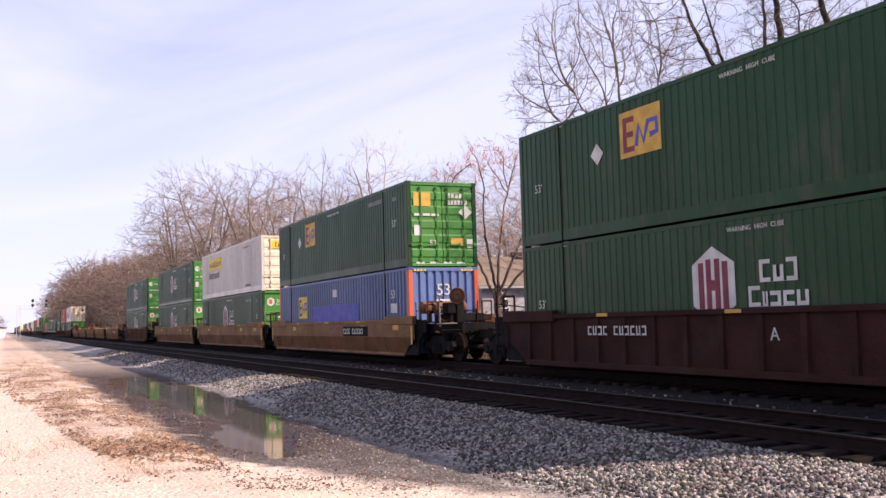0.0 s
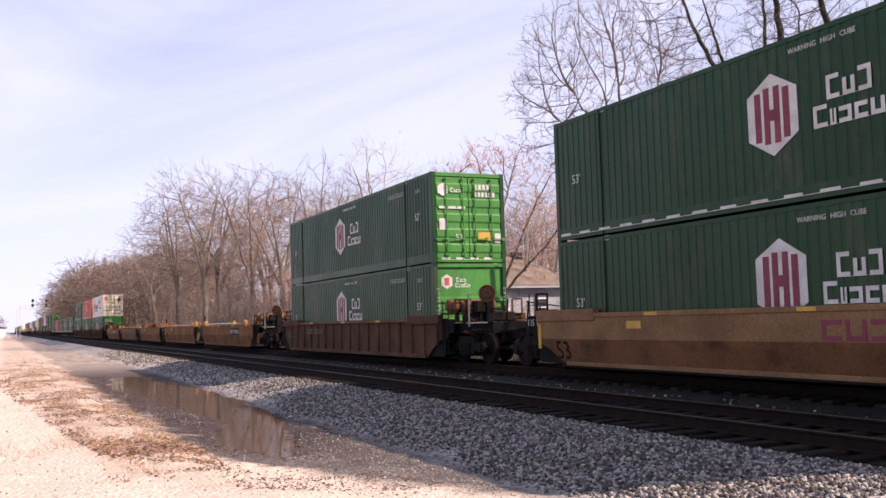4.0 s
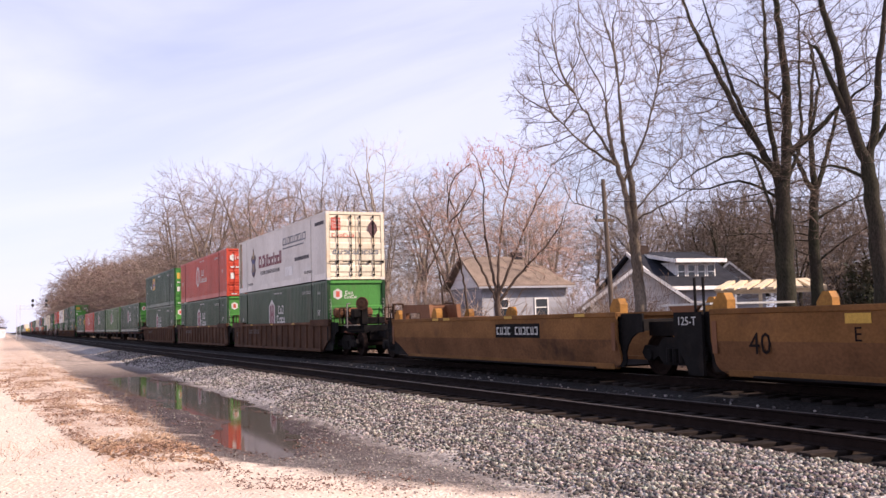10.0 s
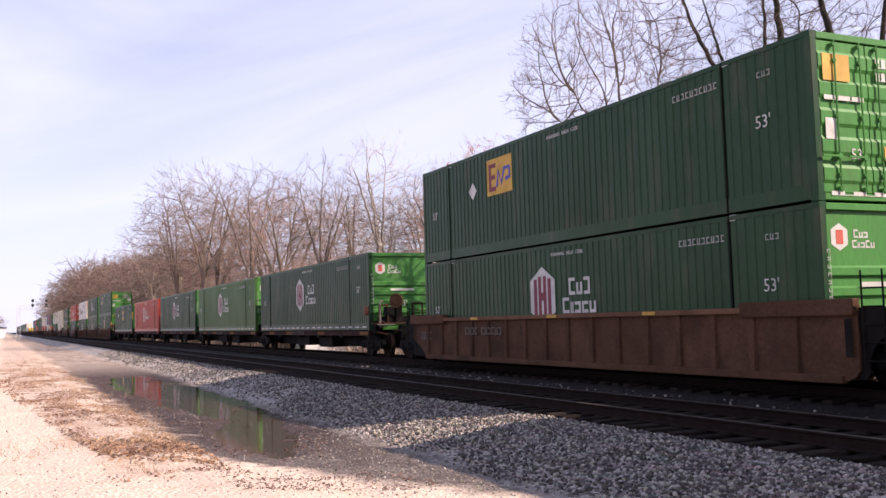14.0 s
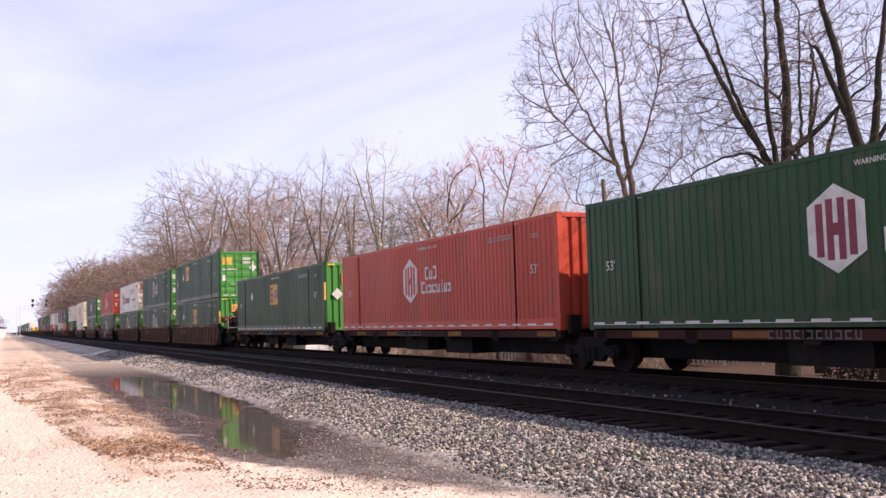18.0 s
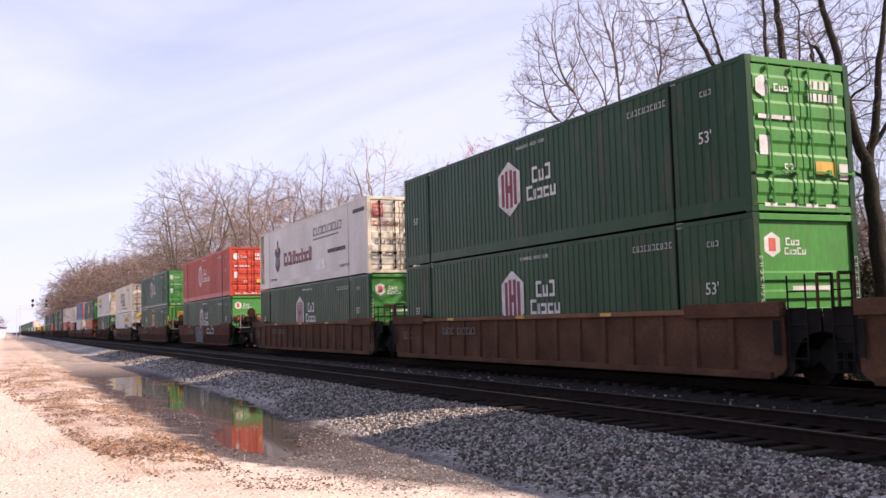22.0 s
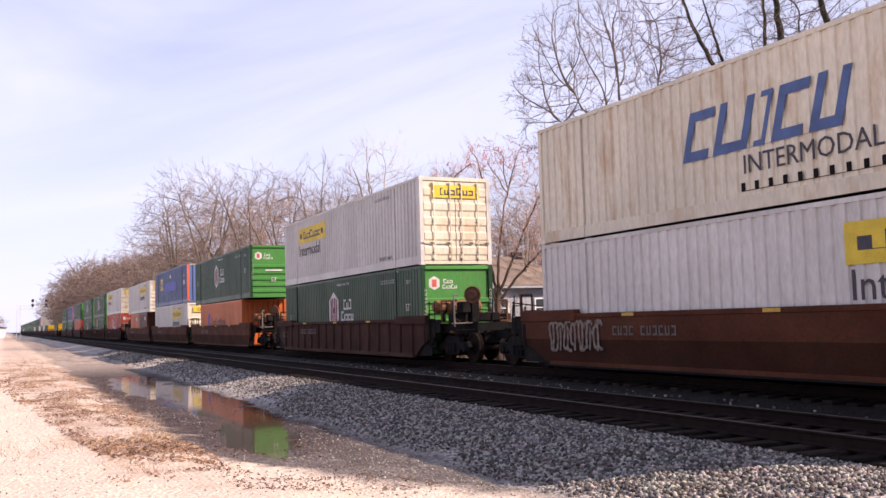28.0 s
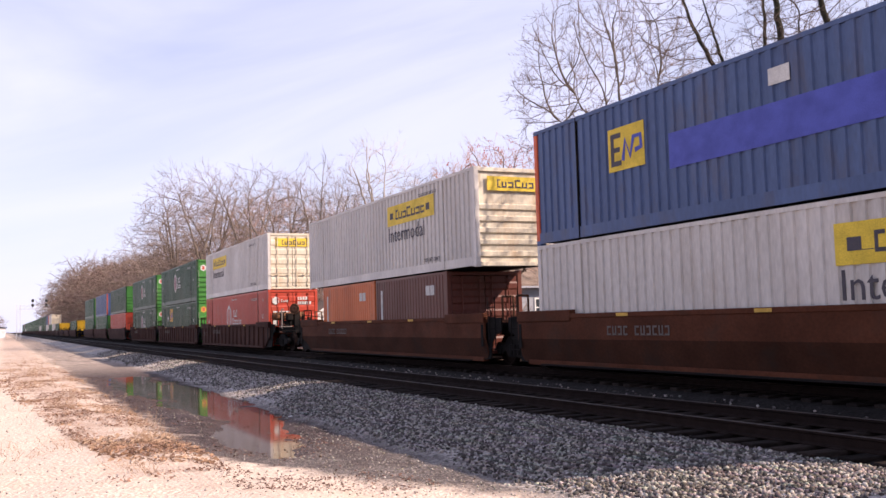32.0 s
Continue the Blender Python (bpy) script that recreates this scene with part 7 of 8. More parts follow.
# ---- houses, poles, signals and fences behind the line ----
SIDING_WHITE = material("white_clapboard", (0.74, 0.73, 0.72), 0.7, scale=1.5, grain=20, grain_amount=0.1, dirt=(0.3, 0.27, 0.24), dirt_amount=0.4, stretch=(0.2, 0.2, 2))
SIDING_GREY = material("grey_clapboard", (0.33, 0.34, 0.37), 0.7, scale=1.5, grain=20, grain_amount=0.1, dirt=(0.2, 0.18, 0.16), dirt_amount=0.4, stretch=(0.2, 0.2, 2))
CHIMNEY = material("dark_chimney_brick", (0.06, 0.042, 0.036), 0.9, scale=6, grain=30, grain_amount=0.3, spec=0.1)
ROOF_TAN = material("tan_shingles", (0.235, 0.182, 0.145), 0.9, scale=2, grain=25, grain_amount=0.3, bump=0.01, bump_scale=20, spec=0.1)
ROOF_DARK = material("dark_slate_shingles", (0.024, 0.026, 0.034), 0.9, scale=2, grain=25, grain_amount=0.3, bump=0.01, bump_scale=20, spec=0.15)
TRIM_WHITE = material("white_trim_paint", (0.78, 0.77, 0.74), 0.6, scale=2, grain=20, grain_amount=0.08)
PANE = material("dark_window_pane", (0.02, 0.025, 0.03), 0.06, scale=2, grain=5, grain_amount=0.05, spec=0.6)
POLE_WOOD = material("weathered_pole_wood", (0.125, 0.098, 0.078), 0.95, scale=2, grain=40, grain_amount=0.4, stretch=(1, 1, 0.1), spec=0.1)
LUMBER = material("fresh_pale_lumber", (0.68, 0.55, 0.36), 0.7, scale=2, grain=40, grain_amount=0.2)
FENCE_GREY = material("grey_fence_boards", (0.085, 0.085, 0.09), 0.9, scale=2, grain=30, grain_amount=0.3, spec=0.1, per_object=0.2)
SIGNAL_SILVER = material("silver_signal_paint", (0.62, 0.62, 0.62), 0.5, 0.3, scale=3, grain=20, grain_amount=0.1)
SIGNAL_BLACK = material("black_signal_paint", (0.02, 0.02, 0.022), 0.6, scale=3, grain=20)
BUILDING_WHITE = material("white_metal_siding", (0.72, 0.72, 0.72), 0.6, scale=1, grain=12, grain_amount=0.08)


def facing(d, px_angle, z, turn=0.0):
    """A pose at distance d, at an angle to the right of the track's line, facing the camera but for a turn."""
    a = radians(px_angle)
    return pose(d * math.sin(a), d * math.cos(a), z, 0, 0, -px_angle + turn)


def gable_roof(w, depth, eave, rise, over=0.35, thick=0.14):
    """Two roof slabs with the ridge along local y (gable towards the camera), centred on x."""
    h = w / 2 + over
    drop = rise * over / (w / 2)
    slabs = []
    for s in (-1, 1):
        p = Shape()
        p.add([(0, -over, eave + rise), (s * h, -over, eave - drop), (s * h, depth + over, eave - drop), (0, depth + over, eave + rise),
               (0, -over, eave + rise + thick), (s * h, -over, eave - drop + thick), (s * h, depth + over, eave - drop + thick), (0, depth + over, eave + rise + thick)],
              [(0, 1, 2, 3), (7, 6, 5, 4), (0, 4, 5, 1), (1, 5, 6, 2), (2, 6, 7, 3), (3, 7, 4, 0)])
        slabs.append(p)
    return slabs


def window(parent, x, y, z, w, h, panes=2):
    f = 0.08
    s = Shape().box(x - w / 2 - f, x + w / 2 + f, y - 0.06, y + 0.02, z + h, z + h + f).box(x - w / 2 - f, x + w / 2 + f, y - 0.08, y + 0.02, z - f, z)
    s.box(x - w / 2 - f, x - w / 2, y - 0.06, y + 0.02, z, z + h).box(x + w / 2, x + w / 2 + f, y - 0.06, y + 0.02, z, z + h)
    s.box(x - w / 2, x + w / 2, y - 0.04, y + 0.02, z + h / 2 - 0.03, z + h / 2 + 0.03)
    o = part("window", s, TRIM_WHITE, parent, "white framed window")
    for zz in (z, z + h / 2 + 0.03):
        part("pane", Shape().box(x - w / 2, x + w / 2, y - 0.015, y + 0.01, zz, zz + h / 2 - 0.03), PANE, o)
    return o


def bargeboards(parent, w, eave, rise, y, size=0.18):
    for s in (-1, 1):
        h = w / 2 + 0.4
        drop = rise * 0.4 / (w / 2)
        part("bargeboard", Shape().prism([(0, eave + rise + 0.16), (s * h, eave - drop + 0.16), (s * h, eave - drop + 0.16 - size), (0, eave + rise + 0.16 - size)], "y", y - 0.06, y), TRIM_WHITE, parent, "white gable board")


def gable_house(name, m, w, depth, eave, rise, siding, roof, label, windows=(), category="house"):
    h = thing(name, m, label, category)
    part("wall", Shape().prism([(-w / 2, -0.2), (w / 2, -0.2), (w / 2, eave), (0, eave + rise), (-w / 2, eave)], "y", 0, depth), siding, h)
    n = int(eave / 0.22)
    for i in range(n):
        part("clapboard", shared(("clap", w), lambda: Shape().prism([(-0.012, 0.0), (-0.002, 0.2), (0, 0.2), (0, 0)], "x", -w / 2 + 0.05, w / 2 - 0.05), "clapboard", siding), None, h, at=pose(0, 0, 0.1 + i * 0.22))
    for s in gable_roof(w, depth, eave, rise):
        part("roof", s, roof, h)
    bargeboards(h, w, eave, rise, -0.36)
    for x, z, ww, hh in windows:
        window(h, x, 0, z, ww, hh)
    return h


def hip_house():
    """The low house with the broad tan roof."""
    h = thing("house", facing(58, 29.8, 0.1, 28), "low grey white house with a broad tan shingle roof", "house")
    w, dpt, eave, ridge = 5.8, 5.0, 3.3, 5.1
    part("wall", Shape().box(-w / 2, w / 2, 0, dpt, -0.2, eave), SIDING_GREY, h, "pale blue grey siding")
    part("wall", Shape().prism([(0, eave - 0.2), (dpt, eave - 0.2), (dpt / 2, ridge - 0.2)], "x", -w / 2, -w / 2 + 0.12), SIDING_WHITE, h, "white gable end")
    o = 0.4
    for s in (0, 1):
        y0, y1 = (-o, dpt / 2) if s == 0 else (dpt + o, dpt / 2)
        part("roof", Shape().add([(-w / 2 - o, y0, eave - 0.1), (w / 2 + o, y0, eave - 0.1), (w / 2 - 1.6, y1, ridge), (-w / 2 - o + 0.1, y1, ridge),
                                  (-w / 2 - o, y0, eave + 0.08), (w / 2 + o, y0, eave + 0.08), (w / 2 - 1.6, y1, ridge + 0.18), (-w / 2 - o + 0.1, y1, ridge + 0.18)],
                                 [(0, 1, 2, 3), (7, 6, 5, 4), (0, 4, 5, 1), (1, 5, 6, 2), (2, 6, 7, 3), (3, 7, 4, 0)]), ROOF_TAN, h, "tan shingle slope")
    part("roof", Shape().add([(w / 2 + o, -o, eave), (w / 2 + o, dpt + o, eave), (w / 2 - 1.6, dpt / 2, ridge + 0.1)], [(0, 1, 2)]), ROOF_TAN, h, "tan shingle slope")
    part("gutter", Shape().box(-w / 2 - o, w / 2 + o, -o - 0.1, -o, eave - 0.12, eave), SIDING_GREY, h)
    for x in (-1.6, 1.1):
        window(h, x, 0, 1.5, 0.8, 1.0)
    part("chimney", Shape().chamfer(0.5, 1.1, dpt / 2 - 0.3, dpt / 2 + 0.3, ridge - 0.3, ridge + 0.45, 0.02), ROOF_DARK, h, "short dark chimney")
    for k in range(2):
        part("vent", Shape().box(-1.0 + k * 1.6, -0.85 + k * 1.6, 1.9, 2.05, 4.2, 4.75), TRIM_WHITE, h)


def dormer_house():
    h = thing("house", facing(60, 38.6, -0.75, 35), "dark roofed house with a white dormer of four windows", "house")
    w, dpt, eave, ridge = 9.2, 7.5, 3.9, 6.1
    left = -0.5
    part("wall", Shape().box(left, w / 2, 0, dpt, -0.2, eave), SIDING_GREY, h)
    for y0, y1 in ((-0.5, dpt / 2), (dpt + 0.5, dpt / 2)):
        part("roof", Shape().add([(left - 0.4, y0, eave - 0.2), (w / 2 + 0.4, y0, eave - 0.2), (w / 2 + 0.4, y1, ridge), (left - 0.4, y1, ridge),
                                  (left - 0.4, y0, eave), (w / 2 + 0.4, y0, eave), (w / 2 + 0.4, y1, ridge + 0.2), (left - 0.4, y1, ridge + 0.2)],
                                 [(0, 1, 2, 3), (7, 6, 5, 4), (0, 4, 5, 1), (1, 5, 6, 2), (2, 6, 7, 3), (3, 7, 4, 0)]), ROOF_DARK, h, "dark shingle slope")
    for x in (left, w / 2):
        part("gable_wall", Shape().prism([(0, eave), (dpt, eave), (dpt / 2, ridge)], "x", x - 0.06, x + 0.06), SIDING_GREY, h)
    part("rake_board", Shape().prism([(-0.5, eave - 0.25), (dpt / 2, ridge - 0.05), (dpt / 2, ridge + 0.2), (-0.5, eave)], "x", left - 0.5, left - 0.41), TRIM_WHITE, h, "white rake board")
    part("eave_board", Shape().box(left - 0.4, w / 2 + 0.4, -0.58, -0.5, eave - 0.25, eave - 0.02), TRIM_WHITE, h, "white eave board")
    d = part("dormer", Shape().box(0.6, 3.6, 0.7, 4.2, 3.9, 5.45), SIDING_WHITE, h, "white dormer")
    part("dormer_roof", Shape().prism([(0.1, 5.42), (3.9, 6.05), (3.9, 6.25), (0.1, 5.62)], "x", 0.2, 4.0), ROOF_DARK, d, "dark dormer roof")
    part("fascia", Shape().box(0.2, 4.0, 0.0, 0.1, 5.38, 5.62), TRIM_WHITE, d, "white fascia board")
    part("rake_board", Shape().prism([(0.1, 5.36), (3.9, 6.0), (3.9, 6.22), (0.1, 5.6)], "x", 0.12, 0.2), TRIM_WHITE, d, "white rake board")
    for i in range(4):
        window(h, 1.0 + i * 0.74, 0.68, 4.4, 0.48, 0.85)
    window(h, 0.7, 0, 1.0, 0.9, 1.3)
    window(h, 2.8, 0, 1.0, 0.9, 1.3)
    part("chimney", Shape().chamfer(-0.2, 0.5, dpt / 2 - 0.35, dpt / 2 + 0.35, ridge - 0.3, ridge + 0.6, 0.02), CHIMNEY, h, "dark brick chimney")


def carport():
    c = thing("carport", facing(40, 43.9, -0.66, 0), "open timber carport with bright new rafters", "carport")
    for x in (-1.9, -0.4, 1.9):
        for y in (0, 2.8):
            part("post", shared("cpost", lambda: Shape().box(-0.06, 0.06, -0.06, 0.06, -0.1, 2.9), "post", LUMBER), None, c, at=pose(x, y, 0))
    for y in (0.0, 2.8):
        part("beam", shared("cbeam", lambda: Shape().box(-2.1, 2.1, -0.05, 0.05, 2.9, 3.02), "beam", LUMBER), None, c, at=pose(0, y, 0))
    part("ridge_board", Shape().box(-1.2, 1.4, 1.36, 1.44, 3.3, 3.44), LUMBER, c)

    def rafter(x0, x1, wide=0.28):
        return Shape().add([(x0, -0.3, 3.0), (x0 + wide, -0.3, 3.0), (x1 + wide, 1.36, 3.34), (x1, 1.36, 3.34), (x0, -0.3, 3.09), (x0 + wide, -0.3, 3.09), (x1 + wide, 1.36, 3.45), (x1, 1.36, 3.45)],
                           [(0, 1, 2, 3), (4, 5, 6, 7), (0, 1, 5, 4), (1, 2, 6, 5), (2, 3, 7, 6), (3, 0, 4, 7)])
    for i in range(6):
        part("rafter", rafter(-2.15 + i * 0.5, -1.65 + i * 0.5), LUMBER, c, "fresh pale rafter")
    for x0, x1 in ((1.0, 0.75), (1.45, 1.0), (1.85, 1.2)):
        part("rafter", rafter(x0, x1, 0.22), LUMBER, c, "fresh pale rafter")


def board_fence(x0, x1, y, height, gap, slope=0.0):
    f = thing("fence", pose(0, 0, -0.62), "grey weathered board fence behind the line", "fence")
    n = int((x1 - x0) / 0.15)
    for i in range(n):
        part("board", shared("fboard", lambda: Shape().box(0, 0.135, -0.012, 0.012, 0, height), "board", FENCE_GREY), None, f, at=pose(x0 + i * 0.15, y + slope * i * 0.15, 0))
    for z in (0.3, height - 0.3):
        part("fence_rail", Shape().add([(x0, y + 0.02, z), (x1, y + slope * (x1 - x0) + 0.02, z), (x1, y + slope * (x1 - x0) + 0.06, z), (x0, y + 0.06, z), (x0, y + 0.02, z + 0.08), (x1, y + slope * (x1 - x0) + 0.02, z + 0.08),
                                        (x1, y + slope * (x1 - x0) + 0.06, z + 0.08), (x0, y + 0.06, z + 0.08)], [(0, 1, 2, 3), (4, 5, 6, 7), (0, 1, 5, 4), (1, 2, 6, 5), (2, 3, 7, 6), (3, 0, 4, 7)]), FENCE_GREY, f)


def utility_pole(x, y, height, r, lean, arm=True, label="leaning weathered wooden utility pole", mat=None):
    p = thing("utility_pole", pose(x, y, -0.65), label, "utility pole")
    part("shaft", Shape().tube((0, 0, 0), (lean, 0, height), r, r * 0.75, 10), mat or POLE_WOOD, p)
    if arm:
        a = part("crossarm", Shape().box(-0.55, 0.1, -0.05, 0.05, height * 0.79, height * 0.79 + 0.09), POLE_WOOD, p)
        for dx in (-0.5, -0.25):
            part("insulator", Shape().tube((dx, 0, height * 0.79 + 0.09), (dx, 0, height * 0.79 + 0.22), 0.03, 0.02, 6), PANE, a)
    return p


def signal_gantry():
    """A cantilever signal mast far down the line."""
    g = thing("signal_gantry", pose(3.75, 280, -0.5), "silver lattice signal mast with two signal heads on an arm", "railway signal")
    m = Shape()
    for x in (-0.45, 0.45):
        for y in (-0.45, 0.45):
            m.box(x - 0.06, x + 0.06, y - 0.06, y + 0.06, 0, 9.2)
    part("mast", m, SIGNAL_SILVER, g, "silver lattice mast legs")
    for i in range(8):
        for y in (-0.45, 0.45):
            s = 1 if i % 2 else -1
            part("brace", Shape().tube((-0.45 * s, y, i * 1.12), (0.45 * s, y, i * 1.12 + 1.12), 0.045, sides=4), SIGNAL_SILVER, g)
    part("arm", Shape().box(0, 7.6, -0.4, 0.4, 8.0, 8.12).box(0, 7.6, -0.45, -0.38, 8.9, 9.0).box(0, 7.6, 0.38, 0.45, 8.9, 9.0), SIGNAL_SILVER, g, "silver arm with a walkway")
    for i in range(6):
        part("brace", Shape().tube((i * 1.25, -0.42, 8.1), (i * 1.25 + 1.25, -0.42, 8.95), 0.045, sides=4), SIGNAL_SILVER, g)
    for x in (3.5, 6.9):
        for z in (8.75, 10.0):
            h = part("signal_head", Shape().prism([(math.cos(k * math.pi / 4) * 0.38, math.sin(k * math.pi / 4) * 0.48) for k in range(8)], "y", -0.05, 0.05), SIGNAL_BLACK, g, "black signal target", pose(x, -0.5, z + 0.3))
            part("hood", Shape().tube((0, -0.05, 0), (0, -0.5, 0), 0.16, sides=8), SIGNAL_BLACK, h)
        part("head_post", Shape().tube((x, -0.45, 8.0), (x, -0.45, 10.8), 0.06, sides=6), SIGNAL_SILVER, g)


hip_house()
dormer_house()
gable_house("garage", facing(45, 36.5, -0.6, 6), 4.5, 6.0, 2.6, 1.65, SIDING_WHITE, ROOF_TAN, "white clapboard garage with a tan roof", [(0.4, 1.2, 0.7, 0.8)], "garage")
gable_house("house", facing(68, 41.7, -0.6, 4), 4.6, 7.0, 3.4, 2.0, SIDING_GREY, ROOF_DARK, "small grey gabled house with one attic window", [(0.3, 3.2, 0.7, 1.2)])
gable_house("shed", facing(62, 18.5, -0.6, 12), 4.2, 5.0, 2.2, 1.35, SIDING_WHITE, ROOF_TAN, "small shed with white gable boards among the trees", (), "shed")
gable_house("house", facing(82, 47.5, -0.6, -10), 9.0, 8.0, 3.6, 2.2, SIDING_GREY, ROOF_DARK, "grey house behind the bare trees", [(-2, 1.2, 1, 1.3), (2, 1.2, 1, 1.3)])
carport()
board_fence(20.5, 26.5, 44.0, 1.75, 0.0, -0.45)
board_fence(24.5, 34.0, 33.0, 1.7, 0.0, -0.62)
utility_pole(17.25, 24.6, 6.4, 0.085, -0.22)
utility_pole(19.3, 57.0, 5.2, 0.05, 0.1, False, "thin pale metal pole among the trees", SIGNAL_SILVER)
signal_gantry()
far_shed = thing("metal_building", pose(-1.2, 330, -0.5), "long low white metal building far away", "building")
part("wall", Shape().box(-20, 2.0, 0, 15, 0, 3.4), BUILDING_WHITE, far_shed)
part("roof", Shape().prism([(-20.4, 3.35), (2.4, 3.35), (2.4, 3.5), (-9, 4.6), (-20.4, 3.5)], "y", -0.4, 15.4), ROOF_DARK, far_shed)
wire = thing("power_line", pose(0, 0, 0), "thin black power line", "cable")
wl = Shape()
for i in range(24):
    a, b = i / 24, (i + 1) / 24
    wl.tube((17.2 + 30 * a, 24.6 - 20 * a, 5.05 - 2.0 * a * (1 - a)), (17.2 + 30 * b, 24.6 - 20 * b, 5.05 - 2.0 * b * (1 - b)), 0.012, sides=4, cap=False)
part("strand", wl, SIGNAL_BLACK, wire)


# ---- stones, leaves and weeds ----
def stone_material(name="ballast_stone", low=(0.052, 0.046, 0.042), mid=(0.195, 0.172, 0.157)):
    m = bpy.data.materials.new(name)
    m.use_nodes = True
    nt = m.node_tree
    b, L = nt.nodes["Principled BSDF"], nt.links.new
    geo = nt.nodes.new("ShaderNodeNewGeometry")
    r = nt.nodes.new("ShaderNodeValToRGB")
    r.color_ramp.elements[0].color, r.color_ramp.elements[1].color = (low[0], low[1], low[2], 1), (0.64, 0.585, 0.51, 1)
    e = r.color_ramp.elements.new(0.55)
    e.color = (mid[0], mid[1], mid[2], 1)
    L(geo.outputs["Random Per Island"], r.inputs["Fac"])
    n = nt.nodes.new("ShaderNodeTexNoise")
    n.inputs["Scale"].default_value = 60
    mx = nt.nodes.new("ShaderNodeMix")
    mx.data_type, mx.blend_type = "RGBA", "MULTIPLY"
    mx.inputs["Factor"].default_value = 0.6
    L(r.outputs["Color"], mx.inputs[6])
    L(n.outputs["Color"], mx.inputs[7])
    L(mx.outputs[2], b.inputs["Base Color"])
    b.inputs["Roughness"].default_value = 0.9
    b.inputs["Specular IOR Level"].default_value = 0.2
    return m


def scatter_stones(name, spots, sizes, mat, label, seed):
    """Many rough stones in one mesh."""
    rng = np.random.default_rng(seed)
    g = (1 + 5 ** 0.5) / 2
    base = np.array([(-1, g, 0), (1, g, 0), (-1, -g, 0), (1, -g, 0), (0, -1, g), (0, 1, g), (0, -1, -g), (0, 1, -g), (g, 0, -1), (g, 0, 1), (-g, 0, -1), (-g, 0, 1)]) / 1.9
    tri = np.array([(0, 11, 5), (0, 5, 1), (0, 1, 7), (0, 7, 10), (0, 10, 11), (1, 5, 9), (5, 11, 4), (11, 10, 2), (10, 7, 6), (7, 1, 8), (3, 9, 4), (3, 4, 2), (3, 2, 6), (3, 6, 8), (3, 8, 9), (4, 9, 5), (2, 4, 11), (6, 2, 10), (8, 6, 7), (9, 8, 1)])
    n = len(spots)
    q = rng.normal(size=(n, 4))
    q /= np.linalg.norm(q, axis=1)[:, None]
    w, x, y, z = q.T
    rot = np.stack([1 - 2 * (y * y + z * z), 2 * (x * y - z * w), 2 * (x * z + y * w), 2 * (x * y + z * w), 1 - 2 * (x * x + z * z), 2 * (y * z - x * w), 2 * (x * z - y * w), 2 * (y * z + x * w), 1 - 2 * (x * x + y * y)], 1).reshape(n, 3, 3)
    shape = base[None] * rng.uniform(0.72, 1.2, (n, 12, 1)) * rng.uniform(0.6, 1.2, (n, 1, 3))
    v = np.einsum("nij,nkj->nki", rot, shape) * sizes[:, None, None] + spots[:, None, :]
    f = (tri[None] + (np.arange(n) * 12)[:, None, None]).reshape(-1, 3)
    me = bpy.data.meshes.new(name)
    me.vertices.add(n * 12)
    me.vertices.foreach_set("co", v.ravel())
    me.loops.add(len(f) * 3)
    me.loops.foreach_set("vertex_index", f.ravel())
    me.polygons.add(len(f))
    me.polygons.foreach_set("loop_start", np.arange(len(f)) * 3)
    me.update(calc_edges=True)
    me.materials.append(mat)
    return tagged(new(name, me), label, "stones", kind="stuff")


def ballast():
    rng = np.random.default_rng(3)
    xs, ys = [], []
    for x0, x1, y0, y1, density in ((5.4, 8.62, 6.5, 14, 640), (5.4, 8.62, 14, 24, 400), (5.8, 8.62, 24, 50, 130), (6.2, 8.62, 50, 80, 40), (11.4, 11.75, 9, 40, 32)):
        n = int((x1 - x0) * (y1 - y0) * density)
        xs.append(rng.uniform(x0, x1, n))
        ys.append(rng.uniform(y0, y1, n))
    x, y = np.concatenate(xs), np.concatenate(ys)
    keep = rng.random(len(x)) < smooth(5.5, 6.3, x - 0.7 * smooth(10, 40, y) + 0.35 * value_noise(x, y * 0.7, 12))
    x, y = x[keep], y[keep]
    size = rng.uniform(0.015, 0.037, len(x)) * np.where(y > 24, 1.05, 1.0) * np.where(y > 50, 1.5, 1.0)
    z = ground_height(x, y) + size * 0.25
    scatter_stones("ballast_stones", np.stack([x, y, z], 1), size, stone_material(), "loose grey crushed stone along the track", 1)
    n = 11000
    x, y = rng.uniform(-1.5, 6.2, n), 6.5 + 26 * rng.random(n) ** 1.6
    keep = (in_puddle(x, y) < -0.1) & (rng.random(n) < 0.16 + 0.84 * smooth(3.0, 4.4, x))
    x, y = x[keep], y[keep]
    size = rng.uniform(0.007, 0.019, len(x))
    scatter_stones("loose_gravel", np.stack([x, y, ground_height(x, y) + size * 0.3], 1), size, stone_material("path_stone", (0.28, 0.24, 0.20), (0.42, 0.38, 0.33)), "scattered gravel stones on the path", 2)


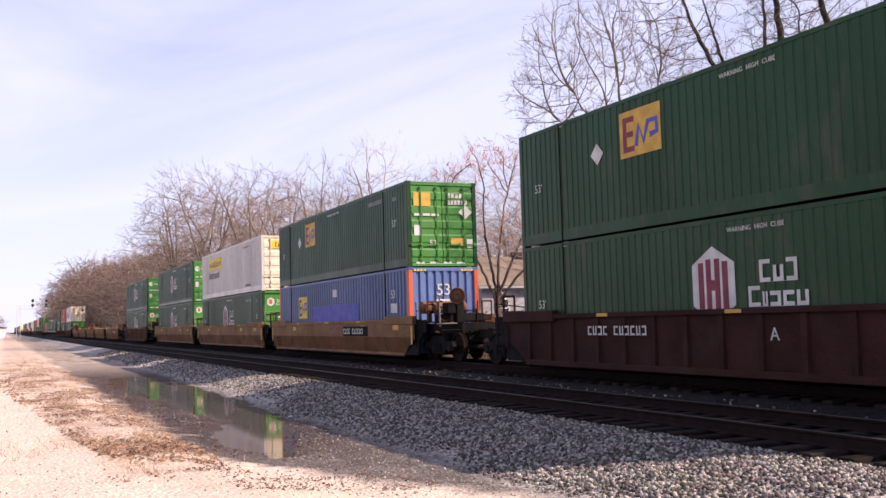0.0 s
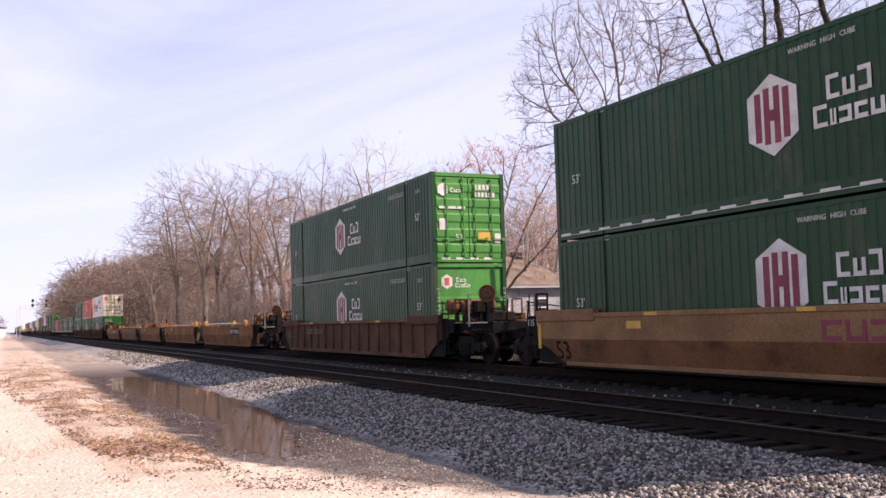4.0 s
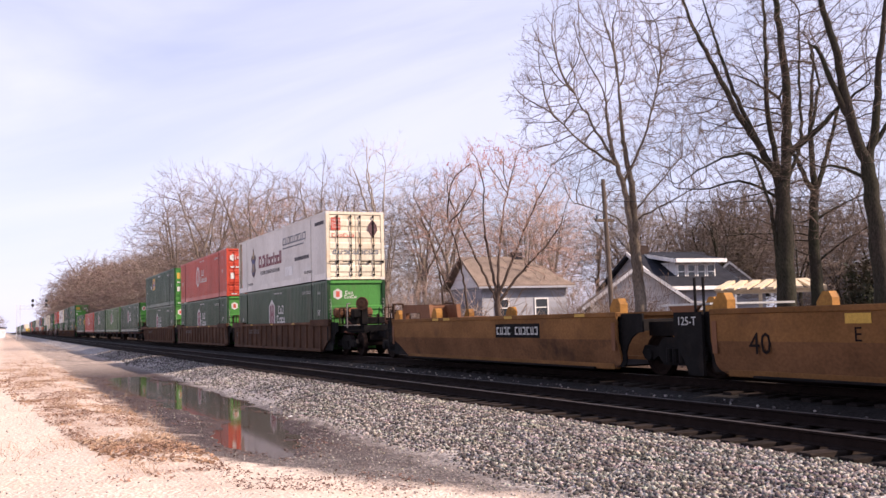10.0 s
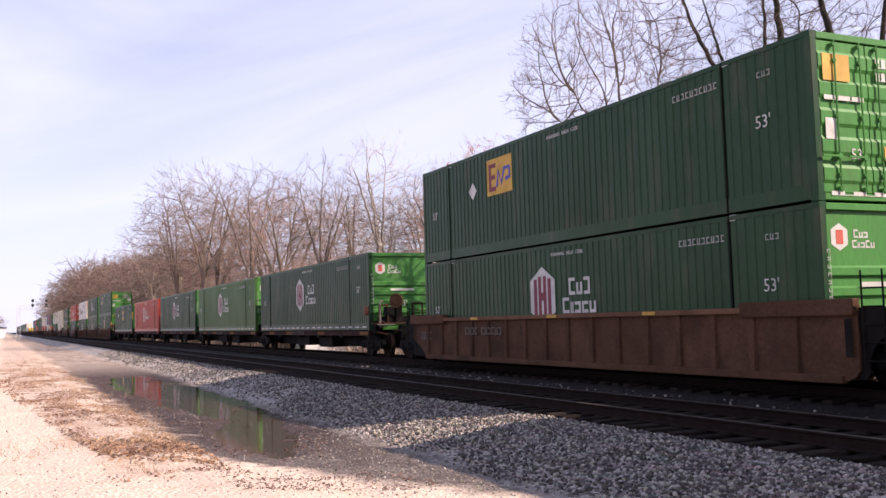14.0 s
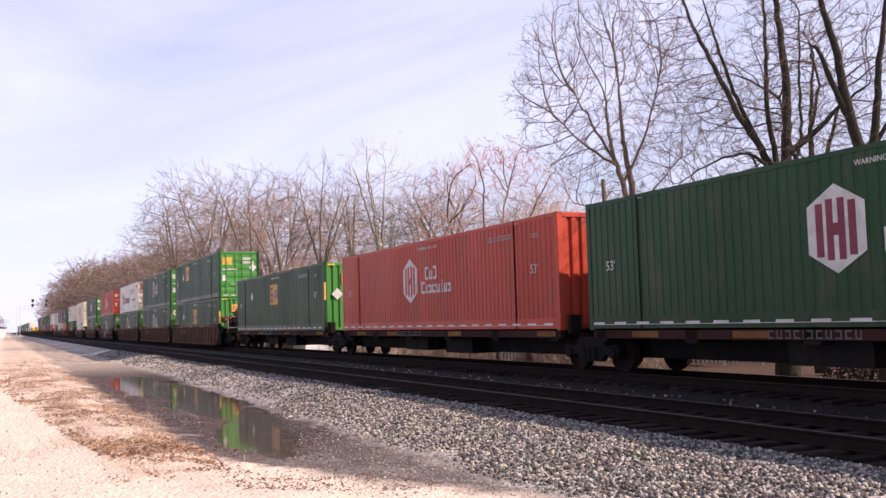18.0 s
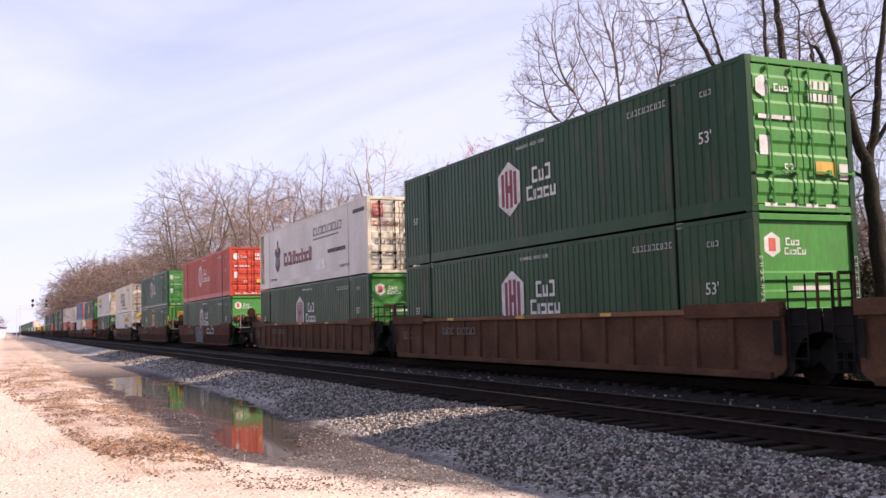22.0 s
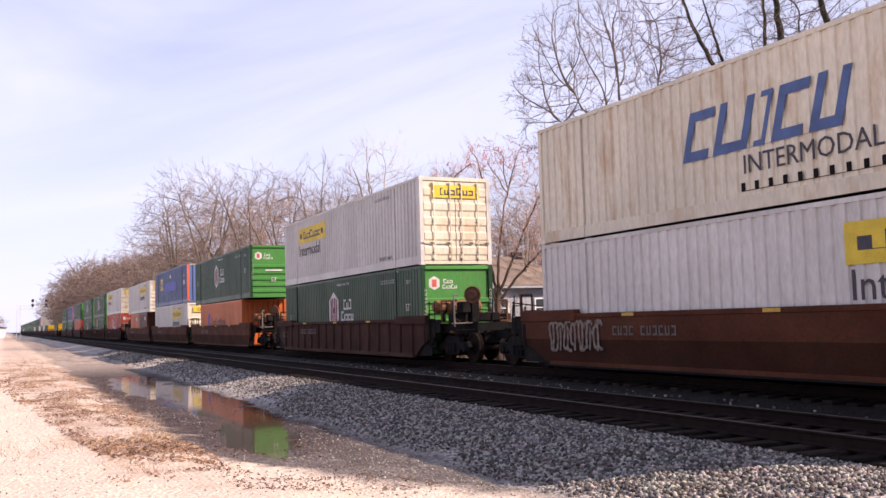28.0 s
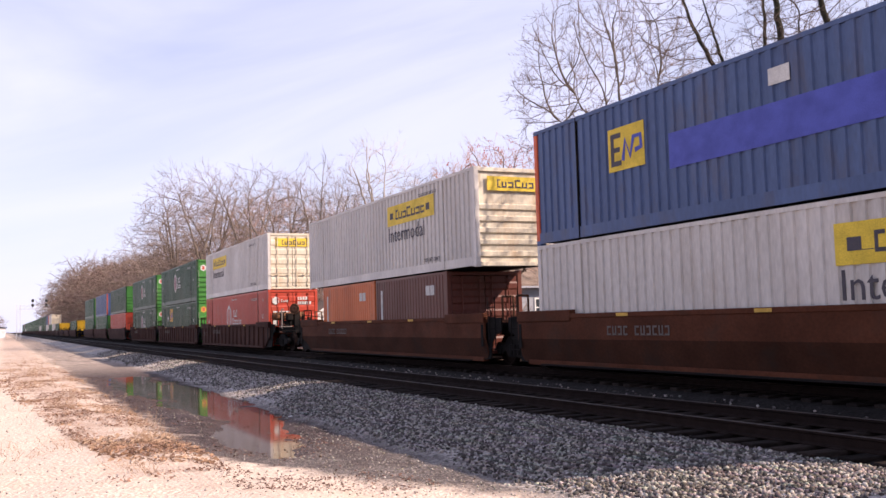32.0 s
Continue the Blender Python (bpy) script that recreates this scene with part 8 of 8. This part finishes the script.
def flat_bits(name, count, region, size, mat, label, seed, lift=0.01, edge=0.5, slim=0.5, strip=False):
    """Leaf litter: small bent flakes on the ground, in drifts."""
    rng = random.Random(seed)
    s = Shape()
    x0, x1, y0, y1 = region
    px = np.array([rng.uniform(x0, x1) for _ in range(count)])
    py = np.array([y0 + (y1 - y0) * rng.random() ** (1.25 if strip else 1.3) for _ in range(count)])
    if strip:
        # follow the bank, whose inner edge swings away with distance
        a = np.interp(py, (11, 16, 25, 37, 67), (1.6, 1.2, 0.5, -0.3, -1.0))
        px = a + (2.75 - a) * (px - x0) / (x1 - x0)
        edge = 0.0
    drift = value_noise(px * 0.9, py * 0.45, seed) + 0.6 * value_noise(px * 2.6, py * 1.3, seed + 1) - edge * np.abs((px - 0.5 * (x0 + x1)) / (0.5 * (x1 - x0)))
    pz = ground_height(px, py)
    for x, y, z, d in zip(px, py, pz, drift):
        if d < rng.uniform(0.0, 0.45) if strip else d < rng.uniform(-0.4, 0.3):
            continue
        a, t = rng.uniform(0, 6.283), rng.uniform(-0.35, 0.5)
        k = size * rng.uniform(0.5, 1.6)
        c, sn = math.cos(a) * k, math.sin(a) * k
        z += lift + rng.random() * lift
        s.add([(x, y, z), (x + c, y + sn, z + t * k), (x + c * 0.5 - sn * slim, y + sn * 0.5 + c * slim, z + abs(t) * k)], [(0, 1, 2)])
    me = plain_mesh(s, name, mat)
    return tagged(new(name, me), label, "leaves", kind="stuff")


def weeds(name, clumps, mat, label, seed, blades=40, height=0.22, r=0.0035):
    g = Limbs(seed, lift=0.02, wander=0.25, sides=(3, 3, 3, 3, 3, 3), split=0, steps=(4, 2, 2, 2, 2, 2), kids=(3, 0, 0, 0, 0, 0), depth=1, angle=(20, 70), shrink=(0.3, 0.6), thin=0.002)
    rng = random.Random(seed)
    for x, y, spread, k in clumps:
        for _ in range(int(blades * k)):
            px, py = rng.gauss(x, spread), rng.gauss(y, spread * 1.6)
            z = float(ground_height(px, py))
            g.limb((px, py, z - 0.01), Vector((rng.gauss(0, 0.6), rng.gauss(0, 0.6), 1)), height * rng.uniform(0.4, 1.3) * min(1.2, k), r, 0, 0.3)
    return tagged(new(name, plain_mesh(g.fine, name, mat)), label, "weeds", kind="stuff")


ballast()
DEAD_GRASS = material("dead_grass", (0.27, 0.165, 0.105), 0.95, color2=(0.46, 0.34, 0.24), scale=1.2, grain=8, grain_amount=0.3, spec=0.1)
LITTER = material("brown_leaf_litter", (0.16, 0.085, 0.06), 0.9, color2=(0.36, 0.225, 0.155), scale=2.5, grain=20, grain_amount=0.4, spec=0.1)
MUD_LITTER = material("wet_dark_leaves", (0.10, 0.05, 0.035), 0.7, color2=(0.17, 0.10, 0.075), scale=2.5, grain=20, grain_amount=0.4, spec=0.3)
flat_bits("leaf_litter", 26000, (0, 1, 12.5, 50), 0.046, LITTER, "dry brown leaves drifted along the bank", 21, 0.010, 0.6, 0.5, True)
flat_bits("dead_grass", 12000, (0, 1, 13.5, 60), 0.085, DEAD_GRASS, "matted dead grass along the bank", 23, 0.010, 0.7, 0.06, True)
flat_bits("wet_leaves", 16000, (2.4, 5.7, 10.6, 42), 0.036, MUD_LITTER, "wet dark leaves round the puddle", 25, 0.008, 0.1)
flat_bits("leaf_litter", 2600, (0.9, 2.9, 11.8, 16), 0.045, LITTER, "dry brown leaves on the gravel", 29, 0.01, 1.1)
weeds("dead_weeds", [(2.05, 15.9, 0.10, 1.2), (1.65, 12.9, 0.16, 0.7), (2.5, 17.0, 0.12, 0.6), (1.2, 16.2, 0.3, 0.9), (0.25, 16.0, 0.25, 0.6), (2.6, 19.5, 0.2, 1.0), (2.3, 22, 0.3, 1.0), (1.2, 24, 0.6, 1.4), (1.9, 28, 0.5, 1.4),
                     (0.9, 33, 0.6, 1.6), (2.0, 38, 0.6, 1.6), (1.4, 46, 0.7, 1.6), (0.6, 55, 0.8, 1.6), (1.8, 62, 0.8, 1.6)], DEAD_GRASS, "tufts of dead weeds on the bank", 8)
rag = Shape()
rrng = random.Random(5)
ring = [(0.085 * math.cos(k * 0.628) * rrng.uniform(0.7, 1.2), 0.065 * math.sin(k * 0.628) * rrng.uniform(0.7, 1.2)) for k in range(10)]
rag.add([(a, b, -0.02) for a, b in ring] + [(a * 0.7, b * 0.7, 0.02 + 0.6 * rrng.random() * 0.03) for a, b in ring] + [(0, 0, 0.06)],
        [(i, (i + 1) % 10, 10 + (i + 1) % 10, 10 + i) for i in range(10)] + [(10 + i, 10 + (i + 1) % 10, 20) for i in range(10)])
tagged(new("white_rag", rag.mesh("white_rag", TRIM_WHITE)), "crumpled white rag lying in the puddle", "rag").matrix_basis = pose(5.72, 20.45, WATER + 0.005)


# ---- what moves ----
def motions():
    """The train rolls towards the camera, gaining a little speed."""
    steps = ((0, 0.0), (8, 130.4), (16, 260.8), (24, 392.4), (32, 524.8))
    for ob in MOVING:
        x, y, z = ob.location
        walk(ob, [(t, pose(x, y - d, z)) for t, d in steps])
    times, gone = [s[0] for s in steps], [s[1] for s in steps]
    for k, wheels in WHEELS.items():
        rows = []
        for i in range(32 * FPS + 1):
            turn = math.degrees(float(np.interp(i / FPS, times, gone)) / WHEEL_R)
            rows.append((i / FPS, pose(0, k * 0.89, WHEEL_R, turn % 360.0)))
        walk(wheels[0], rows)
        keys = wheels[0].animation_data
        for w in wheels[1:]:
            w.rotation_mode = "QUATERNION"
            w.animation_data_create()
            w.animation_data.action = keys.action
            w.animation_data.action_slot = keys.action_slot


motions()
